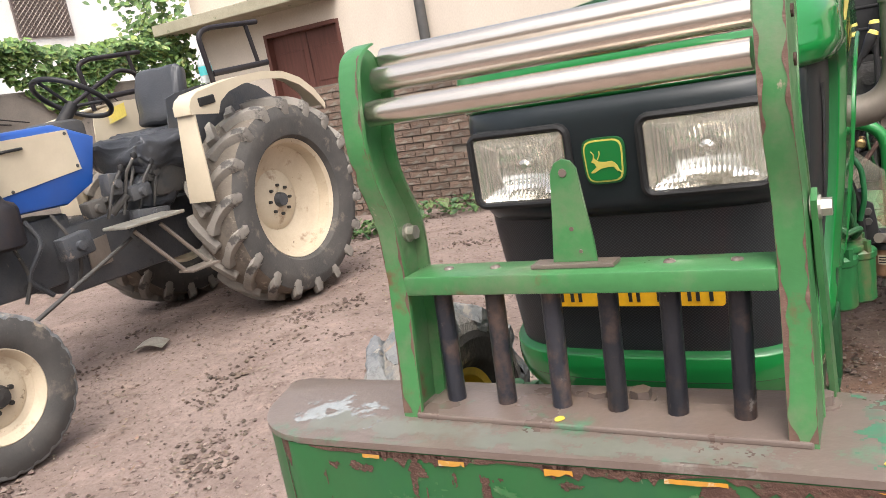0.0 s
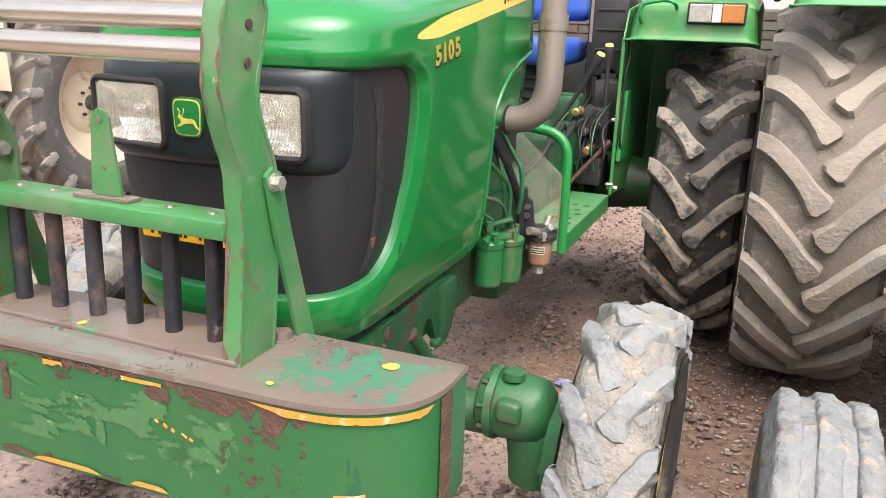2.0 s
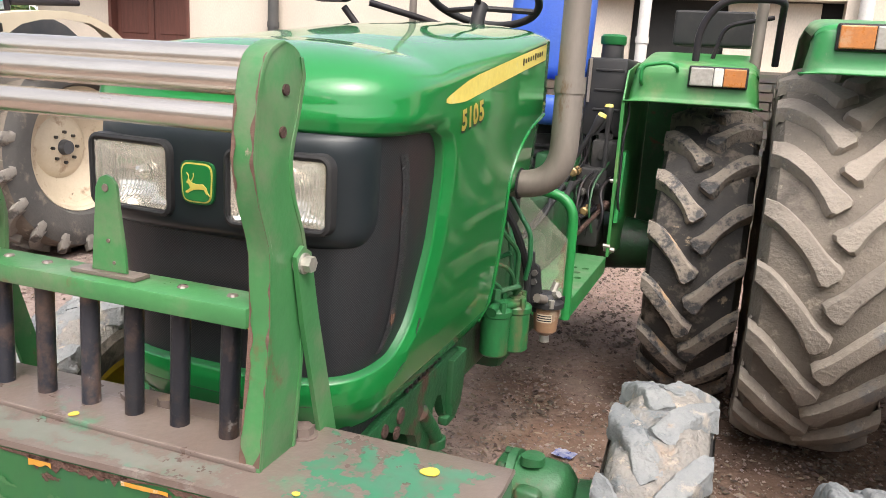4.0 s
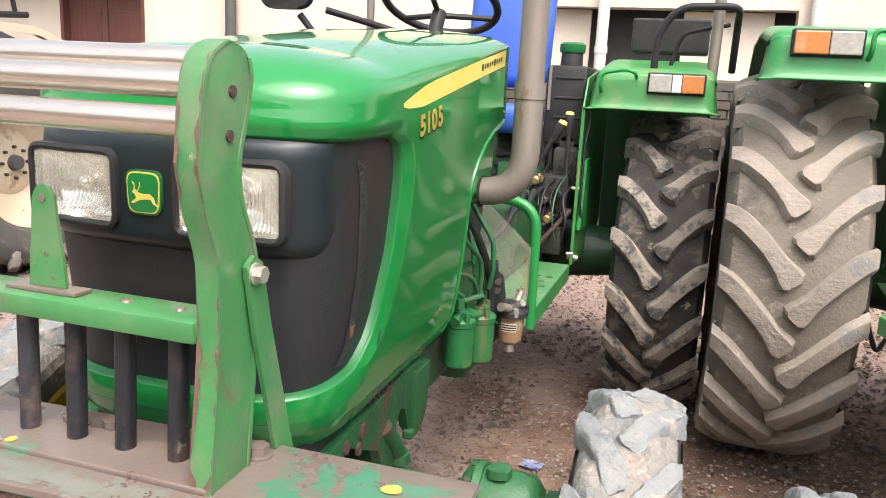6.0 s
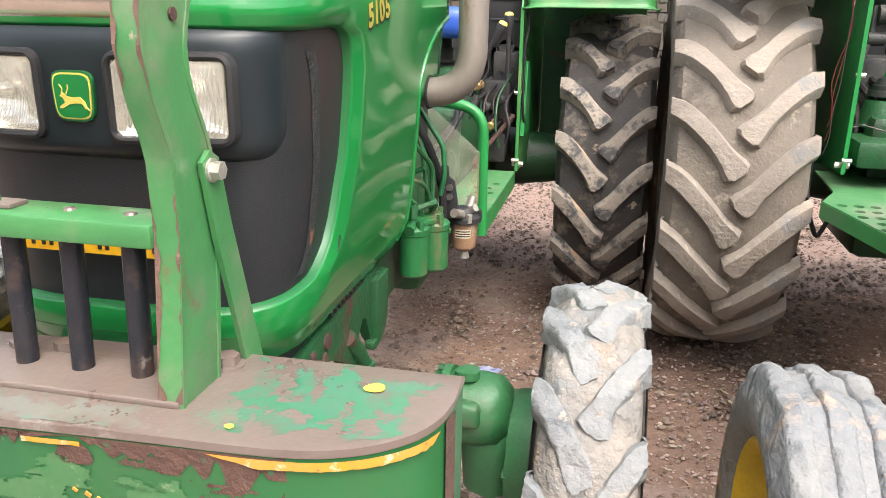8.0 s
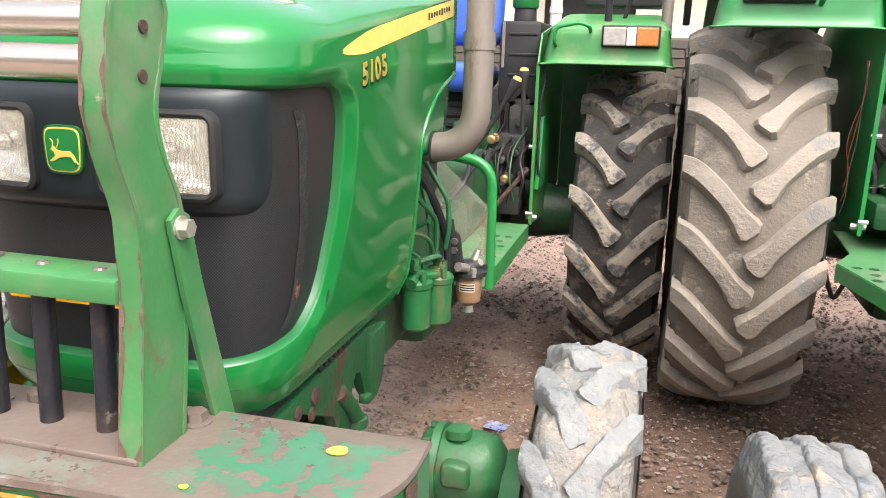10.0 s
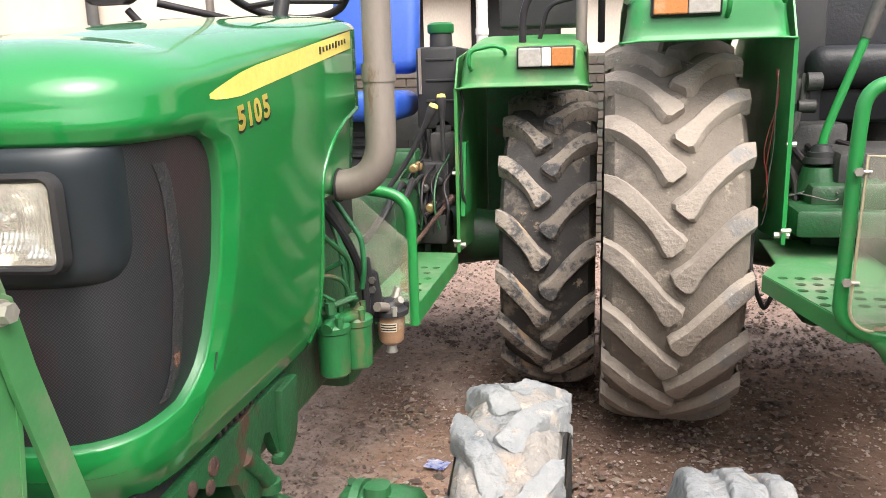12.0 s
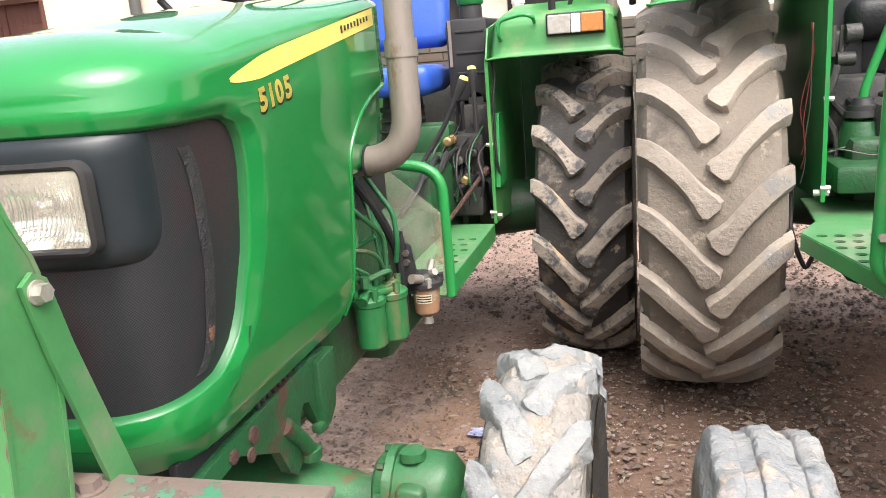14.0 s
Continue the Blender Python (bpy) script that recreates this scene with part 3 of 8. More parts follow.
soil = material("brick_dust_soil", (0.282, 0.220, 0.194), (0.205, 0.155, 0.135), 2.2, 0.95, spec=0.15, bump=0.9, fine=42.0, grain=0.7,
                spots=(((0.29, 0.222, 0.19), 4.0, 0.56, 0.12), ((0.155, 0.112, 0.092), 6.0, 0.55, 0.14), ((0.105, 0.076, 0.062), 15.0, 0.59, 0.08), ((0.36, 0.29, 0.25), 34.0, 0.64), ((0.085, 0.06, 0.048), 26.0, 0.60)))
# paler patches: brick dust together with light painted on the open ground
soil_tint(soil, (1.40, 1.36, 1.30), -0.10, 1.60, 0.60, 0.75)
soil_tint(soil, (1.30, 1.22, 1.18), 0.80, 4.6, 2.4, 0.9)
# darker patch: damp soil together with the tractors' shade painted in
soil_tint(soil, (0.64, 0.55, 0.48), 1.25, 2.30, 1.25, 1.10)
bm = bmesh.new()
xs = [-600, -120, -30] + [-14 + 0.14 * k for k in range(0, 151)] + [12, 30, 120, 600]
ys = [-600, -120, -30, -8] + [-4 + 0.14 * k for k in range(0, 86)] + [10, 16, 40, 140, 600]
vs = [[bm.verts.new((x, y, ground_z(x, y) + (0.016 * noise.noise(Vector((x * 1.7, y * 1.7, 0))) + 0.010 * noise.noise(Vector((x * 6, y * 6, 3))) - 0.012 if abs(x) < 14 and -4 < y < 9 else -0.012))) for y in ys] for x in xs]
for i in range(len(xs) - 1):
    for j in range(len(ys) - 1):
        bm.faces.new((vs[i][j], vs[i + 1][j], vs[i + 1][j + 1], vs[i][j + 1]))
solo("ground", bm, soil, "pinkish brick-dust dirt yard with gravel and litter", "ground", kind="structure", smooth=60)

# ---- background walls ----
plaster = material("cream_plaster", (0.66, 0.58, 0.49), (0.58, 0.50, 0.42), 1.6, 0.9, bump=0.15, spots=(((0.44, 0.38, 0.32), 2.2, 0.66),), stretch=(1, 1, 0.5))
grey_plaster = material("grey_yard_plaster", (0.27, 0.235, 0.20), (0.19, 0.17, 0.15), 2.0, 0.95, bump=0.3, spots=(((0.10, 0.10, 0.09), 3.0, 0.62),))
brick_mat = material("worn_brick", (0.190, 0.122, 0.090), (0.145, 0.110, 0.086), 11.0, 0.95, bump=0.8, spots=(((0.195, 0.17, 0.14), 5.0, 0.52), ((0.10, 0.105, 0.065), 3.0, 0.62, 0.1)), vary=0.28)
mortar = material("grey_mortar", (0.200, 0.165, 0.132), (0.155, 0.135, 0.112), 6.0, 0.95, bump=0.4)
door_brown = material("brown_door_paint", (0.15, 0.055, 0.04), (0.11, 0.042, 0.032), 6.0, 0.6, stretch=(6, 1, 0.6))
dark_inside = material("painted_room_shade", (0.03, 0.03, 0.03), (0.02, 0.02, 0.02), 3.0, 0.9)
concrete = material("weathered_concrete", (0.42, 0.38, 0.28), (0.30, 0.28, 0.20), 3.0, 0.95, bump=0.3, spots=(((0.16, 0.17, 0.10), 5.0, 0.6),))
far_white = material("whitewash", (0.86, 0.85, 0.82), (0.8, 0.79, 0.75), 1.0, 0.9)
black_pipe_mat = material("dark_drain_pipe", (0.06, 0.06, 0.06), (0.09, 0.085, 0.08), 9.0, 0.5)
white_pipe_mat = material("white_drain_pipe", (0.70, 0.68, 0.66), (0.6, 0.58, 0.55), 9.0, 0.5)

WY = 7.0
bm = bmesh.new()
# wall pieces round the door, the recess and its dark openings
def slab(x0, x1, z0, z1, y0=WY, y1=WY + 0.25):
    box(bm, ((x0 + x1) / 2, (y0 + y1) / 2, (z0 + z1) / 2), (x1 - x0, y1 - y0, z1 - z0))
slab(-7.7, -6.55, 0, 3.5)
slab(-6.55, -5.35, 2.42, 3.5)
slab(-6.55, -5.35, 0, 1.0)
slab(-5.35, -1.05, 0, 3.5)
slab(-1.05, 1.6, 2.30, 3.5)
slab(-1.05, 1.6, 0, 1.66)
slab(1.6, 14.0, 0, 3.5)
wall_back = solo("wall_back", bm, plaster, "cream plastered building wall with stains", "wall", kind="structure")
# near-black slab whose colour stands in for the room's darkness
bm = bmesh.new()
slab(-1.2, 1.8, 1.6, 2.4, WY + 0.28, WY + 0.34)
solo("backdrop", bm, dark_inside, "flat dark slab painted as the unlit room behind the openings", "interior", kind="structure")
for x0, x1 in ((-0.72, -0.25), (0.62, 1.42)):
    bm = bmesh.new()
    box(bm, ((x0 + x1) / 2, WY + 0.20, 1.98), (x1 - x0, 0.05, 0.62), 0.006)
    solo("shutter_panel", bm, plaster, "cream shutter panel in a wall opening", "shutter", group="wall opening panels", kind="structure")
d = thing("door_brown", (-5.95, WY, 1.0), "brown painted double wooden shutter door in cream wall", "door", kind="structure")
for k in range(2):
    bm = bmesh.new()
    cx = -6.235 + 0.575 * k
    box(bm, (cx, WY + 0.12, 1.70), (0.56, 0.04, 1.38), 0.006)
    for zz in (1.25, 1.85):
        box(bm, (cx, WY + 0.10, zz + 0.1), (0.40, 0.02, 0.42), 0.008)
    part("door_leaf", bm, door_brown, d)
bm = bmesh.new()
for c, s in (((-6.53, WY + 0.06, 1.71), (0.05, 0.14, 1.42)), ((-5.37, WY + 0.06, 1.71), (0.05, 0.14, 1.42)), ((-5.95, WY + 0.06, 2.40), (1.11, 0.14, 0.05))):
    box(bm, c, s, 0.005)
part("door_frame", bm, door_brown, d)
bm = bmesh.new()
prism(bm, [(-7.9, 6.45), (-5.3, 6.45), (-5.3, WY - 0.002), (-7.9, WY - 0.002)], 2.66, 2.80, "z", 0.01)
solo("ledge", bm, concrete, "mossy concrete sunshade ledge on the building", "ledge", kind="structure")
for x, m, r, lab in ((-4.15, black_pipe_mat, 0.06, "dark drain pipe on cream wall"), (-0.10, white_pipe_mat, 0.055, "white plastic drain pipe on cream wall"), (-0.95, white_pipe_mat, 0.05, "white plastic drain pipe on cream wall"), (1.75, white_pipe_mat, 0.06, "white plastic drain pipe on cream wall")):
    bm = bmesh.new()
    tube(bm, [(x, WY - 0.08, 0), (x, WY - 0.08, 3.5)], r, 14)
    for zz in (1.9, 3.3):
        lathe(bm, [(-0.03, r + 0.008), (0.03, r + 0.008)], (x, WY - 0.08, zz), "z", 14)
        box(bm, (x, WY - 0.03, zz), (0.03, 0.07, 0.03))
    solo("drain_pipe", bm, m, lab, "pipe", group="wall pipes", smooth=40)

# low wall of worn bricks in front of the building
brick_wall = thing("wall_brick", (-2.0, 6.42, 0), "low worn brick wall with crumbling grey plaster", "wall", kind="structure")
bm = bmesh.new()
box(bm, (1.0, 6.53, 0.83), (13.4, 0.17, 1.66))
part("wall_core", bm, mortar, brick_wall)

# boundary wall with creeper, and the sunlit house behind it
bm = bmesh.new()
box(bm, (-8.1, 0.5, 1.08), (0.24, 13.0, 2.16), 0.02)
solo("wall_left", bm, grey_plaster, "grey plastered boundary wall under creeper", "wall", kind="structure")
# added out of view: cream wall that brightens reflections in chrome and paint
bm = bmesh.new()
box(bm, (0.0, -8.0, 1.7), (20.0, 0.25, 3.4), 0.02)
solo("wall_front", bm, plaster, "unseen cream wall behind the camera, added for reflections", "wall", kind="structure")
# added out of view: closes the right side for reflections
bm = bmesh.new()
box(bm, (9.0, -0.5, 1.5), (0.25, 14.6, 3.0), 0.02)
solo("wall_right", bm, grey_plaster, "unseen grey wall right of the tractors, added for reflections", "wall", kind="structure")
house = thing("far_house", (-15.0, 4.0, 0), "sunlit whitewashed house behind the boundary wall", "house", kind="structure")
bm = bmesh.new()
box(bm, (-15.0, 6.0, 3.0), (1.0, 26.0, 6.0), 0.02)
part("wall", bm, far_white, house)
win = bmesh.new()
box(win, (-14.47, 9.62, 4.45), (0.04, 1.24, 1.5))
# window colour lifted to paint in haze
w1 = part("window", win, material("hazy_window", (0.20, 0.155, 0.145), (0.15, 0.12, 0.11), 2.0, 0.6), house)
for k in range(26):
    for s in (1, -1):
        c = 9.02 - 1.46 + 0.105 * k
        lo, hi = max(0.0, 9.02 - c), min(1.46, 10.22 - c)
        if hi - lo < 0.05:
            continue
        pts = [(-14.43, c + q if s > 0 else 19.24 - c - q, 3.72 + q) for q in (lo, hi)]
        bm = bmesh.new()
        tube(bm, pts, 0.010, 4)
        part("lattice_bar", bm, pipe_metal, w1)
# brick coloured pale in place of the strong sunlight on it
bm = bmesh.new()
box(bm, (-14.46, 4.9, 3.85), (0.06, 5.6, 0.62), 0.01)
part("brick_band", bm, material("pale_lit_brick", (0.62, 0.45, 0.38), (0.7, 0.55, 0.48), 2.0, 0.9), house)
bm = bmesh.new()
box(bm, (-14.46, 4.9, 3.2), (0.07, 6.0, 0.45), 0.01)
part("turquoise_band", bm, material("turquoise_wash", (0.50, 0.74, 0.72), (0.6, 0.78, 0.76), 2.0, 0.8), house)

# ---- green tractor with bull bar ----
A = thing("tractor", (-0.02, 1.6, 0), "green utility tractor with bull bar, muddy front tyres and vertical exhaust", "tractor", group="parked tractors")
XC = -0.02


def width_at(z):
    return lerp(((0.77, 0.235), (0.82, 0.262), (0.88, 0.293), (0.95, 0.308), (1.2, 0.335), (1.45, 0.352), (1.7, 0.34)), z)


def front_at(z):
    return lerp(((0.77, 0.43), (0.82, 0.385), (0.87, 0.35), (0.93, 0.327), (1.2, 0.317), (1.42, 0.315), (1.50, 0.335)), z)


def shoulder(y):
    return lerp(((0.3, 1.475), (0.65, 1.515), (1.45, 1.635), (1.9, 1.68)), y)


def crown(y):
    return lerp(((0.3, 1.50), (0.5, 1.575), (0.75, 1.615), (1.1, 1.655), (1.55, 1.69)), y)


def outline(z, n=26, rear=1.5, corner=0.27, p=0.55):
    """Half of the bonnet's plan at height z: from its nose round the corner to its rear, as (x, y)."""
    w, f = width_at(z), front_at(z)
    pts = []
    for k in range(n + 1):
        a = math.pi / 2 * k / n
        pts.append((w * math.sin(a) ** p, f + corner * (1 - max(0.0, math.cos(a)) ** p)))
    return pts + [(w - 0.012 * (y - f - corner), y) for y in np.linspace(f + corner + 0.05, rear, 14)]


def along(z, s):
    """The outline's point at the length s from the nose."""
    pts = outline(z)
    for a, b in zip(pts, pts[1:]):
        d = math.dist(a, b)
        if s <= d:
            t = s / max(d, 1e-9)
            return a[0] + (b[0] - a[0]) * t, a[1] + (b[1] - a[1]) * t
        s -= d
    return pts[-1]


def length_to(z, y):
    """The length along the outline at which its side reaches y."""
    pts, s = outline(z), 0
    for a, b in zip(pts, pts[1:]):
        if b[1] >= y and b[0] > 0.2:
            return s + math.dist(a, b) * (y - a[1]) / max(b[1] - a[1], 1e-9)
        s += math.dist(a, b)
    return s


GRILLE_EDGE = ((0.947, 0.45), (0.967, 0.53), (0.985, 0.565), (1.015, 0.600), (1.06, 0.623), (1.17, 0.655), (1.30, 0.668), (1.35, 0.666), (1.38, 0.658), (1.40, 0.647), (1.415, 0.633), (1.425, 0.615), (1.43, 0.590))
Z_TOP, Y_TOP = 1.43, 0.590


def grille_low(q):
    return 0.950 + 0.017 * q ** 4


CHAMFER, BAND = 0.013, 0.050


def hood_side(sign):
    bm = bmesh.new()

    def put(s, z, inset=0.0):
        x, y = along(z, s)
        n = 0.0
        if inset:
            x2, y2 = along(z, s + 0.01)
            t = Vector((x2 - x, y2 - y)).normalized()
            x, y = x - t.y * inset, y + t.x * inset
        return Vector((XC + sign * x, y, z))

    def edge(z):
        return length_to(z, lerp(GRILLE_EDGE, z))

    def roll_in(ds, dz):
        """How far the band round the cut-out leans inwards, by its distance from the edge."""
        return CHAMFER * max(0.0, 1 - math.hypot(max(0.0, ds), max(0.0, dz)) / BAND)

    def chin(u, v):
        z1 = grille_low(u)
        s = edge(0.967) * u
        z = 0.825 + (z1 - 0.825) * v
        return put(s, z, roll_in(0, z1 - z))

    def column(u, full):
        """Where the sheet's columns stand behind the cut-out: close together on the leaning band, then even."""
        k = round(u * 28)
        return (0.0, 0.012, 0.026, 0.040, 0.049, 0.054)[k] if k < 6 else 0.054 + (full - 0.054) * (k - 5) / 23

    def flank(u, v):
        k = round(v * 58)
        z = 0.825 + 0.142 * k / 22 if k <= 22 else 0.967 + (Z_TOP - 0.967) * (k - 22) / 36
        s0 = edge(max(z, 0.967))
        back = lerp(((0.77, 1.13), (0.83, 1.20), (0.90, 1.222), (1.15, 1.205), (1.22, 1.195), (1.28, 1.205), (1.33, 1.245), (1.37, 1.30), (1.40, 1.37), (1.43, 1.5)), z)
        ds = column(u, length_to(z, back) - s0)
        return put(s0 + ds, z, roll_in(ds, 0.967 - z))

    def top_at(q, v):
        def s_at(z):
            e, full = length_to(z, Y_TOP), length_to(z, 1.5)
            return e * q if q <= 1 else e + column(q - 1, full - e)
        zs = shoulder(along(1.5, s_at(1.5))[1])
        z = 1.43 + (zs - 1.43) * min(1, v / 0.3)
        zl = min(z, 1.5)
        x, y = along(zl, s_at(zl))
        if v <= 0.3:
            gap = s_at(zl) - length_to(zl, Y_TOP)
            return put(s_at(zl), zl, roll_in(gap, (z - 1.43) * 2.0)) + Vector((0, 0, z - zl))
        a = (v - 0.3) / 0.7 * math.pi / 2
        yt = max(y, 0.62)
        return Vector((XC + sign * x * max(0.0, math.cos(a)) ** 0.9, y + (yt - y) * (1 - math.cos(a)), zs + (crown(yt) - zs) * max(0.0, math.sin(a)) ** 0.9))

    grid(bm, chin, 26, 22)
    grid(bm, flank, 28, 58)
    grid(bm, lambda u, v: top_at(u, v), 22, 30)
    grid(bm, lambda u, v: top_at(1 + u, v), 28, 30)
    return bm


bm = hood_side(1)
b2 = hood_side(-1)
tmp = bpy.data.meshes.new("tmp")
b2.to_mesh(tmp)
b2.free()
bm.from_mesh(tmp)
bpy.data.meshes.remove(tmp)
bmesh.ops.remove_doubles(bm, verts=bm.verts, dist=0.0015)
bmesh.ops.recalc_face_normals(bm, faces=bm.faces)
hood = part("hood", bm, green_hood, A, "glossy green steel hood", smooth=70)
sol = hood.modifiers.new("thick", "SOLIDIFY")
sol.thickness, sol.offset = 0.005, 0

# dark mesh grille that wraps round the nose behind the green rim
bm = bmesh.new()
for sign in (1, -1):
    def dark(u, v):
        z = grille_low(u) - 0.012 + (Z_TOP + 0.012 - grille_low(u)) * v
        zz = min(max(z, 0.95), Z_TOP)
        s = (length_to(zz, lerp(GRILLE_EDGE, zz)) + 0.012) * u
        x, y = along(z, s)
        x2, y2 = along(z, s + 0.01)
        t = Vector((x2 - x, y2 - y)).normalized()
        return Vector((XC + sign * (x - t.y * 0.025), y + t.x * 0.025, z))
    grid(bm, dark, 44, 40)
bmesh.ops.remove_doubles(bm, verts=bm.verts, dist=0.001)
bmesh.ops.delete(bm, geom=[f for f in bm.faces if any(x0 < f.calc_center_median().x < x1 for x0, x1 in ((0.045, 0.230), (-0.280, -0.097))) and abs(f.calc_center_median().z - 1.322) < 0.055], context="FACES")
seam_dark = material("seam_dark", (0.006, 0.040, 0.012), (0.015, 0.03, 0.012), 9.0, 0.8)
def on_hood(sign, s, z, off=0.0):
    x, y = along(z, s)
    x2, y2 = along(z, s + 0.01)
    t = Vector((x2 - x, y2 - y)).normalized()
    return Vector((XC + sign * (x + t.y * off), y - t.x * off, z))
# folded joint in the grille's net, with rust at its foot
net_fold = material("dusty_net_fold", (0.034, 0.033, 0.034), (0.020, 0.020, 0.022), 60.0, 0.5, bump=0.3, fine=260.0, spots=(((0.11, 0.055, 0.035), 9.0, 0.58, 0.08),))
fold_rust = material("net_rust", (0.20, 0.095, 0.055), (0.12, 0.06, 0.04), 40.0, 0.9, bump=0.4)
for sign in (1, -1):
    def fold(u, v):
        z = 0.985 + 0.405 * v
        s = length_to(z, lerp(GRILLE_EDGE, z)) - lerp([(0.985, 0.075), (1.10, 0.105), (1.25, 0.140), (1.39, 0.165)], z) + 0.034 * (u - 0.5)
        return on_hood(sign, s, z, -0.0235 + 0.0025 * math.sin(math.pi * u))
    net = bmesh.new()
    grid(net, fold, 6, 24)
    strip = part("net_fold", net, net_fold, hood, "dusty folded joint in the black net", smooth=60)
    net = bmesh.new()
    def rusted(u, v):
        r = (0.006 + 0.010 * abs(noise.noise(Vector((3 * math.cos(6.28 * u), 3 * math.sin(6.28 * u), 5 + sign))))) * v
        return fold(0.5 + r * math.cos(6.28318 * u) / 0.024, 0.16 + 1.6 * r * math.sin(6.28318 * u) / 0.405) + Vector((sign * 0.0012, -0.0012, 0))
    grid(net, rusted, 18, 3)
    part("rust_spot", net, fold_rust, strip)
for sign in (1, -1):
    e0 = length_to(0.967, lerp(GRILLE_EDGE, 0.967))
    pts = [on_hood(sign, e0 * k / 24, 0.902, 0.0005) for k in range(23)]
    for k in range(1, 12):
        a = k / 12 * math.pi / 2
        z = 0.902 + 0.14 * (1 - math.cos(a))
        pts.append(on_hood(sign, length_to(z, 0.455 + 0.175 * math.sin(a)), z, 0.0005))
    seam = bmesh.new()
    tube(seam, pts, 0.0022, 6)
    part("panel_seam", seam, seam_dark, hood)
    pts = []
    for k in range(1, 31):
        y = 0.668 + 0.78 * k / 30
        z = 1.405 + 0.150 * (k / 30) ** 0.62
        pts.append(on_hood(sign, length_to(min(z, 1.5), y), min(z, 1.5), 0.0005) + Vector((0, 0, max(0, z - 1.5))))
    seam = bmesh.new()
    tube(seam, pts, 0.0018, 6)
    part("panel_seam", seam, seam_dark, hood)
# darker line drawn in place of the crease's shading, where the leaning band round the grille meets the hood's skin
for sign in (1, -1):
    line = [on_hood(sign, length_to(1.456, Y_TOP) * k / 20, 1.456, 0.0003) for k in range(20)]
    for k in range(0, 11):
        a = math.pi / 2 * k / 10
        z = 1.456 - 0.075 * (1 - math.cos(a))
        line.append(on_hood(sign, length_to(1.45, Y_TOP) + (length_to(1.38, lerp(GRILLE_EDGE, 1.38)) + BAND - length_to(1.45, Y_TOP)) * math.sin(a), z, 0.0003))
    line += [on_hood(sign, length_to(z, lerp(GRILLE_EDGE, z)) + BAND, z, 0.0003) for z in np.linspace(1.37, 1.05, 24)]
    seam = bmesh.new()
    tube(seam, line, 0.0014, 6)
    part("crease_line", seam, green_rim, hood, smooth=60)
# raised lip that follows the cut-out round the exhaust
for sign in (1, -1):
    b3 = bmesh.new()
    tube(b3, [on_hood(sign, length_to(z, y), z, 0.002) for z, y in ((0.84, 1.203), (0.90, 1.222), (1.0, 1.216), (1.1, 1.209), (1.15, 1.205), (1.22, 1.195), (1.25, 1.197), (1.28, 1.205), (1.305, 1.222), (1.33, 1.245), (1.35, 1.271), (1.37, 1.30), (1.40, 1.37), (1.43, 1.49))], 0.006, 8)
    part("edge_lip", b3, green_hood, hood, smooth=40)
# inner bevel of the cut-out
b3 = bmesh.new()
for sign in (1, -1):
    top_e, low_e = length_to(1.43, Y_TOP), length_to(0.967, lerp(GRILLE_EDGE, 0.967))
    cut = [(top_e * k / 14, 1.43) for k in range(14)]
    cut += [(length_to(z, lerp(GRILLE_EDGE, z)), z) for z in (1.43, 1.4275, 1.425, 1.42, 1.415, 1.408, 1.40, 1.39, 1.38, 1.36, 1.33, 1.25, 1.17, 1.10, 1.06, 1.03, 1.01, 0.995, 0.98, 0.967)]
    cut += [(low_e * q, grille_low(q)) for q in np.linspace(0.95, 0.0, 14)]
    rows = []
    for s, z in cut:
        d = Vector((0.22 - s if s > 0.22 else 0.0, 1.2 - z)).normalized() * 0.016
        outer = on_hood(sign, s, z, 0.0030 - CHAMFER)
        rows.append([b3.verts.new(outer), b3.verts.new(on_hood(sign, max(0, s + d.x * 0.3), z + d.y * 0.3, -CHAMFER - 0.002)), b3.verts.new(on_hood(sign, max(0, s + d.x * 0.5), z + d.y * 0.5, -CHAMFER - 0.020))])
    for a, b in zip(rows, rows[1:]):
        for k in range(2):
            b3.faces.new((a[k], a[k + 1], b[k + 1], b[k]))
part("grille_rim", b3, green_rim, hood, smooth=60)
grille = part("grille", bm, grille_mesh, hood, "dark mesh grille", smooth=60)
# raised lamp panel that wraps round into the grille, with openings for the lamps
LAMPS = ((0.045, 0.230), (-0.280, -0.097))
LAMP_Z, LAMP_H = 1.322, 0.118
bm = bmesh.new()
def panel(u, v):
    a, b = abs(u * 2 - 1), v * 2 - 1
    reach = 0.372 - 0.05 * max(0, -b) ** 4
    z = 1.322 + 0.106 * b
    swell = 0.034 * max(0.0, 1 - a ** 5) * max(0.0, 1 - (abs(b) ** 9 if b < 0 else 0.5 * b ** 6)) - 0.028
    x, y = along(z, reach * a)
    x2, y2 = along(z, reach * a + 0.01)
    t = Vector((x2 - x, y2 - y)).normalized()
    return Vector((XC + math.copysign(1, u - 0.5) * (x + t.y * swell), y - t.x * swell, z))
grid(bm, panel, 120, 52)
def lamp_faces(b, grow):
    return [f for f in b.faces if any(x0 - grow < f.calc_center_median().x < x1 + grow for x0, x1 in LAMPS) and abs(f.calc_center_median().z - LAMP_Z) < LAMP_H / 2 + grow]
bmesh.ops.delete(bm, geom=lamp_faces(bm, 0.004), context="FACES")
part("lamp_panel", bm, black_gloss, hood, "black headlamp panel", smooth=60)


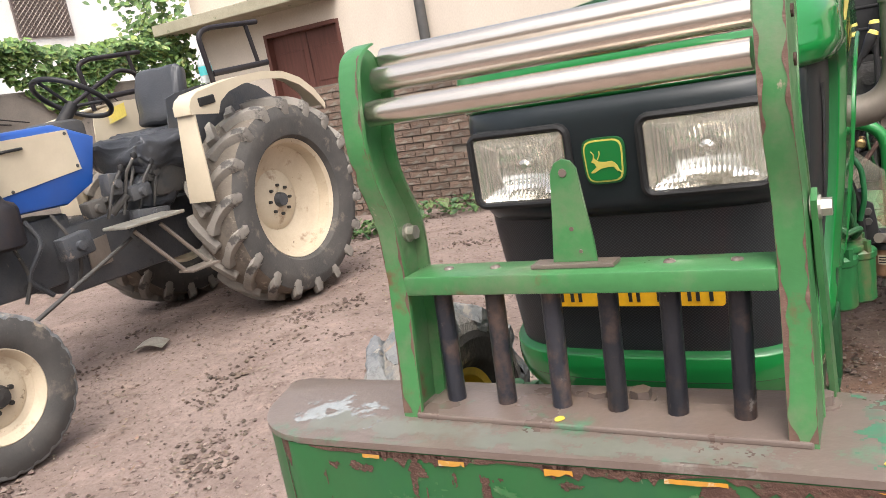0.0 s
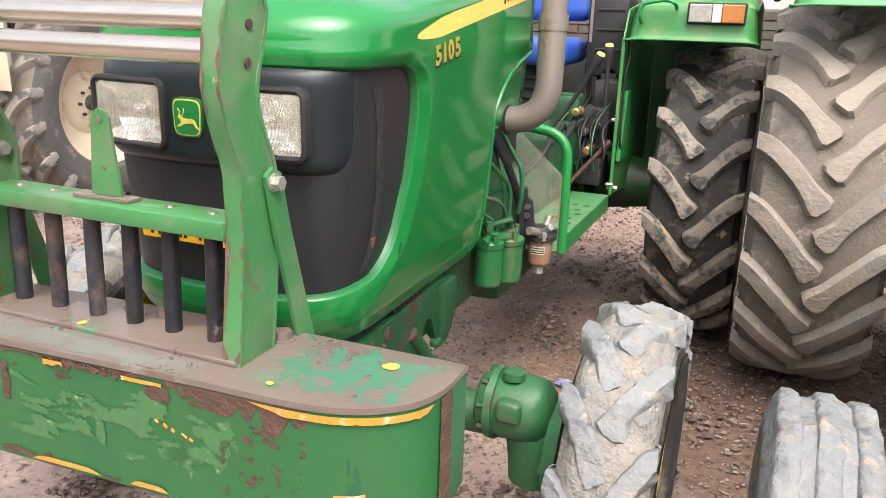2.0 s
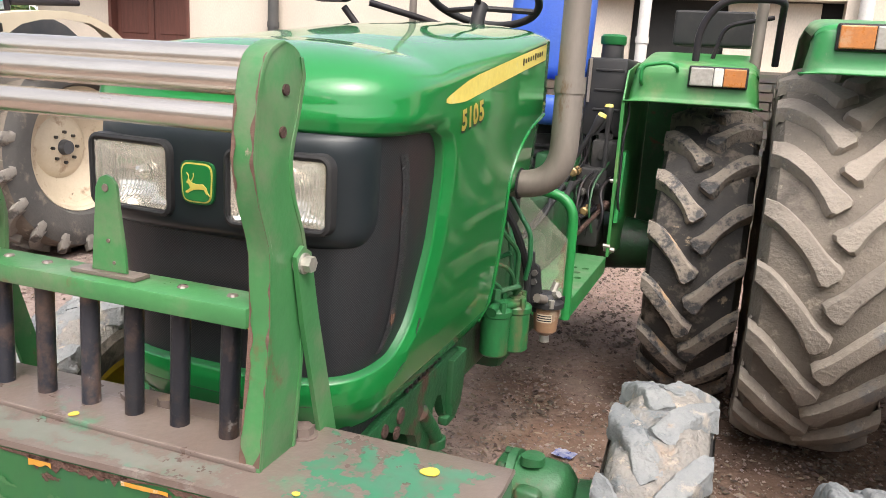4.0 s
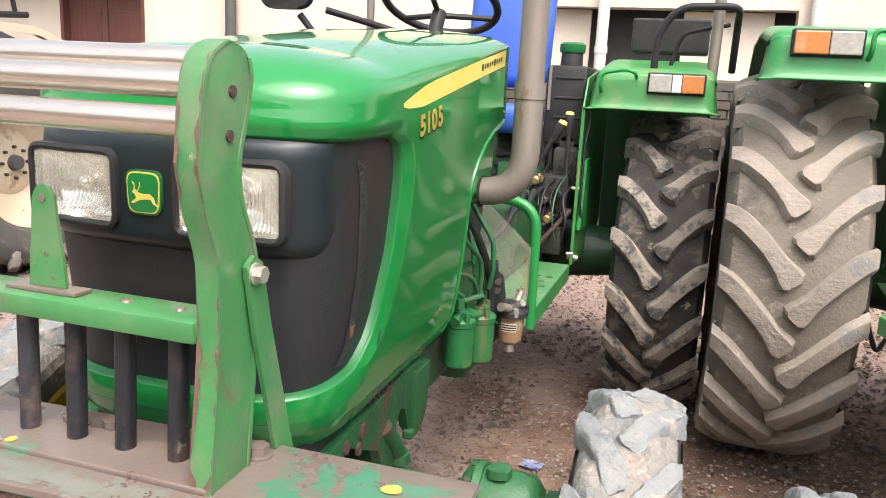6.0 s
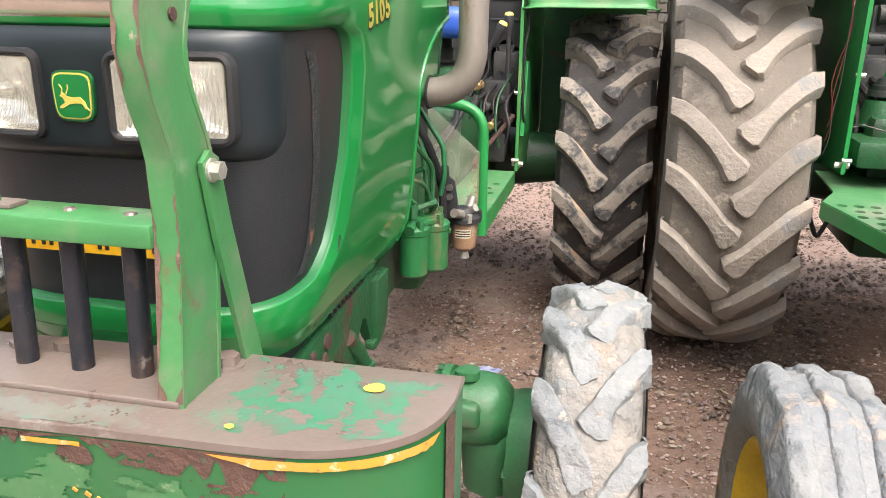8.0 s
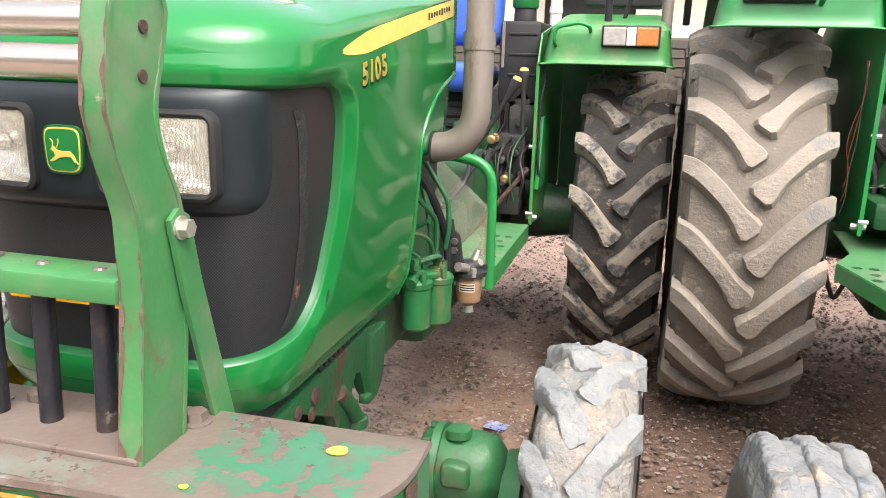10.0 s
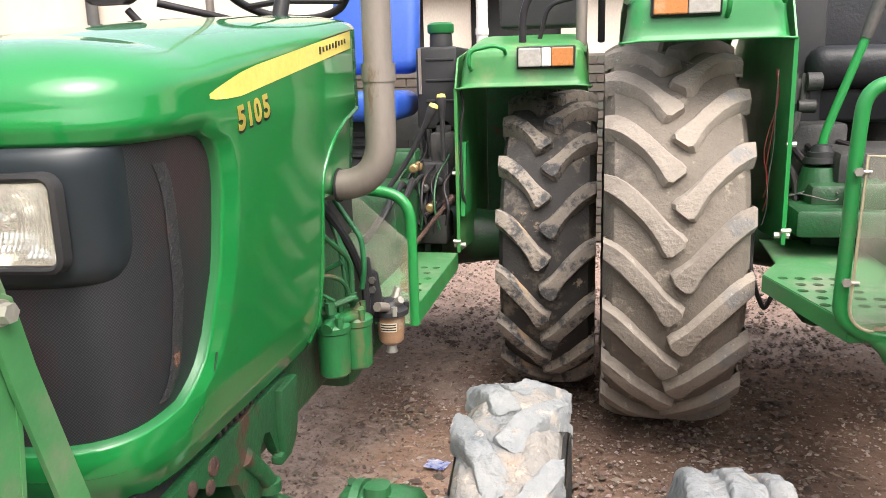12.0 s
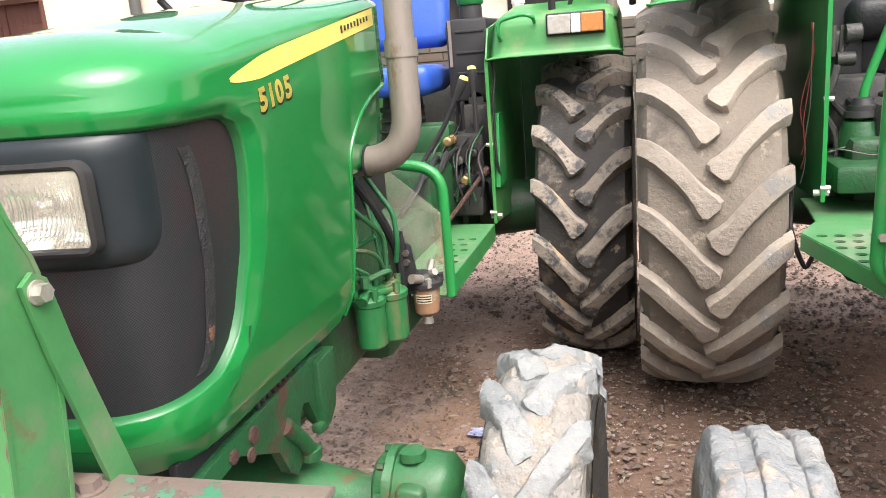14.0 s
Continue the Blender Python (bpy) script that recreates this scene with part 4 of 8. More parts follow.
def headlamp(x0, x1):
    """A rectangular lamp in a rounded black bezel, turned a little outwards with the nose."""
    cx, w, h = (x0 + x1) / 2, x1 - x0, LAMP_H
    x_in = x0 if x0 > 0 else x1

    def at(x, y, z):
        return Vector((x, 0.3015 + 0.085 * abs(x - x_in) + y, z))
    bm = bmesh.new()
    rings = []
    for grow, r, y in ((0.030, 0.026, 0.016), (0.026, 0.024, -0.001), (0.014, 0.018, -0.004), (0.006, 0.014, -0.002), (0.000, 0.012, 0.006)):
        rings.append([bm.verts.new(at(x, y, z)) for x, z in rounded(cx, LAMP_Z, w + grow, h + grow, r)])
    for a, b in zip(rings, rings[1:]):
        n = len(a)
        for k in range(n):
            bm.faces.new((a[k], a[(k + 1) % n], b[(k + 1) % n], b[k]))
    lamp = part("headlamp", bm, black_plastic, hood, smooth=40)
    bm = bmesh.new()
    def bowl(u, v):
        a, b = u * 2 - 1, v * 2 - 1
        e = max(abs(a), abs(b))
        rr = min(1.0, math.hypot(a * w, b * h) / h)
        deep = 0.022 * (1 - e ** 6) + 0.020 * (1 - rr ** 2) + 0.0006 * math.cos(u * 44 * math.pi) * (1 - e ** 6)
        return at(cx + a * w * 0.5, 0.004 + deep, LAMP_Z + b * h * 0.5)
    grid(bm, bowl, 176, 26)
    part("reflector", bm, reflector, lamp, smooth=40)
    bm = bmesh.new()
    lathe(bm, [(0, 0.015), (-0.014, 0.013), (-0.018, 0.006), (-0.018, 0.0)], at(cx, 0.040, LAMP_Z), "y", 20)
    part("bulb_cap", bm, reflector, lamp, smooth=30)
    bm = bmesh.new()
    def pane(u, v):
        a, b = u * 2 - 1, v * 2 - 1
        rib = 0.0011 * math.cos(u * 58 * math.pi) * (1 if abs(b) > 0.62 or abs(a) > 0.45 else 0.35) + 0.0008 * math.cos(26 * math.pi * math.hypot(a * w, b * h)/ 0.2)
        bulge = 0.007 * (1 - a ** 4) * (1 - b ** 4)
        return at(cx + a * w * 0.497, 0.001 - bulge + rib, LAMP_Z + b * h * 0.497)
    grid(bm, pane, 174, 24)
    g = part("lens", bm, lamp_glass, lamp, "ribbed clear glass", smooth=70)
    g.visible_shadow = False


for x0, x1 in LAMPS:
    headlamp(x0, x1)


def badge_line(grow):
    """A shield with bowed sides, a little wider at its top."""
    pts = []
    for k in range(40):
        a = 2 * math.pi * k / 40
        c, q = math.cos(a), math.sin(a)
        r = 1 / (abs(c) ** 5 + abs(q) ** 5) ** 0.2
        pts.append((-0.027 + (0.035 + grow) * r * c * (1 + 0.06 * q), 1.322 + (0.038 + grow) * r * q))
    return pts


badge_yellow = material("badge_yellow", (0.66, 0.58, 0.13), (0.60, 0.52, 0.10), 9.0, 0.4)
bm = bmesh.new()
prism(bm, badge_line(0.002), 0.304, 0.313, "y", 0.001)
emblem = part("emblem", bm, green_rim, hood, "yellow-rimmed green badge")
bm = bmesh.new()
prism(bm, badge_line(-0.0015), 0.3026, 0.3050, "y")
part("badge_border", bm, badge_yellow, emblem)
bm = bmesh.new()
prism(bm, badge_line(-0.0042), 0.3014, 0.3036, "y")
part("badge_field", bm, green_hood, emblem)
bm = bmesh.new()
prism(bm, [(-0.049, 1.322), (-0.043, 1.328), (-0.036, 1.322), (-0.026, 1.320), (-0.012, 1.321), (-0.004, 1.314), (0.000, 1.303), (-0.004, 1.302), (-0.010, 1.311), (-0.020, 1.311), (-0.033, 1.309), (-0.046, 1.302), (-0.050, 1.305), (-0.040, 1.312), (-0.043, 1.319)], 0.3002, 0.3020, "y")
for dx in (0.0, 0.008):
    tube(bm, [(-0.045 + dx, 0.3008, 1.325), (-0.043 + dx * 1.3, 0.3008, 1.334), (-0.048 + dx * 1.9, 0.3008, 1.340)], 0.0010, 5)
for a, b in (((-0.040, 1.311), (-0.050, 1.303)), ((-0.008, 1.312), (0.003, 1.300))):
    tube(bm, [(a[0], 0.3008, a[1]), (b[0], 0.3008, b[1])], 0.0013, 5)
part("badge_figure", bm, badge_yellow, emblem)
# number plate with its writing as bars
bm = bmesh.new()
prism(bm, rounded(-0.008, 1.088, 0.315, 0.056, 0.006), 0.302, 0.307, "y")
plate = part("number_plate", bm, plate_yellow, A, "yellow number plate")
for k, x in enumerate((-0.138, -0.118, -0.103, -0.063, -0.049, -0.010, 0.004, 0.040, 0.056, 0.092, 0.106, 0.128)):
    bm = bmesh.new()
    box(bm, (x, 0.3008, 1.086), (0.006, 0.003, 0.034))
    part("bar", bm, ink, plate)

# side decal and model number
def skin(y, z, off=0.002):
    x, yy = along(min(z, 1.5), length_to(min(z, 1.5), y))
    return Vector((XC + x + off, y, z))


def stripe(u, v, grow=0.0, lift=0.003):
    y = 0.612 + 0.833 * u
    mid = 1.488 + 0.124 * u
    half = (0.0225 * min(1, u / 0.16) ** 0.5 + grow) * (1 if v < 0.5 else 0.6 + 0.4 * min(1, u / 0.25))
    return skin(y, mid + half * (v * 2 - 1), lift + 0.012 * max(0, y - 1.2))
bm = bmesh.new()
grid(bm, lambda u, v: stripe(u, v, 0.0028, 0.0022), 40, 4)
part("stripe_outline", bm, ink, hood)
bm = bmesh.new()
grid(bm, lambda u, v: stripe(0.006 + 0.994 * u, v, 0.0, 0.0036), 40, 4)
stripe_ob = part("stripe_decal", bm, decal_yellow, hood, "yellow side stripe")
for k in range(9):
    bm = bmesh.new()
    y = 1.20 + 0.024 * k
    u = (y - 0.612) / 0.833
    c = skin(y, 1.488 + 0.124 * u + 0.002, 0.0052 + 0.012 * max(0, y - 1.2))
    box(bm, c, (0.0012, 0.010, 0.012 if k % 5 else 0.018))
    part("bar", bm, ink, stripe_ob)
m = Matrix(((0, 0, 1, skin(0.806, 1.45).x + 0.007), (1, 0, 0, 0.795), (0, 1, 0, 1.434), (0, 0, 0, 1)))
m = Matrix.Translation((0, 0, 0)) @ m @ Matrix.Rotation(radians(8), 4, "Z") @ Matrix.Diagonal((1.16, 1, 1, 1))
for name, off, fat, sh, mt, lab in (("model_number", 0.0048, 0.0026, (0, 0, 0), decal_yellow, "yellow digit of the model number 5105"), ("number_shadow", 0.0036, 0.0036, (0, 0.004, -0.004), ink, "")):
    for digit, step in zip("5105", (-0.0520, -0.0180, 0.0125, 0.0500)):
        ob = lettering(name, digit, 0.060, Matrix.Translation(sh) @ m @ Matrix.Translation((step, 0, 0)), mt, hood, lab, 0.0003, fat)
        for v in ob.data.vertices:
            v.co.x = skin(v.co.y + BASE[A].y, v.co.z + BASE[A].z, off).x - BASE[A].x
# front weight bumper
bm = bmesh.new()
out = [(-0.635, 0.135), (-0.637, 0.06), (-0.62, 0.0), (-0.58, -0.05), (-0.52, -0.082), (-0.44, -0.09), (-0.1, -0.076), (0.25, -0.058), (0.45, -0.050), (0.54, -0.028), (0.60, 0.015), (0.628, 0.065), (0.636, 0.12), (0.636, 0.188), (0.3, 0.18), (-0.3, 0.15)]
def rounder(pts, n=4):
    res = []
    m = len(pts)
    for i in range(m):
        p0, p1, p2, p3 = (Vector(pts[(i + k) % m]) for k in (-1, 0, 1, 2))
        if (p2 - p1).length > 0.25 or i in (12, m - 1):
            res.append(tuple(p1))
            continue
        for k in range(n):
            t = k / n
            res.append(tuple(0.5 * ((2 * p1) + (p2 - p0) * t + (2 * p0 - 5 * p1 + 4 * p2 - p3) * t * t + (3 * p1 - p0 - 3 * p2 + p3) * t ** 3)))
    return res
rim_line = rounder(out)
prism(bm, rim_line, 0.735, 0.956, "z", 0.006)
bumper = part("front_bumper", bm, bumper_face, A, "green steel front bumper with rusty chipped edges", smooth=30)
bm = bmesh.new()
prism(bm, [(x * 1.004, y * 1.02 - 0.001) for x, y in rim_line], 0.957, 0.968, "z", 0.003)
part("top_plate", bm, bumper_top, bumper, "dusty brown top plate with green patches", smooth=30)
def on_front(x):
    return lerp([(a, b) for a, b in out[3:11]], x)
for x0, x1, hgt in ((-0.350, -0.318, 0.006), (-0.212, -0.168, 0.009), (-0.042, 0.0, 0.009), (0.125, 0.205, 0.007)):
    bm = bmesh.new()
    def mark(u, v):
        x = x0 + (x1 - x0) * u
        return Vector((x, on_front(x) - 0.006, 0.953 - hgt * v + 0.006 * noise.noise(Vector((x * 60, v * 9, 2))) * v - 0.003))
    grid(bm, mark, 8, 2)
    part("paint_mark", bm, paint_yellow, bumper)
bm = bmesh.new()
edge_pts = [p for p in rim_line if 0.36 < p[0] < 0.632 and p[1] < 0.075]
def arc(u, v):
    k = u * (len(edge_pts) - 1)
    i = min(int(k), len(edge_pts) - 2)
    x, y = (edge_pts[i][j] * (1 - k + i) + edge_pts[i + 1][j] * (k - i) for j in (0, 1))
    ragged_low = 0.0125 + 0.003 * noise.noise(Vector((u * 22, 1, 0)))
    return Vector((x * 1.004 + 0.003, y - 0.006, 0.956 - ragged_low * v * min(1, 10 * u, 10 * (1 - u)) - 0.001))
grid(bm, arc, 60, 2)
part("paint_mark", bm, paint_yellow, bumper)

# bull bar
bar = bmesh.new()
box(bar, (0.0, 0.055, 0.972), (0.60, 0.10, 0.010), 0.003)
bull = part("bull_bar", bar, bumper_top, A, "green bull bar with three chrome rails")
FRONT = ((0.968, 0.008), (1.116, 0.027), (1.197, 0.036), (1.295, 0.033), (1.362, 0.006), (1.423, -0.007), (1.488, 0.0), (1.535, 0.010), (1.556, 0.021), (1.569, 0.038), (1.577, 0.064))
BACK = ((0.968, 0.105), (1.10, 0.122), (1.265, 0.132), (1.303, 0.122), (1.366, 0.092), (1.407, 0.084), (1.438, 0.090), (1.469, 0.103), (1.530, 0.119), (1.555, 0.112), (1.570, 0.094), (1.577, 0.066))
for x0, x1 in ((0.270, 0.306), (-0.327, -0.291)):
    bm = bmesh.new()
    fr = [(lerp(FRONT, z), z) for z in [*np.linspace(0.968, 1.53, 26), *np.linspace(1.537, 1.577, 9)]]
    bk = [(lerp(BACK, z), z) for z in [*np.linspace(1.5755, 1.537, 9), *np.linspace(1.53, 0.968, 26)]]
    web = (x1 - 0.008, x1 - 0.0014) if x0 > 0 else (x0 + 0.0014, x0 + 0.008)
    prism(bm, [(y + 0.004, z - 0.001) for y, z in fr] + bk, web[0], web[1], "x", 0.001)
    prism(bm, fr + [(y + 0.007, z - 0.002) for y, z in fr[::-1]], x0, x1, "x", 0.001)
    tail = bk[4:]
    lip = (x1 - 0.028, x1) if x0 > 0 else (x0, x0 + 0.028)
    prism(bm, [(y + 0.0015, z) for y, z in tail] + [(y - 0.006, z) for y, z in tail[::-1]], lip[0] + 0.0005, lip[1] + 0.0005, "x", 0.001)
    up = part("upright", bm, green_frame, bull, smooth=30)
    for edge_x, seed in ((x0 + 0.0006, 2.0), (x1 - 0.0006, 7.0)):
        inward = 1 if edge_x < (x0 + x1) / 2 else -1
        bm = bmesh.new()
        def worn(u, v):
            z = 0.975 + 0.585 * u
            wide = max(0.0004, 0.0016 + 0.013 * noise.noise(Vector((seed + x0 * 9, z * 7, 0.3))) + 0.006 * noise.noise(Vector((seed, z * 40, 3))) + 0.012 * ramp01(0.05, 0.0, u))
            return Vector((edge_x + inward * wide * v, lerp(FRONT, z) - 0.0012, z))
        grid(bm, worn, 120, 1)
        part("worn_edge", bm, edge_rust, up, "bare rusty edge")
    for y, z in ((0.069, 1.512), (0.062, 1.455)):
        bm = bmesh.new()
        xo = x1 if x0 > 0 else x0
        tube(bm, [(xo - 0.003, y, z), (xo + (0.0016 if x0 > 0 else -0.0016), y, z)], 0.008, 12)
        part("rail_end", bm, rust_iron, up)
    yb, zb = 0.106, 1.262
    for xx, so in ((x1 - (0 if x0 > 0 else 0.036), 1), (x0 + (0.029 if x0 > 0 else 0), -1)):
        bm = bmesh.new()
        tube(bm, [(xx, yb, zb), (xx + so * 0.026, yb, zb)], 0.0125, 6)
        tube(bm, [(xx, yb, zb), (xx + so * 0.0135, yb, zb)], 0.016, 16)
        part("bolt", bm, steel, up)
    # flat strap down to the chassis
    xs_ = x1 + 0.006 if x0 > 0 else x0 - 0.006
    bm = bmesh.new()
    prism(bm, [(0.085, 1.275), (0.106, 1.288), (0.128, 1.275), (0.150, 1.18), (0.235, 0.90), (0.190, 0.88), (0.108, 1.17)], xs_ - 0.004, xs_ + 0.004, "x", 0.001)
    part("strap", bm, green_frame, bull)
for y, z in ((0.040, 1.470), (0.072, 1.519), (0.105, 1.548)):
    bm = bmesh.new()
    tube(bm, [(-0.30, y, z), (0.262, y, z)], 0.0205, 24)
    part("rail", bm, chrome, bull, "worn chrome rail", smooth=40)
bm = bmesh.new()
box(bm, (-0.0105, 0.066, 1.1895), (0.561, 0.078, 0.032), 0.004)
cross = part("crossbar", bm, green_frame, bull, smooth=30)
for x in (-0.228, -0.144, 0.127, 0.217):
    bm = bmesh.new()
    lathe(bm, [(0, 0.009), (0.003, 0.007), (0.0045, 0.0)], (x, 0.070, 1.2055), "z", 10)
    part("rivet", bm, bumper_top, cross)
bm = bmesh.new()
prism(bm, [(-0.042, 1.212), (0.026, 1.212), (0.024, 1.245), (0.017, 1.30), (0.012, 1.350), (0.004, 1.361), (-0.008, 1.365), (-0.020, 1.360), (-0.028, 1.345), (-0.032, 1.30)], 0.062, 0.068, "y", 0.001)
tab = part("tab", bm, green_frame, bull, "green lamp tab")
bm = bmesh.new()
box(bm, (-0.010, 0.066, 1.2090), (0.128, 0.034, 0.006), 0.001)
part("tab_foot", bm, bumper_top, tab)
for x, z, r in ((-0.008, 1.345, 0.0065), (-0.006, 1.262, 0.0035), (0.004, 1.228, 0.003)):
    bm = bmesh.new()
    lathe(bm, [(0, r), (-0.0012, r * 0.9), (-0.0012, 0.0)], (x, 0.0612, z), "y", 12)
    part("rivet", bm, bumper_top, tab)
for x in (-0.248, -0.153, -0.057, 0.033, 0.123, 0.216):
    bm = bmesh.new()
    tube(bm, [(x - 0.008, 0.070, 0.965), (x, 0.070, 1.18)], 0.0155, 12)
    part("post", bm, post_paint, bull, "black rod with rust at foot", smooth=40)

# chassis, axle and engine
# support coloured near black to paint in the shade below the chin
bm = bmesh.new()
prism(bm, [(0.12, 0.80), (0.45, 0.76), (0.80, 0.70), (1.1, 0.74), (1.1, 0.86), (0.45, 0.83), (0.12, 0.86)], -0.19, 0.15, "x", 0.01)
chassis = part("front_support", bm, engine_dark, A, "front support casting, darkened for the gap under the hood", smooth=30)
for sx in (0.235, -0.275):
    bm = bmesh.new()
    prism(bm, [(0.42, 0.785), (0.62, 0.80), (0.98, 0.815), (1.08, 0.80), (1.06, 0.70), (1.03, 0.645), (0.98, 0.63), (0.955, 0.655), (0.93, 0.72), (0.90, 0.73), (0.87, 0.70), (0.87, 0.60), (0.83, 0.58), (0.79, 0.61), (0.76, 0.68), (0.60, 0.76), (0.42, 0.74)], sx - 0.012, sx + 0.012, "x", 0.003)
    bracket = part("side_bracket", bm, green_rusty, A, "green cast bracket with rust patches", smooth=30)
    so = math.copysign(1, sx)
    for y, z, r in ((0.575, 0.770, 0.016), (0.660, 0.772, 0.020), (0.64, 0.738, 0.016), (1.02, 0.775, 0.013), (1.045, 0.735, 0.010)):
        bm = bmesh.new()
        lathe(bm, [(0, r), (so * 0.005, r * 0.92), (so * 0.007, r * 0.5), (so * 0.007, 0.0)], (sx + so * 0.012, y, z), "x", 16)
        part("boss", bm, rust_iron if r > 0.015 else steel, bracket)
    bm = bmesh.new()
    tube(bm, [(sx + so * 0.004, 0.80, 0.72), (sx + so * 0.014, 0.86, 0.655), (sx + so * 0.016, 0.89, 0.61)], [0.024, 0.020, 0.022], 14)
    lathe(bm, [(-0.016, 0.022), (-0.012, 0.028), (0.012, 0.028), (0.016, 0.022)], (sx + so * 0.016, 0.893, 0.602), "z", 14)
    part("lug_arm", bm, green_rusty, bracket, smooth=40)
    bm = bmesh.new()
    prism(bm, [(0.97, 0.80), (1.07, 0.805), (1.06, 0.70), (1.045, 0.655), (1.01, 0.630), (0.975, 0.640), (0.965, 0.70)], min(sx, sx + so * 0.03), max(sx, sx + so * 0.03), "x", 0.005)
    box(bm, (sx + so * 0.012, 0.985, 0.632), (0.03, 0.07, 0.025), 0.007)
    part("casting", bm, green_rusty, bracket, smooth=30)
    for k in range(9):
        bm = bmesh.new()
        y = 0.70 + 0.026 * k
        box(bm, (sx + so * 0.002, y, 0.822 + 0.0012 * k), (0.022, 0.012, 0.020), 0.003, (18, 0, 0))
        part("seal_rib", bm, black_rod, bracket)
    # black strip that stands in for the shaded gap below the hood's edge
    bm = bmesh.new()
    box(bm, (sx - math.copysign(0.02, sx), 0.76, 0.815), (0.02, 0.66, 0.055), 0.004, (1.5, 0, 0))
    part("rubber_seal", bm, black_rod, A)
bm = bmesh.new()
tube(bm, [(-0.60, 0.92, 0.47), (-0.40, 0.92, 0.47), (-0.14, 0.92, 0.47), (0.10, 0.92, 0.47), (0.36, 0.92, 0.47), (0.56, 0.92, 0.47)], [0.055, 0.06, 0.11, 0.11, 0.06, 0.055], 20)
axle = part("front_axle", bm, green_cast, A, "green cast front axle", smooth=40)
for s in (1, -1):
    bm = bmesh.new()
    cx = XC + s * 0.55
    lathe(bm, [(-s * 0.10, 0.075), (-s * 0.09, 0.085), (s * 0.03, 0.092), (s * 0.07, 0.085), (s * 0.095, 0.055), (s * 0.10, 0.0)], (cx, 0.88, 0.535), "x", 28)
    lathe(bm, [(-0.14, 0.07), (0.0, 0.085), (0.06, 0.07)], (cx + s * 0.05, 0.90, 0.46), "z", 24)
    lathe(bm, [(-s * 0.03, 0.0), (-s * 0.03, 0.14), (s * 0.03, 0.155), (s * 0.04, 0.155), (s * 0.04, 0.0)], (cx + s * 0.125, 0.92, 0.415), "x", 28)
    for k in range(6):
        a = 2 * math.pi * k / 6
        tube(bm, [(cx + s * 0.09, 0.92 + 0.13 * math.cos(a), 0.415 + 0.13 * math.sin(a)), (cx + s * 0.11, 0.92 + 0.13 * math.cos(a), 0.415 + 0.13 * math.sin(a))], 0.012, 6)
    lathe(bm, [(-s * 0.012, 0.085), (-s * 0.010, 0.098), (s * 0.010, 0.098), (s * 0.012, 0.085)], (cx - s * 0.06, 0.88, 0.535), "x", 28)
    lathe(bm, [(0, 0.030), (0.02, 0.028), (0.022, 0.0)], (cx - s * 0.01, 0.86, 0.622), "z", 14)
    box(bm, (cx, 0.80, 0.56), (0.07, 0.05, 0.06), 0.014)
    bmesh.ops.subdivide_edges(bm, edges=bm.edges[:], cuts=1, use_grid_fill=True)
    for v in bm.verts:
        v.co += 0.004 * noise.noise_vector(v.co * 22)
    knuckle = part("steering_knuckle", bm, green_cast, axle, smooth=50)
    for k in range(5):
        a = 0.6 + 0.75 * k
        bm = bmesh.new()
        p = Vector((cx - s * 0.072, 0.88 + 0.088 * math.cos(a), 0.535 + 0.088 * math.sin(a)))
        tube(bm, [p, p + Vector((-s * 0.016, 0, 0))], 0.010, 6)
        part("flange_bolt", bm, green_rusty, axle)
bm = bmesh.new()
box(bm, (XC, 1.35, 0.82), (0.40, 0.85, 0.45), 0.03)
box(bm, (XC, 1.28, 1.15), (0.34, 0.62, 0.36), 0.03)
for k in range(4):
    box(bm, (XC + 0.185, 1.13 + 0.12 * k, 1.13), (0.05, 0.08, 0.12), 0.01)
part("engine", bm, green_shaded, A, "green diesel engine block", smooth=30)
bm = bmesh.new()
box(bm, (XC, 2.35, 0.70), (0.42, 1.3, 0.42), 0.04)
box(bm, (XC, 3.15, 0.72), (0.50, 0.55, 0.55), 0.05)
lathe(bm, [(-0.62, 0.11), (-0.3, 0.15), (0.3, 0.15), (0.62, 0.11)], (XC, 3.225, 0.712), "x", 24)
part("transmission", bm, green_shaded, A, "green transmission housing", smooth=30)

# unseen dark housing added to block the bricks and darken the gap
bm = bmesh.new()
box(bm, (XC, 3.72, 1.02), (0.62, 0.34, 0.62), 0.04)
for s in (1, -1):
    prism(bm, [(3.5, 1.10), (3.55, 1.22), (4.2, 1.02), (4.2, 0.95)], XC + s * 0.30 - 0.02, XC + s * 0.30 + 0.02, "x", 0.004)
    prism(bm, [(3.5, 0.50), (3.55, 0.58), (4.4, 0.55), (4.4, 0.48)], XC + s * 0.34 - 0.015, XC + s * 0.34 + 0.015, "x", 0.004)
    tube(bm, [(XC + s * 0.31, 4.12, 0.98), (XC + s * 0.34, 4.15, 0.53)], 0.018, 8)
part("lift_housing", bm, engine_dark, A, "lift housing and arms, added dark to fill the gap", smooth=30)
for k in range(4):
    bm = bmesh.new()
    tube(bm, curve([(0.16 + 0.03 * k, 2.62, 0.80 + 0.04 * k), (0.24 + 0.02 * k, 2.70, 0.95), (0.22 + 0.03 * k, 2.85, 1.12 - 0.05 * k), (0.15 + 0.05 * k, 3.1, 1.28)], 0.08), 0.013, 8)
    part("hydraulic_hose", bm, black_rod, A, smooth=40)
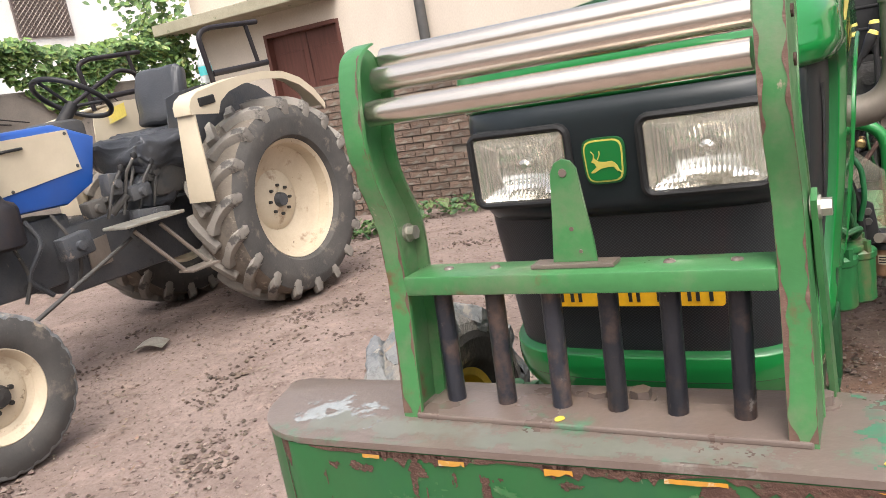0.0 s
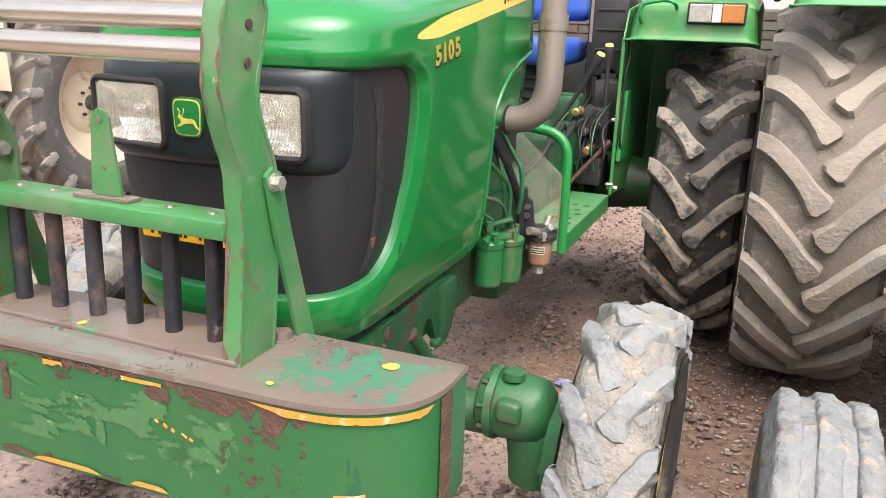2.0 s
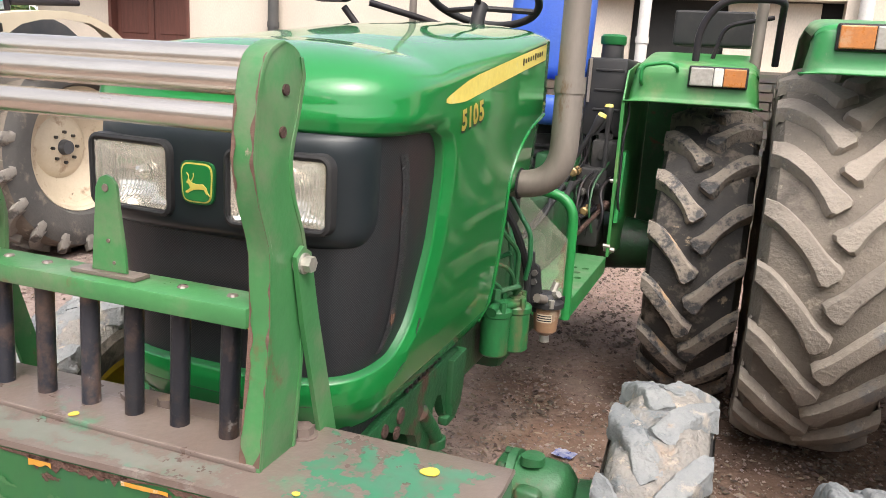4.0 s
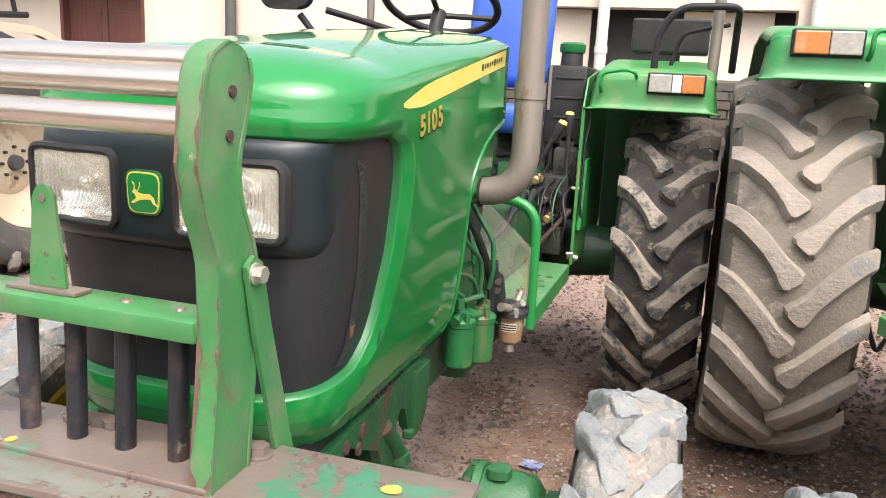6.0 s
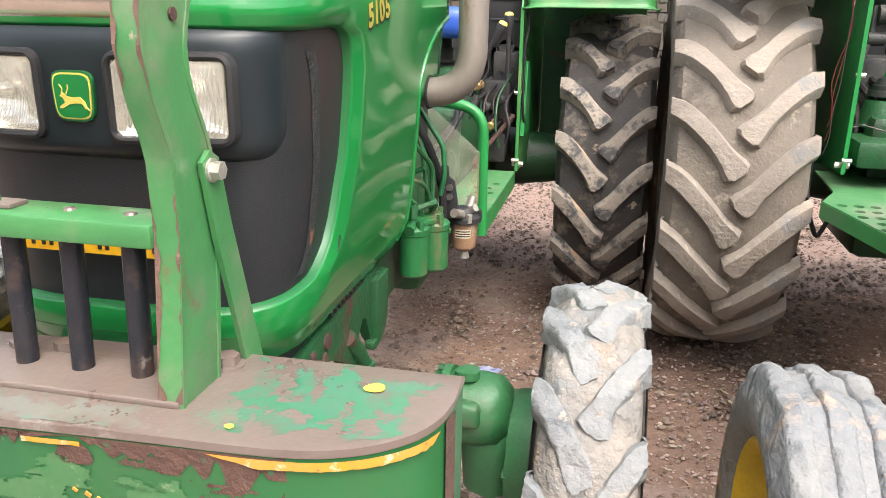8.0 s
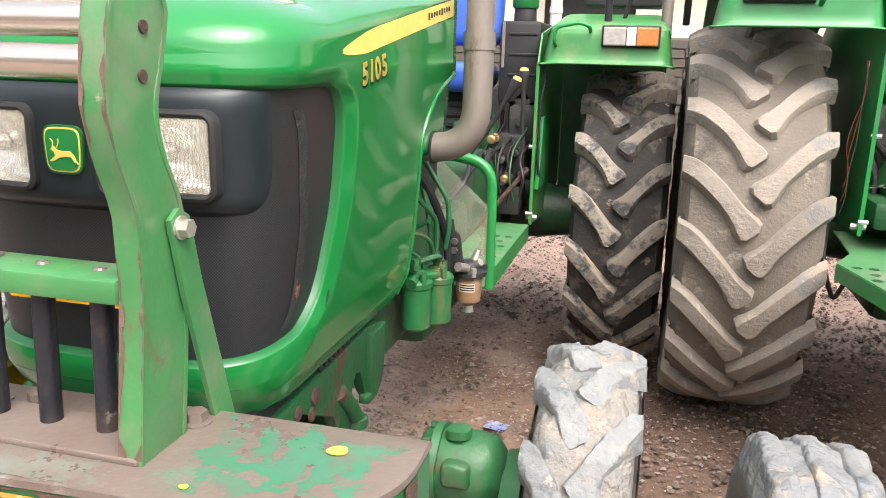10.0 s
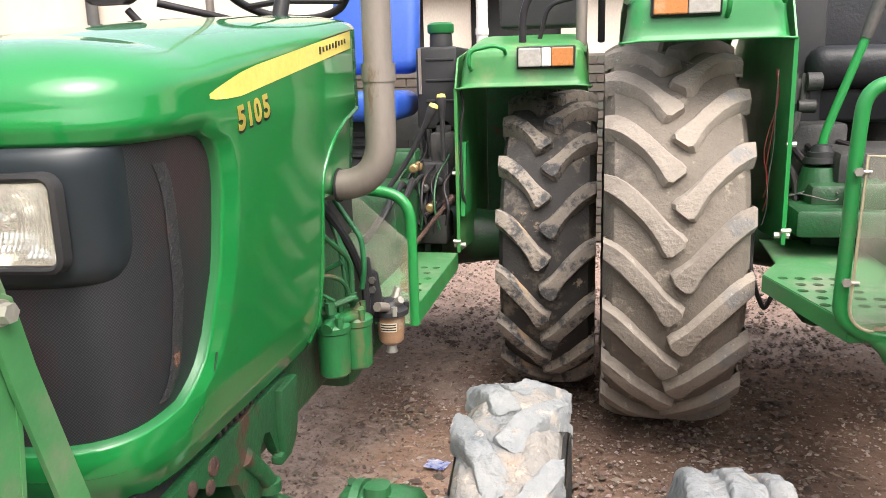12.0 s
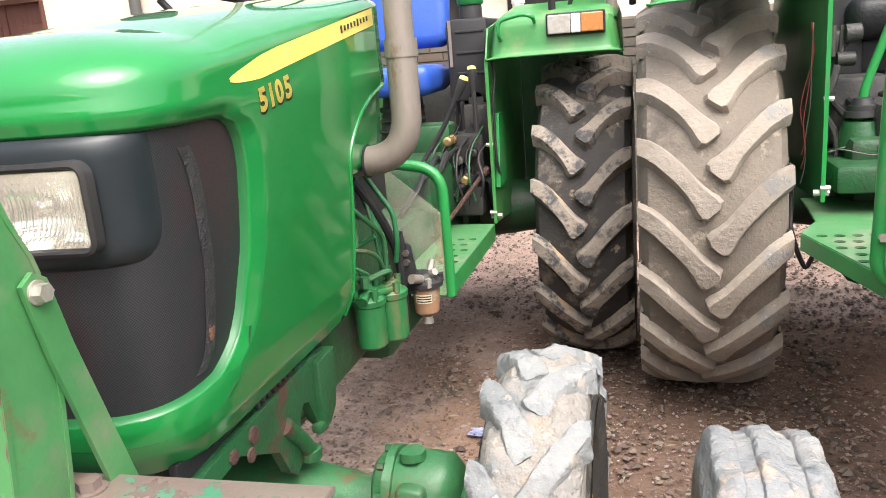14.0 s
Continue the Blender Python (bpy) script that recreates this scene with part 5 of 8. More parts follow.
for dx, dy, dz, sx, sy, sz in ((0.26, 2.86, 1.05, 0.16, 0.22, 0.18), (0.30, 2.98, 1.28, 0.10, 0.20, 0.16), (0.22, 2.80, 0.84, 0.22, 0.16, 0.14)):
    bm = bmesh.new()
    box(bm, (dx, dy, dz), (sx, sy, sz), 0.018)
    lathe(bm, [(0, 0.035), (0.03, 0.032), (0.034, 0.0)], (dx, dy - sy / 2 - 0.03, dz), "y", 12)
    part("valve_block", bm, engine_dark, A, "oily black hydraulic valve", smooth=30)

# wheels
lugged_wheel(A, "front_wheel", (0.812, 0.92, 0.412), 0.424, 0.235, 12, 0.027, mud_tyre, mud_lug, rim_yellow, 0.22, 1, lead=0.46, mud=0.018, fat=0.86, label="front tyre caked with pale dried mud", phase=0.12, dish=0.03, wall=rubber)
lugged_wheel(A, "front_wheel", (-0.852, 0.92, 0.412), 0.424, 0.235, 12, 0.027, mud_tyre, mud_lug, rim_yellow, 0.22, -1, lead=0.46, mud=0.018, fat=0.86, label="front tyre caked with pale dried mud", phase=0.3, dish=0.03, wall=rubber)
lugged_wheel(A, "rear_wheel", (0.772, 3.225, 0.712), 0.72, 0.415, 17, 0.042, rubber, lug_clean, rim_yellow, 0.37, 1, lead=0.30, label="worn black rear tyre, chevron bars muddy", phase=0.07)
lugged_wheel(A, "rear_wheel", (-0.812, 3.225, 0.712), 0.72, 0.415, 17, 0.042, rubber, lug_clean, rim_yellow, 0.37, -1, lead=0.30, label="worn black rear tyre, chevron bars muddy", phase=0.2)


def fender(parent, x_in, x_out, yc, zc, R, lip, mat, sign, a0=-32, a1=80, z_flange=0.85, fy=None):
    """A flat-topped mudguard: a bent top plate with a front lip, and an inner side plate down to the platform."""
    y_front = yc - R - 0.02 if fy is None else fy
    zl, zt = lip, lip + 0.17
    prof = [(y_front - 0.004, zl), (y_front + 0.008, zl + 0.02), (y_front + 0.022, zt - 0.05), (y_front + 0.032, zt - 0.022), (y_front + 0.055, zt - 0.004), (y_front + 0.09, zt + 0.004), (yc - 0.1, zt + 0.055), (yc + 0.25, zt + 0.03), (yc + 0.52, zt - 0.13), (yc + 0.66, zt - 0.34)]
    fine = []
    for (ya, za), (yb, zb) in zip(prof, prof[1:]):
        for k in range(4):
            fine.append(Vector((ya + (yb - ya) * k / 4, za + (zb - za) * k / 4)))
    fine.append(Vector(prof[-1]))
    bm = bmesh.new()
    def sheet(u, v):
        k = min(int(u * (len(fine) - 1)), len(fine) - 2)
        p = fine[round(u * (len(fine) - 1))]
        d = (fine[k + 1] - fine[k]).normalized()
        e = abs(v * 2 - 1)
        drop = 0.045 * e ** 14 * min(1, u * 14)
        taper = 0.030 * min(1, u * 5) * (v * 2 - 1)
        x = x_in + (x_out - x_in) * v - math.copysign(1, x_out - x_in) * taper
        return Vector((x, p.x + d.y * drop, p.y - d.x * drop))
    grid(bm, sheet, len(fine) - 1, 28)
    top = part("mudguard", bm, mat, parent, "green steel mudguard", smooth=45)
    th = top.modifiers.new("thick", "SOLIDIFY")
    th.thickness = 0.006
    bm = bmesh.new()
    side = [(y_front + 0.02, z_flange), (y_front + 0.02, zl), (y_front + 0.10, zt - 0.045), (yc - 0.1, zt + 0.0), (yc + 0.25, zt - 0.02), (yc + 0.52, zt - 0.18), (yc + 0.55, z_flange + 0.1), (yc, z_flange - 0.05)]
    prism(bm, side, x_in - 0.004, x_in + 0.004, "x", 0.001)
    part("inner_plate", bm, mat, top)
    bm = bmesh.new()
    s = 1 if x_out > x_in else -1
    prism(bm, rounded(x_in + s * 0.003, (z_flange + zl) / 2, 0.014, zl - z_flange, 0.004), y_front + 0.004, y_front + 0.016, "y", 0.001)
    part("front_flange", bm, mat, top)
    bm = bmesh.new()
    for k, (y, z) in enumerate(((y_front - 0.004, z_flange + 0.05), (y_front + 0.002, z_flange + 0.35))):
        b2 = bmesh.new()
        tube(b2, [(x_in + s * 0.012, y + 0.012, z), (x_in - s * 0.020, y + 0.012, z)], 0.009, 6)
        part("bolt", b2, steel, top)
    tube(bm, [(x_in - s * 0.02, y_front + 0.03, z_flange + 0.03), (x_in + s * 0.03, y_front + 0.03, z_flange + 0.03)], 0.012, 6)
    part("bolt", bm, steel, top)
    return top, y_front, zl, zt


def marker_lamp(parent, x0, x1, y, z0, z1, orange_right):
    bm = bmesh.new()
    box(bm, ((x0 + x1) / 2, y + 0.012, (z0 + z1) / 2), (x1 - x0 + 0.014, 0.05, z1 - z0 + 0.014), 0.006)
    lamp = part("marker_lamp", bm, black_plastic, parent, "white and orange marker lamp")
    w = x1 - x0
    cuts = ((0, 0.42, clear_lens), (0.42, 0.60, white_paint), (0.60, 1, orange_lens)) if orange_right else ((0, 0.52, orange_lens), (0.52, 1, clear_lens))
    for a, b, mt in cuts:
        bm = bmesh.new()
        box(bm, (x0 + w * (a + b) / 2, y - 0.016, (z0 + z1) / 2), (w * (b - a) - 0.002, 0.02, z1 - z0), 0.005)
        part("lens", bm, mt, lamp)


fl, fy, zl, zt = fender(A, 0.385, 0.960, 3.225, 0.712, 0.5, 1.457, green_faded, 1, z_flange=0.745, fy=2.675)
marker_lamp(fl, 0.655, 0.880, 2.685, 1.535, 1.610, True)
bm = bmesh.new()
tube(bm, curve([(0.455, 2.69, 1.53), (0.455, 2.645, 1.54), (0.455, 2.645, 1.605), (0.56, 2.645, 1.625), (0.60, 2.645, 1.61), (0.60, 2.69, 1.59)], 0.03), 0.008, 10)
part("handle", bm, green_sheet, fl, smooth=40)
fender(A, -0.425, -1.0, 3.225, 0.712, 0.5, 1.457, green_faded, 1, fy=2.675)

# platform, hand hoop and clear guard
def holed_plate(bm, line, holes, r, z):
    """A flat sheet with the given outline and real round holes."""
    edges = []
    for loop in [line] + [[(x + r * math.cos(2 * math.pi * k / 14), y + r * math.sin(2 * math.pi * k / 14)) for k in range(14)] for x, y in holes]:
        vs = [bm.verts.new((x, y, z)) for x, y in loop]
        edges += [bm.edges.new((a, b)) for a, b in zip(vs, vs[1:] + vs[:1])]
    bmesh.ops.triangle_fill(bm, edges=edges, use_beauty=True, use_dissolve=False)


bm = bmesh.new()
holed_plate(bm, [(0.0, 1.86), (0.385, 1.86), (0.385, 2.66), (0.0, 2.66)], [(0.275 + 0.050 * i + 0.020 * (j % 2), 1.96 + 0.085 * j) for i in range(2) for j in range(6)], 0.0165, 0.745)
platform = part("platform", bm, green_dusty, A, "green perforated foot platform")
th = platform.modifiers.new("thick", "SOLIDIFY")
th.thickness, th.offset = 0.006, 0
for c, sz in (((0.384, 2.26, 0.712), (0.006, 0.80, 0.07)), ((0.19, 1.858, 0.712), (0.37, 0.006, 0.07))):
    bm = bmesh.new()
    box(bm, c, sz, 0.0015)
    part("folded_lip", bm, green_sheet, platform)
bm = bmesh.new()
tube(bm, curve([(0.375, 1.86, 0.68), (0.372, 1.86, 1.125), (0.19, 1.86, 1.15), (0.12, 1.86, 1.10)], 0.09, 8), 0.019, 14)
part("hand_hoop", bm, green_sheet, A, smooth=40)
bm = bmesh.new()
prism(bm, [(0.365, 0.69), (0.365, 0.98), (0.16, 1.16), (0.10, 1.12), (0.10, 0.70)], 1.835, 1.839, "y")
p = part("guard_panel", bm, panel_glass, A, "dusty clear plastic guard")
p.visible_shadow = False

# recessed hood panel behind the exhaust, with a black disc painted as the hole's shade round the pipe
bm = bmesh.new()
grid(bm, lambda u, v: Vector((XC + width_at(1.212 + 0.25 * v) - 0.022, 1.17 + 0.325 * u, 1.212 + 0.25 * v)), 10, 10)
recess = part("recessed_panel", bm, green_hood, hood, "green recessed panel behind the exhaust", smooth=60)
th = recess.modifiers.new("thick", "SOLIDIFY")
th.thickness = 0.004
bm = bmesh.new()
lathe(bm, [(0.0, 0.047), (0.006, 0.046), (0.006, 0.0)], (0.296, 1.369, 1.230), "x", 24)
part("pipe_hole", bm, dark_hole, recess)
# exhaust
bm = bmesh.new()
tube(bm, curve([(0.16, 1.365, 1.230), (0.419, 1.371, 1.230), (0.419, 1.378, 1.531)], 0.148, 12), 0.041, 24)
exh = part("exhaust", bm, pipe_metal, A, "weathered bare metal exhaust pipe", smooth=40)
bm = bmesh.new()
tube(bm, [(0.419, 1.378, 1.500), (0.419, 1.378, 1.547)], 0.0445, 24)
tube(bm, [(0.419, 1.378, 1.54), (0.421, 1.378, 2.40)], 0.038, 24)
part("tailpipe", bm, pipe_metal, exh, smooth=40)

# fuel filters and lines
bm = bmesh.new()
for cx, cy in ((0.245, 1.40), (0.290, 1.475)):
    lathe(bm, [(-0.150, 0.0), (-0.150, 0.036), (-0.142, 0.045), (-0.02, 0.046), (-0.016, 0.050), (0.0, 0.051), (0.006, 0.046), (0.014, 0.030), (0.03, 0.026), (0.034, 0.014), (0.045, 0.013), (0.047, 0.0)], (cx, cy, 0.822), "z", 24)
box(bm, (0.268, 1.437, 0.838), (0.07, 0.11, 0.022), 0.008, (0, 0, -32))
for cx, cy, cz in ((0.215, 1.375, 0.845), (0.275, 1.372, 0.842), (0.255, 1.445, 0.862), (0.318, 1.445, 0.845), (0.300, 1.515, 0.850)):
    tube(bm, [(cx, cy, cz - 0.02), (cx, cy, cz + 0.012)], 0.011, 6)
tube(bm, [(0.245, 1.345, 0.826), (0.245, 1.375, 0.836)], 0.017, 12)
part("fuel_filter", bm, filter_green, A, "pair of green fuel filter cans with oily stains", smooth=35)
bm = bmesh.new()
lathe(bm, [(-0.10, 0.0), (-0.10, 0.02), (-0.085, 0.038), (-0.02, 0.044), (0.0, 0.044)], (0.362, 1.60, 0.80), "z", 24)
f2 = part("fuel_bowl", bm, dim_bowl, A, "stained amber fuel separator bowl, darkened for shade", smooth=35)
bm = bmesh.new()
lathe(bm, [(0.0, 0.056), (0.015, 0.056), (0.022, 0.045), (0.045, 0.03), (0.05, 0.0)], (0.362, 1.60, 0.80), "z", 20)
part("lid", bm, black_plastic, f2, smooth=35)
for k in range(4):
    a = 0.5 + math.pi / 2 * k
    bm = bmesh.new()
    tube(bm, [(0.362 + 0.05 * math.cos(a), 1.60 + 0.05 * math.sin(a), 0.805), (0.362 + 0.05 * math.cos(a), 1.60 + 0.05 * math.sin(a), 0.832)], 0.010, 6)
    part("bolt", bm, steel if k % 2 else black_plastic, f2)
bm = bmesh.new()
tube(bm, [(0.362, 1.555, 0.832), (0.345, 1.515, 0.845)], 0.015, 10)
part("fitting", bm, pipe_metal, f2, smooth=40)
bm = bmesh.new()
tube(bm, [(0.362, 1.60, 0.70), (0.362, 1.60, 0.675)], [0.014, 0.018], 10)
part("drain_plug", bm, steel, f2, smooth=40)

for dx, dy, dz, m in ((0.02, 0.03, 0.075, steel), (-0.035, -0.02, 0.055, black_plastic), (0.04, -0.02, 0.05, steel)):
    bm = bmesh.new()
    tube(bm, [(0.362 + dx * 0.5, 1.60 + dy * 0.5, 0.835), (0.362 + dx, 1.60 + dy, 0.80 + dz)], 0.013, 8)
    part("fitting", bm, m, f2, smooth=40)
bm = bmesh.new()
grid(bm, lambda u, v: Vector((0.362 + 0.0445 * math.cos(-2.1 + 1.2 * u), 1.60 + 0.0445 * math.sin(-2.1 + 1.2 * u), 0.752 + 0.028 * v)), 8, 2)
sticker = part("sticker", bm, cream, f2, "pale printed sticker")
for k in range(3):
    bm = bmesh.new()
    grid(bm, lambda u, v: Vector((0.362 + 0.0451 * math.cos(-2.05 + 1.1 * u), 1.60 + 0.0451 * math.sin(-2.05 + 1.1 * u), 0.756 + 0.008 * k + 0.004 * v)), 8, 1)
    part("bar", bm, ink, f2)
# bent green fuel pipes, the filter's black mounting arm and a stain on the guard
for pts, r in (([(0.235, 1.50, 1.17), (0.312, 1.50, 1.056), (0.317, 1.50, 0.97), (0.300, 1.52, 0.90)], 0.008), ([(0.222, 1.48, 1.13), (0.268, 1.48, 1.00), (0.268, 1.48, 0.87)], 0.009),
               ([(0.150, 1.46, 0.950), (0.175, 1.46, 0.950), (0.245, 1.46, 0.985), (0.262, 1.46, 0.995)], 0.008), ([(0.140, 1.46, 0.875), (0.172, 1.46, 0.893), (0.174, 1.46, 0.83)], 0.008),
               ([(0.165, 1.48, 1.02), (0.195, 1.48, 1.03), (0.205, 1.48, 1.00), (0.180, 1.48, 0.965)], 0.006)):
    bm = bmesh.new()
    tube(bm, curve(pts, 0.025), r, 10)
    part("fuel_pipe", bm, green_pipe, A, "bent green steel fuel pipe", smooth=40)
bm = bmesh.new()
prism(bm, [(0.300, 0.78), (0.296, 0.925), (0.318, 0.945), (0.334, 0.935), (0.345, 0.86), (0.338, 0.78)], 1.565, 1.580, "y", 0.003)
arm = part("filter_arm", bm, black_plastic, A, "black mounting arm of the fuel separator", smooth=30)
for z in (0.915, 0.885):
    bm = bmesh.new()
    tube(bm, [(0.320, 1.566, z), (0.320, 1.552, z)], 0.011, 6)
    part("bolt", bm, grey_metal, arm)
bm = bmesh.new()
def stain(u, v):
    w = 0.030 + 0.022 * noise.noise(Vector((v * 4, 7, 1)))
    return Vector((0.364 - w * (1 - u) * (0.4 + 0.6 * math.sin(math.pi * min(1, v * 1.2))), 1.8335, 0.80 + 0.165 * v))
grid(bm, stain, 6, 14)
part("stain", bm, glass("brown_stain_film", (0.34, 0.21, 0.12), 0.7, 0.12, 0.6), A, "brown stain along the guard's edge")
for pts, r, mt in (([(0.22, 1.40, 1.10), (0.24, 1.38, 1.0), (0.22, 1.36, 0.92), (0.235, 1.40, 0.86)], 0.006, green_cast), ([(0.18, 1.30, 0.98), (0.25, 1.36, 0.98), (0.28, 1.42, 0.95), (0.285, 1.47, 0.86)], 0.007, green_cast),
                   ([(0.21, 1.46, 1.16), (0.27, 1.50, 1.05), (0.30, 1.55, 0.92), (0.30, 1.57, 0.70)], 0.013, black_plastic), ([(0.16, 1.33, 0.92), (0.23, 1.33, 0.94), (0.26, 1.38, 0.90)], 0.006, green_cast),
                   ([(0.20, 1.50, 1.18), (0.25, 1.47, 1.06), (0.27, 1.47, 0.92)], 0.007, green_cast)):
    bm = bmesh.new()
    tube(bm, curve(pts, 0.05), r, 8)
    part("fuel_line", bm, mt, A, smooth=40)

for pts, r in (([(0.235, 1.40, 0.86), (0.235, 1.36, 0.90), (0.19, 1.30, 0.90)], 0.009), ([(0.285, 1.47, 0.86), (0.31, 1.44, 0.90), (0.25, 1.40, 0.88)], 0.009), ([(0.20, 1.24, 1.18), (0.22, 1.30, 1.05), (0.24, 1.34, 0.95), (0.21, 1.38, 0.90)], 0.006), ([(0.21, 1.28, 1.17), (0.26, 1.36, 1.08), (0.29, 1.46, 1.0), (0.285, 1.47, 0.88)], 0.008)):
    bm = bmesh.new()
    tube(bm, curve(pts, 0.04), r, 8)
    part("fuel_line", bm, green_cast, A, smooth=40)
for x, y in ((0.235, 1.40), (0.285, 1.47), (0.255, 1.36)):
    bm = bmesh.new()
    tube(bm, [(x, y, 0.868), (x, y, 0.900)], 0.014, 6)
    part("banjo_bolt", bm, green_cast, A)
bm = bmesh.new()
prism(bm, [(1.50, 0.70), (1.50, 0.92), (1.53, 0.98), (1.57, 0.98), (1.60, 0.88), (1.58, 0.70)], 0.268, 0.276, "x", 0.001)
part("filter_bracket", bm, black_rod, A)
bm = bmesh.new()
tube(bm, curve([(0.30, 1.56, 0.98), (0.31, 1.58, 0.85), (0.29, 1.58, 0.68)], 0.05), 0.016, 10)
part("battery_cable", bm, black_plastic, A, smooth=40)

# dash, steering wheel, seat and levers
bm = bmesh.new()
box(bm, (XC, 1.70, 1.30), (0.40, 0.36, 0.62), 0.04)
dash = part("dashboard", bm, black_plastic, A, smooth=30)
bm = bmesh.new()
ring = [(XC + 0.20 * math.cos(a), 1.86 + 0.185 * math.sin(a), 1.80 - 0.085 * math.sin(a)) for a in [2 * math.pi * k / 40 for k in range(41)]]
tube(bm, ring, 0.014, 10, caps=False)
for k in range(3):
    a = 2 * math.pi * k / 3 + 0.5
    tube(bm, [(XC, 1.85, 1.76), (XC + 0.20 * math.cos(a), 1.86 + 0.185 * math.sin(a), 1.80 - 0.085 * math.sin(a))], 0.010, 8)
tube(bm, [(XC, 1.72, 1.55), (XC, 1.85, 1.77)], 0.025, 12)
part("steering_wheel", bm, black_plastic, A, "black steering wheel", smooth=40)
bm = bmesh.new()
box(bm, (-0.06, 2.88, 1.385), (0.40, 0.46, 0.13), 0.05, segs=4)
for v in bm.verts:
    v.co += 0.012 * noise.noise_vector(v.co * 8)
seat_a = part("seat", bm, blue_seat, A, "blue vinyl seat", smooth=60)
bm = bmesh.new()
box(bm, (-0.05, 3.06, 1.76), (0.42, 0.11, 0.48), 0.05, (-10, 0, 0), segs=4)
part("backrest", bm, blue_seat, seat_a, smooth=60)
bm = bmesh.new()
tube(bm, [(-0.06, 2.88, 0.98), (-0.06, 2.90, 1.33)], [0.13, 0.09], 16)
for k in range(5):
    lathe(bm, [(-0.010, 0.105), (0.0, 0.13 - 0.006 * k), (0.010, 0.105)], (-0.06, 2.88, 1.06 + 0.05 * k), "z", 20)
part("seat_spring", bm, black_plastic, seat_a, smooth=40)
bm = bmesh.new()
box(bm, (0.275, 3.06, 1.455), (0.19, 0.42, 0.36), 0.018)
console = part("console", bm, black_plastic, A, "black plastic side console", smooth=30)
bm = bmesh.new()
box(bm, (0.200, 2.846, 1.53), (0.014, 0.008, 0.20), 0.002)
part("strip", bm, pipe_metal, console, "bare metal strip")
for z in (1.40, 1.49, 1.58):
    bm = bmesh.new()
    box(bm, (0.290, 2.849, z), (0.13, 0.010, 0.012), 0.003)
    part("panel_rib", bm, black_plastic, console)
bm = bmesh.new()
box(bm, (0.310, 2.86, 1.18), (0.12, 0.16, 0.17), 0.016)
lathe(bm, [(0, 0.028), (0.03, 0.024), (0.034, 0.0)], (0.31, 2.77, 1.20), "y", 12)
part("cover", bm, engine_dark, console, "oily black control cover", smooth=30)
for pts, cap in (([(0.10, 2.42, 1.00), (0.17, 2.44, 1.10), (0.235, 2.45, 1.19), (0.285, 2.45, 1.285), (0.318, 2.45, 1.355)], (0.323, 2.45, 1.355)), ([(0.345, 2.60, 1.16), (0.345, 2.60, 1.28), (0.342, 2.60, 1.40)], (0.342, 2.60, 1.385))):
    bm = bmesh.new()
    tube(bm, curve(pts, 0.06), 0.010, 8)
    lv = part("gear_lever", bm, black_plastic, A, smooth=40)
    bm = bmesh.new()
    tilt = 25 if cap[0] < 0.33 else 0
    lathe(bm, [(-0.05, 0.011), (-0.03, 0.014), (0.0, 0.018), (0.03, 0.021), (0.045, 0.016), (0.046, 0.0)], (0, 0, 0), "z", 14)
    bmesh.ops.rotate(bm, verts=bm.verts, cent=(0, 0, 0), matrix=Matrix.Rotation(radians(tilt), 3, "Y"))
    bmesh.ops.translate(bm, verts=bm.verts, vec=cap)
    part("knob", bm, black_plastic, lv, smooth=40)
    bm = bmesh.new()
    lathe(bm, [(0.038, 0.020), (0.050, 0.016), (0.053, 0.0)], (0, 0, 0), "z", 14)
    bmesh.ops.rotate(bm, verts=bm.verts, cent=(0, 0, 0), matrix=Matrix.Rotation(radians(tilt), 3, "Y"))
    bmesh.ops.translate(bm, verts=bm.verts, vec=cap)
    part("cap", bm, decal_yellow, lv, smooth=40)
# hydraulic pipes, couplings and cables between the console and the mudguard
for k, (x, y, z) in enumerate(((0.20, 2.70, 1.12), (0.24, 2.72, 1.03), (0.30, 2.74, 1.06), (0.27, 2.68, 0.95), (0.34, 2.72, 0.97))):
    bm = bmesh.new()
    lathe(bm, [(-0.05, 0.012), (-0.045, 0.020), (-0.015, 0.020), (-0.012, 0.015), (0.03, 0.015), (0.032, 0.022), (0.06, 0.022), (0.062, 0.0)], (x, y, z), "y", 12)
    part("coupling", bm, (brass, grey_metal, black_plastic, brass, rust_iron)[k], A, smooth=30)
for k in range(9):
    bm = bmesh.new()
    x = 0.12 + 0.028 * k
    tube(bm, curve([(x, 2.62, 0.84 + 0.02 * (k % 3)), (x + 0.02 * (-1) ** k, 2.60, 0.96), (x - 0.02, 2.66, 1.05 + 0.03 * (k % 2)), (x + 0.03, 2.80, 1.12 + 0.02 * (k % 4)), (x, 2.92, 1.22)], 0.06), 0.004 + 0.0015 * (k % 3), 8)
    part("hydraulic_pipe", bm, (black_rod, green_shaded, black_rod)[k % 3], A, smooth=40)
bm = bmesh.new()
tube(bm, [(0.20, 2.50, 0.78), (0.37, 2.66, 1.00)], 0.010, 8)
part("brake_rod", bm, rust_iron, A, "rusty brake rod", smooth=40)
bm = bmesh.new()
lathe(bm, [(0, 0.055), (0.07, 0.052), (0.075, 0.05)], (0.26, 3.05, 1.628), "z", 20)
res = part("reservoir", bm, black_plastic, A, "black reservoir with green cap", smooth=40)
bm = bmesh.new()
lathe(bm, [(0.072, 0.058), (0.08, 0.062), (0.11, 0.062), (0.12, 0.05), (0.122, 0.0)], (0.26, 3.05, 1.628), "z", 20)
part("cap", bm, green_rim, res, smooth=40)
# plate added to hide the bricks between inner plate and tyre, fitted to the camera's view
bm = bmesh.new()
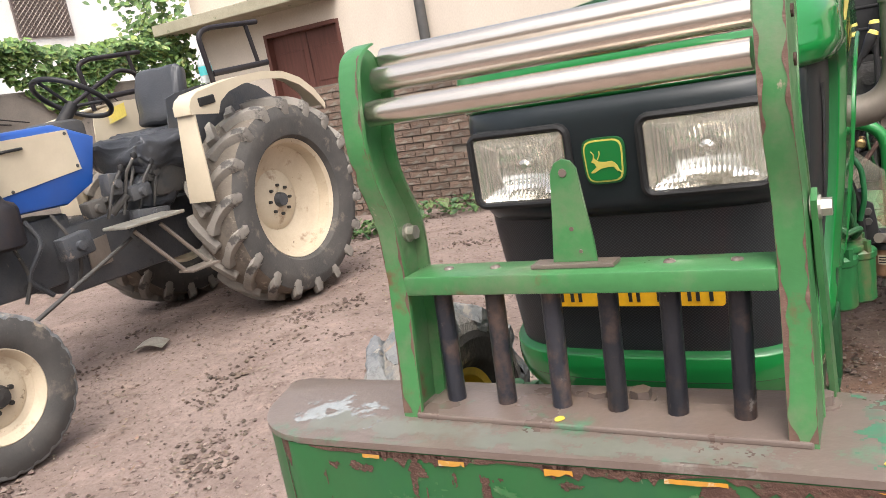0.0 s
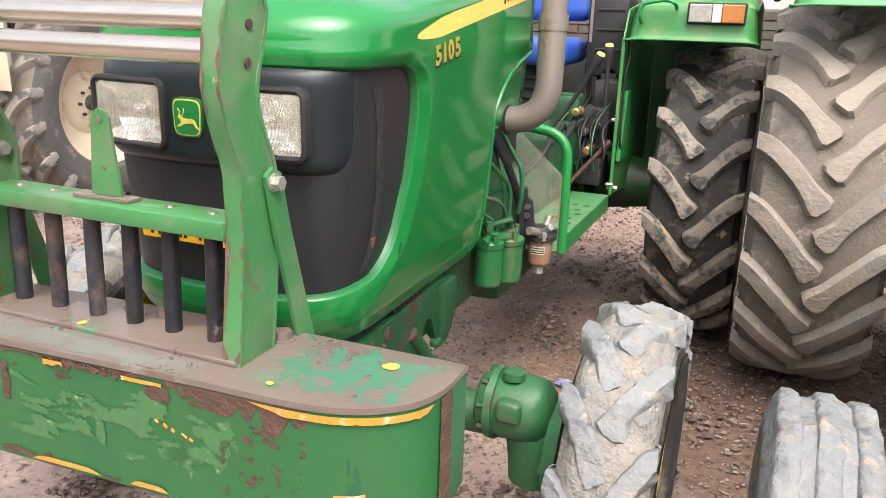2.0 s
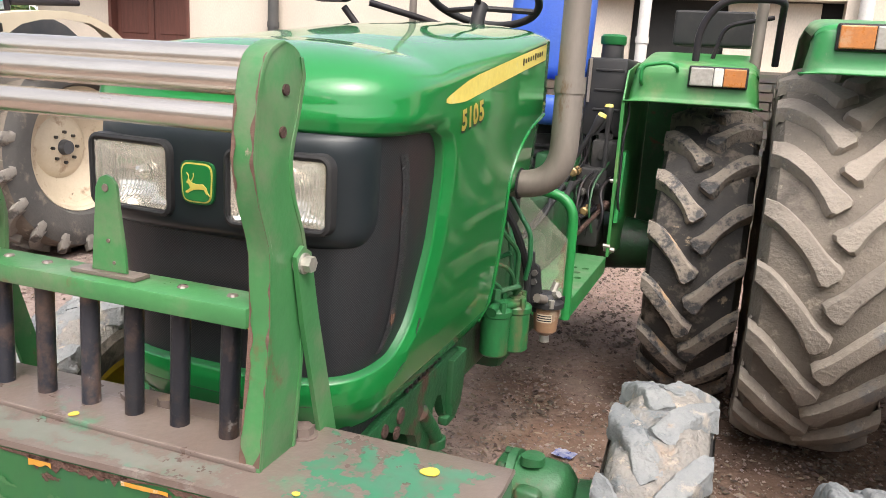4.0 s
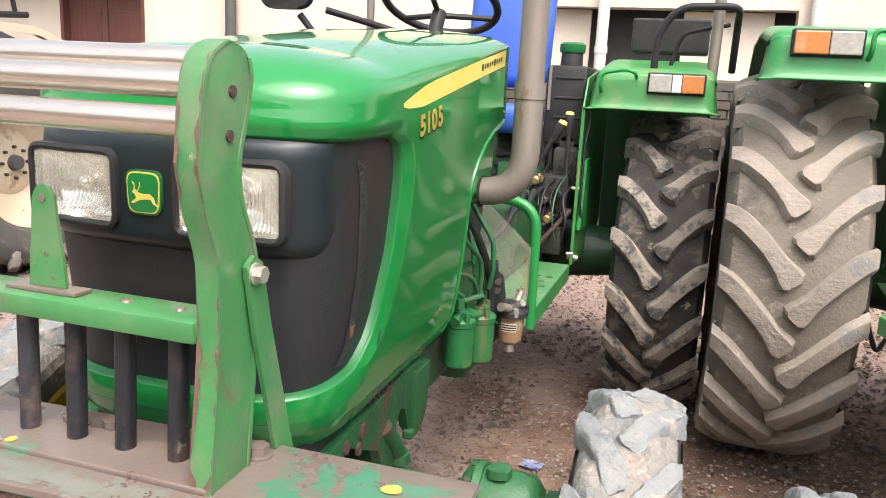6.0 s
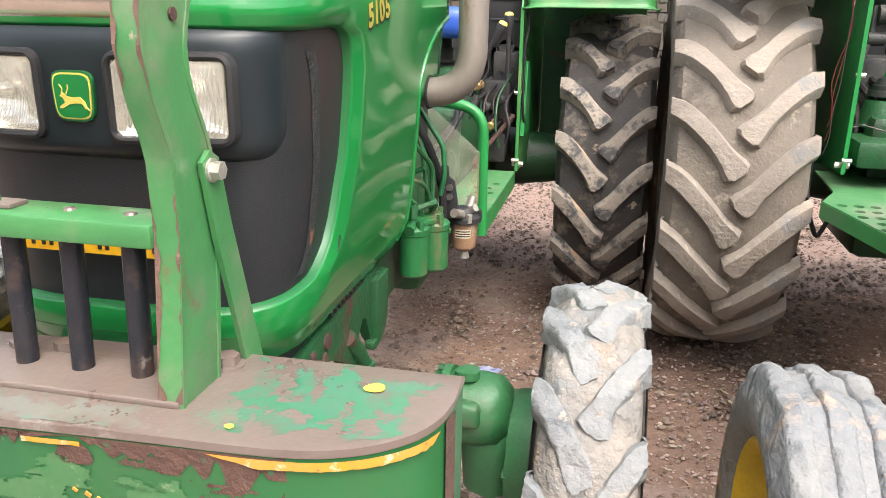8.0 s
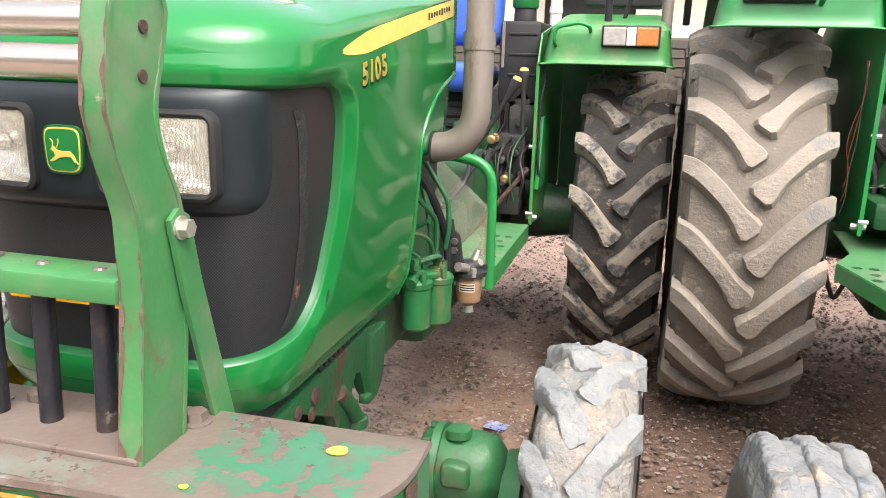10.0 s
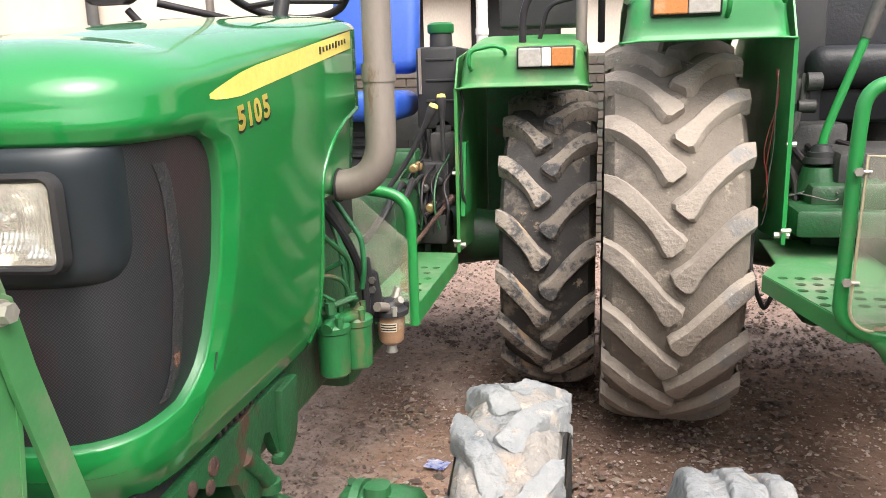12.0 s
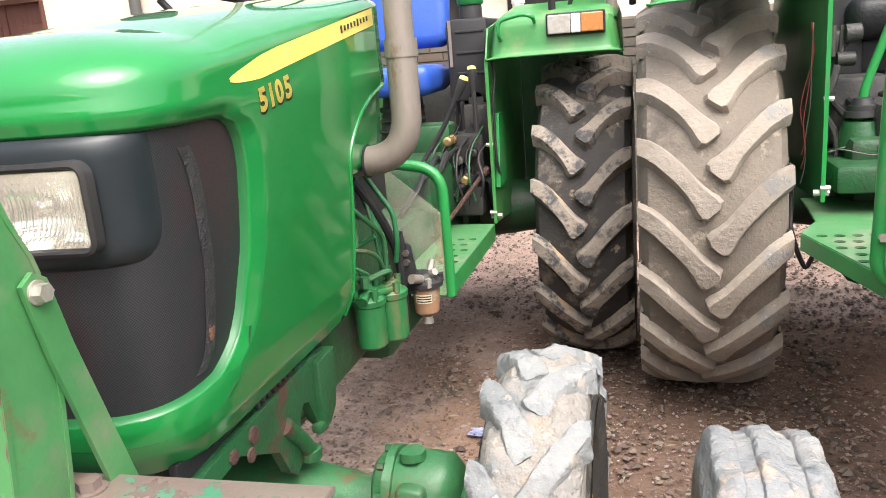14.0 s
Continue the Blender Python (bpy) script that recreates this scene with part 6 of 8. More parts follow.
prism(bm, [(0.392, 0.72), (0.392, 1.56), (0.60, 1.56), (0.60, 1.10), (0.55, 0.72)], 3.62, 3.64, "y", 0.003)
part("mudguard_brace", bm, green_cast, fl)
# wire, rib and bolts on the mudguard's inner plate
bm = bmesh.new()
prism(bm, [(2.72, 0.90), (2.78, 1.22), (2.86, 1.22), (2.92, 0.90)], 0.392, 0.412, "x", 0.003)
part("stiffener", bm, green_sheet, fl)
bm = bmesh.new()
tube(bm, curve([(0.40, 2.73, 1.46), (0.415, 2.74, 1.38), (0.40, 2.72, 1.30), (0.402, 2.71, 1.02), (0.41, 2.74, 0.95)], 0.05), 0.006, 8)
part("wire", bm, black_rod, fl, smooth=40)
bm = bmesh.new()
box(bm, (0.05, 2.55, 0.92), (0.34, 0.55, 0.30), 0.04)
box(bm, (0.10, 2.80, 1.12), (0.20, 0.16, 0.14), 0.02)
part("gear_housing", bm, green_shaded, A, "green gear housing, its paint darkened for shade", smooth=30)
for k in range(7):
    bm = bmesh.new()
    y = 2.05 + 0.12 * k
    tube(bm, curve([(0.10 + 0.02 * k, y, 0.86 + 0.05 * (k % 3)), (0.22, y + 0.10, 1.02 + 0.04 * (k % 2)), (0.18 + 0.02 * (k % 4), y + 0.3, 1.10), (0.20, y + 0.38, 0.95)], 0.08), 0.009 + 0.003 * (k % 3), 8)
    part("hose", bm, black_plastic, A, smooth=40)
# frame above the mudguard, canopy posts and mirror
bm = bmesh.new()
tube(bm, curve([(0.66, 2.82, 1.62), (0.66, 2.82, 1.78), (0.74, 2.82, 1.90), (0.99, 2.82, 1.905), (0.99, 2.95, 1.86), (0.99, 3.05, 1.64)], 0.07), 0.016, 12)
tube(bm, curve([(0.72, 2.95, 1.64), (0.76, 2.95, 1.80), (0.96, 2.95, 1.84)], 0.05), 0.010, 10)
part("guard_rail", bm, black_rod, A, "black tubular guard rail", smooth=40)
bm = bmesh.new()
tube(bm, [(0.905, 2.90, 1.62), (0.915, 2.90, 2.6)], 0.024, 12)
part("canopy_post", bm, pipe_metal, A, smooth=40)
bm = bmesh.new()
tube(bm, [(-0.30, 1.9, 1.2), (-0.30, 1.9, 2.6)], 0.014, 12)
part("canopy_post", bm, pipe_metal, A, smooth=40)
bm = bmesh.new()
box(bm, (0.70, 3.28, 1.80), (0.36, 0.22, 0.16), 0.01)
part("tool_box", bm, black_plastic, A)
bm = bmesh.new()
tube(bm, curve([(-0.36, 1.78, 1.55), (-0.40, 1.72, 1.64), (-0.48, 1.70, 1.74)], 0.05), 0.012, 10)
tube(bm, curve([(-0.05, 1.95, 1.66), (-0.25, 1.85, 1.72), (-0.40, 1.74, 1.76)], 0.05), 0.012, 10)
mi = part("mirror_arm", bm, black_rod, A, smooth=40)
bm = bmesh.new()
prism(bm, rounded(-0.52, 1.83, 0.20, 0.15, 0.05), 1.66, 1.70, "y", 0.01)
part("mirror", bm, black_plastic, mi, smooth=40)

# ---- second green tractor, beside the first ----
B = thing("tractor", (2.05, 1.6, 0), "green utility tractor with pale dusty rear tyre and yellow rims", "tractor", group="parked tractors")
BC = 2.05
lugged_wheel(B, "rear_wheel", (1.264, 2.895, 0.815), 0.825, 0.515, 20, 0.036, rubber_dust, lug_pale, rim_yellow, 0.38, -1, fat=1.12, lead=0.31, label="dusty brown rear tyre with pale chevron bars", phase=-0.10)
lugged_wheel(B, "rear_wheel", (2.836, 2.895, 0.815), 0.825, 0.515, 20, 0.036, rubber_dust, lug_pale, rim_yellow, 0.38, 1, fat=1.12, lead=0.31, label="dusty brown rear tyre with pale chevron bars", phase=0.05)
ribbed_wheel(B, "front_wheel", (1.235, 0.62, 0.400), 0.408, 0.225, 3, mud_rib, rim_yellow, 0.245, -1, mud=0.015, label="ribbed front tyre coated in pale clay", notch=0.012, groove=0.009)
ribbed_wheel(B, "front_wheel", (2.755, 0.62, 0.400), 0.408, 0.225, 3, mud_rib, rim_yellow, 0.245, 1, mud=0.015, label="ribbed front tyre coated in pale clay", notch=0.012, groove=0.009)
bm = bmesh.new()
tube(bm, [(1.33, 0.62, 0.40), (1.7, 0.62, 0.46), (2.4, 0.62, 0.46), (2.66, 0.62, 0.40)], 0.045, 14)
part("front_axle", bm, green_cast, B, smooth=40)
bm = bmesh.new()
box(bm, (BC + 0.06, 1.25, 0.78), (0.26, 0.9, 0.40), 0.03)
part("engine", bm, engine_dark, B, "dark engine block", smooth=30)
bm = bmesh.new()
box(bm, (BC + 0.05, 2.15, 0.74), (0.30, 1.3, 0.36), 0.04)
box(bm, (BC, 2.8, 0.80), (0.55, 0.6, 0.6), 0.05)
lathe(bm, [(-0.66, 0.11), (-0.3, 0.16), (0.3, 0.16), (0.66, 0.11)], (BC, 2.895, 0.815), "x", 24)
box(bm, (1.86, 2.55, 1.02), (0.24, 0.35, 0.14), 0.03)
lathe(bm, [(-0.05, 0.085), (0.0, 0.075), (0.05, 0.062), (0.055, 0.0)], (1.80, 2.50, 1.09), "z", 18)
box(bm, (1.84, 2.46, 0.965), (0.34, 0.42, 0.10), 0.02)
box(bm, (1.92, 2.34, 1.06), (0.12, 0.14, 0.10), 0.02)
part("transmission", bm, green_shaded, B, "green transmission housing", smooth=30)
ft, fy, zl, zt = fender(B, 1.625, 1.045, 2.895, 0.752, 0.5, 1.605, green_sheet, -1, z_flange=0.90, fy=2.205)
marker_lamp(ft, 1.158, 1.375, 2.215, 1.690, 1.768, False)
bm = bmesh.new()
tube(bm, curve([(1.40, 2.22, 1.68), (1.40, 2.175, 1.70), (1.40, 2.175, 1.775), (1.56, 2.175, 1.76), (1.58, 2.22, 1.72)], 0.03), 0.009, 10)
part("handle", bm, green_sheet, ft, smooth=40)
# channel section at the mudguard's inner edge and loose wires
wire_red = material("red_wire", (0.16, 0.015, 0.015), (0.12, 0.012, 0.012), 9.0, 0.5)
for k, mt in enumerate((wire_red, wire_red, grey_metal)):
    bm = bmesh.new()
    tube(bm, curve([(1.575 + 0.004 * k, 2.26, 1.50), (1.592 - 0.006 * k, 2.26, 1.40), (1.560 + 0.012 * k, 2.27, 1.28 - 0.03 * k), (1.548 + 0.01 * k, 2.26, 1.20 - 0.04 * k), (1.572, 2.26, 1.12 - 0.05 * k), (1.560, 2.27, 1.06 - 0.05 * k)], 0.05), 0.0016, 6)
    part("wire", bm, mt, ft)
plat = [(1.527, 2.035), (1.650, 1.535), (1.95, 1.535), (1.95, 2.60), (1.62, 2.60), (1.60, 2.20)]
bm = bmesh.new()
holed_plate(bm, plat, [(1.592 + 0.052 * i + 0.024 * (j % 2) + 0.013 * (3 - j), 1.69 + 0.075 * j) for i in range(4) for j in range(5)], 0.0175, 0.834)
platform = part("platform", bm, green_dusty, B, "green perforated foot platform")
th = platform.modifiers.new("thick", "SOLIDIFY")
th.thickness, th.offset = 0.006, 0
for (x0, y0), (x1, y1), low in ((plat[0], plat[1], 0.055), (plat[1], plat[2], 0.055), (plat[5], plat[0], 0.035)):
    bm = bmesh.new()
    d = Vector((x1 - x0, y1 - y0))
    box(bm, ((x0 + x1) / 2, (y0 + y1) / 2, 0.834 - low / 2), (d.length, 0.006, low), 0.0015, (0, 0, math.degrees(math.atan2(d.y, d.x))))
    part("folded_lip", bm, green_sheet, platform)
bm = bmesh.new()
tube(bm, curve([(1.95, 1.54, 0.790), (1.69, 1.53, 0.796), (1.620, 1.53, 0.850), (1.626, 1.53, 1.05), (1.630, 1.53, 1.30), (1.640, 1.53, 1.462), (1.778, 1.53, 1.470), (1.780, 1.53, 1.35), (1.780, 1.55, 0.85)], 0.085, 8), 0.0185, 14)
part("hand_hoop", bm, green_sheet, B, smooth=40)
bm = bmesh.new()
tube(bm, [(1.70, 1.54, 0.805), (1.745, 1.53, 0.772), (1.915, 1.53, 0.500), (2.00, 1.53, 0.36)], [0.020, 0.026, 0.026, 0.026], 10)
part("strut", bm, green_sheet, B, "green steel strut below the platform", smooth=40)
bm = bmesh.new()
pane_line = [(1.650, 1.285)] + [(1.93, 1.272), (1.93, 0.822), (1.70, 0.822)] + [(1.70 - 0.062 * math.sin(a), 0.884 - 0.062 * math.cos(a)) for a in [math.pi / 2 * k / 6 for k in range(1, 7)]]
prism(bm, pane_line, 1.500, 1.505, "y", 0.001)
p = part("guard_panel", bm, panel_glass, B, "dusty clear plastic guard panel")
p.visible_shadow = False
bm = bmesh.new()
tube(bm, [(x, 1.5025, z) for x, z in pane_line[3:] + pane_line[:2]], 0.0045, 8)
part("panel_edge", bm, material("yellowed_plastic_edge", (0.42, 0.37, 0.24), (0.34, 0.29, 0.18), 20.0, 0.4), p, "yellowed plastic edging", smooth=40)
bm = bmesh.new()
grid(bm, lambda u, v: Vector((1.70 + 0.11 * u, 1.497, 0.826 + (0.010 + 0.014 * abs(noise.noise(Vector((u * 6, 3, 1))))) * v)), 24, 2)
part("dirt_line", bm, material("trapped_dirt", (0.30, 0.20, 0.12), (0.42, 0.34, 0.24), 60.0, 0.9), p, "brown dirt caught along the lower edge")
for x, z in ((1.630, 1.245), (1.624, 0.955)):
    bm = bmesh.new()
    tube(bm, [(x, 1.515, z), (x, 1.494, z)], 0.008, 8)
    tube(bm, [(x, 1.500, z), (x, 1.492, z)], 0.012, 6)
    tube(bm, [(x, 1.498, z), (x + 0.030, 1.498, z)], 0.005, 6)
    part("bolt", bm, steel, p)
bm = bmesh.new()
lathe(bm, [(-0.135, 0.0), (-0.135, 0.014), (-0.11, 0.018), (-0.10, 0.032), (-0.02, 0.046), (0.0, 0.046)], (1.792, 1.40, 1.045), "z", 24)
f2 = part("fuel_bowl", bm, amber_bowl, B, "amber fuel separator bowl", smooth=35)
bm = bmesh.new()
lathe(bm, [(0.0, 0.060), (0.016, 0.060), (0.024, 0.05), (0.05, 0.03), (0.055, 0.0)], (1.792, 1.40, 1.045), "z", 20)
part("lid", bm, black_plastic, f2, smooth=35)
bm = bmesh.new()
for dx, dy in ((-0.045, -0.02), (0.03, -0.045), (0.0, 0.0)):
    tube(bm, [(1.792 + dx, 1.40 + dy, 1.055), (1.792 + dx, 1.40 + dy, 1.092)], 0.012, 8)
part("fitting", bm, steel, f2)
bm = bmesh.new()
tube(bm, curve([(1.775, 1.39, 1.095), (1.785, 1.38, 1.14), (1.85, 1.37, 1.20), (1.95, 1.38, 1.24)], 0.03), 0.016, 10)
part("fuel_hose", bm, black_plastic, f2, smooth=40)
for k in range(3):
    bm = bmesh.new()
    a = -2.4 + 0.9 * k
    tube(bm, [(1.792 + 0.058 * math.cos(a), 1.40 + 0.058 * math.sin(a), 1.035), (1.792 + 0.058 * math.cos(a), 1.40 + 0.058 * math.sin(a), 1.072)], 0.009, 6)
    part("lid_bolt", bm, steel, f2)
bm = bmesh.new()
tube(bm, curve([(1.800, 2.50, 1.10), (1.800, 2.50, 1.235), (1.822, 2.50, 1.31), (1.925, 2.50, 1.62)], 0.05), 0.016, 12)
lv = part("gear_lever", bm, green_sheet, B, "green bent gear lever", smooth=40)
bm = bmesh.new()
tube(bm, [(1.918, 2.50, 1.60), (1.965, 2.50, 1.76)], [0.020, 0.026], 12)
part("grip", bm, grey_metal, lv, "grey rubber grip", smooth=40)
bm = bmesh.new()
lathe(bm, [(-0.03, 0.062), (-0.01, 0.058), (-0.008, 0.050), (0.01, 0.048), (0.012, 0.040), (0.035, 0.030), (0.04, 0.018)], (1.800, 2.50, 1.185), "z", 20)
part("boot", bm, black_plastic, lv, "black rubber boot", smooth=35)
bm = bmesh.new()
box(bm, (2.10, 2.98, 1.50), (0.62, 0.50, 0.17), 0.07, segs=4)
box(bm, (2.12, 3.30, 1.78), (0.66, 0.14, 0.62), 0.06, (-8, 0, 0), segs=4)
box(bm, (2.10, 3.02, 1.36), (0.50, 0.40, 0.16), 0.02)
part("seat", bm, black_vinyl, B, "black vinyl seat", smooth=50)
bm = bmesh.new()
box(bm, (1.76, 3.05, 1.45), (0.22, 0.50, 0.90), 0.03)
part("console", bm, black_plastic, B, smooth=30)
bm = bmesh.new()
for k in range(4):
    tube(bm, [(1.645 + 0.03 * k, 2.56, 1.37), (1.650 + 0.03 * k, 2.58, 1.48)], 0.011, 8)
box(bm, (1.70, 2.60, 1.40), (0.13, 0.06, 0.13), 0.012)
lathe(bm, [(0, 0.035), (0.05, 0.035), (0.055, 0.026), (0.06, 0.0)], (1.745, 2.56, 1.45), "x", 14)
lathe(bm, [(0, 0.026), (0.06, 0.026), (0.065, 0.018), (0.068, 0.0)], (1.72, 2.56, 1.36), "x", 14)
tube(bm, curve([(1.72, 2.55, 1.34), (1.70, 2.54, 1.26), (1.66, 2.56, 1.18)], 0.04), 0.016, 8)
part("valve_block", bm, engine_dark, B, "oily dark hydraulic valve block", smooth=40)
for z, r in ((0.955, 0.075), (1.055, 0.085)):
    bm = bmesh.new()
    tube(bm, [(1.745 + r * math.cos(a), 2.36 + r * math.sin(a), z + 0.012 * math.sin(2 * a)) for a in [2 * math.pi * k / 30 for k in range(29)]], 0.003, 6)
    part("cable_loop", bm, grey_metal, B)
bm = bmesh.new()
tube(bm, curve([(1.56, 2.42, 0.93), (1.535, 2.30, 0.80), (1.562, 2.30, 0.70), (1.592, 2.30, 0.632), (1.66, 2.34, 0.76)], 0.025), 0.009, 8)
part("hose", bm, black_plastic, B, smooth=40)

# unseen dark housing added so the space behind the hoop stays dark
bm = bmesh.new()
box(bm, (BC + 0.06, 3.45, 1.15), (0.92, 0.30, 0.95), 0.04)
part("lift_housing", bm, engine_dark, B, "lift housing, added dark behind the seat", smooth=30)
for k in range(5):
    bm = bmesh.new()
    x = 1.70 + 0.055 * k
    tube(bm, curve([(x, 2.45, 0.90), (x + 0.03, 2.50, 1.08 + 0.03 * k), (x - 0.04, 2.68, 1.22), (x, 2.9, 1.30)], 0.08), 0.014, 8)
    part("hydraulic_hose", bm, black_rod, B, smooth=40)
# dark boxes added to fill the same space
bm = bmesh.new()
box(bm, (1.80, 2.74, 1.16), (0.26, 0.20, 0.26), 0.02)
box(bm, (2.0, 2.6, 1.06), (0.34, 0.40, 0.30), 0.04)
part("control_box", bm, engine_dark, B, "dark box added beside the seat", smooth=30)

# its hood, grille and lamps
bm = bmesh.new()
def hood_b(u, v):
    y = 0.34 + 0.94 * u
    a = math.pi * v
    w = 0.30 * (1 - 0.35 * max(0, 0.2 - u) / 0.2)
    c, s = math.cos(a), math.sin(a)
    top = lerp(((0, 1.42), (0.12, 1.52), (1, 1.62)), u)
    return Vector((BC + 0.06 - w * math.copysign(abs(c) ** 0.35, c), y, 0.92 + (top - 0.92) * s ** 0.4))
grid(bm, hood_b, 20, 40)
nose_b = part("hood", bm, green_hood, B, "green steel hood", smooth=50)
nose_b.modifiers.new("thick", "SOLIDIFY").thickness = 0.005
bm = bmesh.new()
prism(bm, rounded(BC + 0.06, 1.16, 0.38, 0.44, 0.06), 0.332, 0.350, "y", 0.004)
part("grille", bm, grille_mesh, nose_b, "dark mesh grille")
for s in (1, -1):
    bm = bmesh.new()
    prism(bm, rounded(BC + 0.06 + s * 0.10, 1.30, 0.15, 0.10, 0.02), 0.318, 0.334, "y", 0.004)
    part("headlamp", bm, clear_lens, nose_b)
bm = bmesh.new()
box(bm, (BC + 0.06, 0.85, 0.70), (0.30, 0.95, 0.30), 0.03)
part("front_support", bm, green_cast, B, smooth=30)

# ---- blue and cream tractor ----
lug_grey = material("grey_lug_rubber", (0.215, 0.195, 0.172), (0.27, 0.245, 0.215), 8.0, 0.9, bump=0.5, spots=(((0.08, 0.075, 0.07), 10.0, 0.56, 0.1),), vary=0.15)
tyre_side = material("dusty_tyre_side", (0.062, 0.060, 0.058), (0.098, 0.091, 0.084), 6.0, 0.9, bump=0.3, spots=(((0.17, 0.145, 0.12), 8.0, 0.56, 0.12),))
# black casting lifted to blue-grey to paint in haze, with dust spots
engine_hazy = material("hazy_dusty_casting", (0.060, 0.066, 0.078), (0.095, 0.094, 0.096), 7.0, 0.55, 0.1, 0.3, spots=((DUST, 6.0, 0.64, 0.1), ((0.03, 0.032, 0.036), 9.0, 0.58, 0.1)), spec=0.35)
C = thing("tractor", (-4.2, 2.2, 0.05), "old blue and cream tractor with cream rims", "tractor", group="parked tractors")
CC = -4.2
ribbed_wheel(C, "front_wheel", (-3.40, 0.921, 0.400), 0.405, 0.205, 3, tyre_side, rim_cream, 0.225, 1, mud=0.004, label="grey front tyre with pale dusty tread", notch=0.010, tread=mud_rib)
ribbed_wheel(C, "front_wheel", (-5.00, 0.921, 0.400), 0.405, 0.205, 3, tyre_side, rim_cream, 0.225, -1, mud=0.004, label="grey front tyre with pale dusty tread", notch=0.010, tread=mud_rib)
lugged_wheel(C, "rear_wheel", (-3.575, 3.387, 0.845), 0.752, 0.44, 18, 0.044, rubber_dust, lug_grey, rim_cream, 0.43, 1, lead=0.30, label="dusty grey rear tyre with cream rim", phase=0.1, dish=0.09, wall=tyre_side, hub_mat=engine_hazy)
lugged_wheel(C, "rear_wheel", (-4.825, 3.387, 0.845), 0.752, 0.44, 18, 0.044, rubber_dust, lug_grey, rim_cream, 0.43, -1, lead=0.30, label="dusty grey rear tyre with cream rim", phase=0.3, dish=0.09, wall=tyre_side, hub_mat=engine_hazy)
bm = bmesh.new()
prism(bm, [(0.55, 1.20), (0.55, 1.575), (1.0, 1.625), (1.98, 1.640), (2.24, 1.535), (2.15, 1.25), (1.95, 1.155), (1.62, 1.165), (1.45, 1.23)], CC - 0.28, CC + 0.28, "x", 0.03)
bon = part("hood", bm, blue_paint, C, "blue hood", smooth=35)
for s in (1, -1):
    bm = bmesh.new()
    x = CC + s * 0.284
    prism(bm, [(0.56, 1.265), (0.56, 1.525), (1.0, 1.578), (2.05, 1.597), (2.085, 1.350), (1.5, 1.275)], x - 0.004, x + 0.004, "x", 0.002)
    pan = part("side_panel", bm, cream, bon, "cream side panel")
    bm = bmesh.new()
    prism(bm, [(0.60, 1.318), (0.60, 1.432), (1.370, 1.446), (1.370, 1.330)], x + s * 0.002, x + s * 0.006, "x")
    part("name_band", bm, blue_paint, pan)
    bm = bmesh.new()
    prism(bm, [(0.90, 1.462), (0.90, 1.522), (1.09, 1.526), (1.09, 1.464)], x + s * 0.002, x + s * 0.006, "x")
    part("orange_mark", bm, paint_yellow, pan)
    for y, wide in ((0.70, 0.06), (0.79, 0.05), (0.86, 0.03)):
        bm = bmesh.new()
        box(bm, (x + s * 0.007, y, 1.385), (0.003, wide, 0.070))
        part("bar", bm, white_paint, pan)
    for y, z in ((2.03, 1.575), (2.06, 1.375), (1.62, 1.30), (1.50, 1.572)):
        bm = bmesh.new()
        lathe(bm, [(0, 0.011), (s * 0.004, 0.009), (s * 0.006, 0.0)], (x + s * 0.004, y, z), "x", 10)
        part("screw", bm, grey_metal, pan)
    bm = bmesh.new()
    tube(bm, curve([(x, 1.60, 1.525), (x + s * 0.024, 1.62, 1.527), (x + s * 0.024, 1.72, 1.530), (x, 1.74, 1.530)], 0.01), 0.009, 8)
    part("latch", bm, ink, pan, smooth=40)
m = Matrix(((0, 0, 1, CC + 0.2915), (1, 0, 0, 1.120), (0, 1, 0, 1.346), (0, 0, 0, 1)))
lettering("model_number", "735 FE", 0.120, m, white_paint, bon, "white model number 735 FE", 0.0015, 0.003)
bm = bmesh.new()
prism(bm, [(0.45, 0.72), (0.45, 1.32), (0.80, 1.34), (0.98, 1.26), (0.95, 0.72)], CC - 0.285, CC + 0.285, "x", 0.02)
part("nose", bm, blue_paint, C, "blue grille nose")
bm = bmesh.new()
box(bm, (CC, 1.30, 0.90), (0.40, 1.35, 0.42), 0.03)
part("engine", bm, engine_hazy, C, "greasy dark engine", smooth=30)
for k in range(3):
    bm = bmesh.new()
    box(bm, (CC + 0.22, 0.95 + 0.22 * k, 1.02), (0.06, 0.14, 0.16), 0.01)
    part("engine_cover", bm, engine_hazy, C, smooth=30)
bm = bmesh.new()
lathe(bm, [(-0.12, 0.05), (0.12, 0.05)], (CC + 0.26, 1.15, 0.86), "y", 14)
part("starter_motor", bm, engine_hazy, C, smooth=30)
bm = bmesh.new()
box(bm, (CC, 2.45, 0.82), (0.42, 1.2, 0.42), 0.04)
lathe(bm, [(-0.50, 0.12), (-0.3, 0.18), (0.3, 0.18), (0.50, 0.12)], (CC, 3.387, 0.845), "x", 20)
box(bm, (CC, 3.3, 0.85), (0.45, 0.7, 0.5), 0.05)
part("transmission", bm, engine_hazy, C, smooth=30)
bm = bmesh.new()
tube(bm, [(-3.5, 0.921, 0.42), (-3.8, 0.92, 0.52), (-4.6, 0.92, 0.52), (-4.9, 0.921, 0.42)], 0.05, 14)

part("front_axle", bm, engine_hazy, C, smooth=40)
bm = bmesh.new()
tube(bm, [(-3.56, 0.98, 0.50), (-3.72, 2.15, 0.88)], 0.013, 12)
part("drag_link", bm, grey_metal, C, "bare steel steering rod", smooth=40)
bm = bmesh.new()
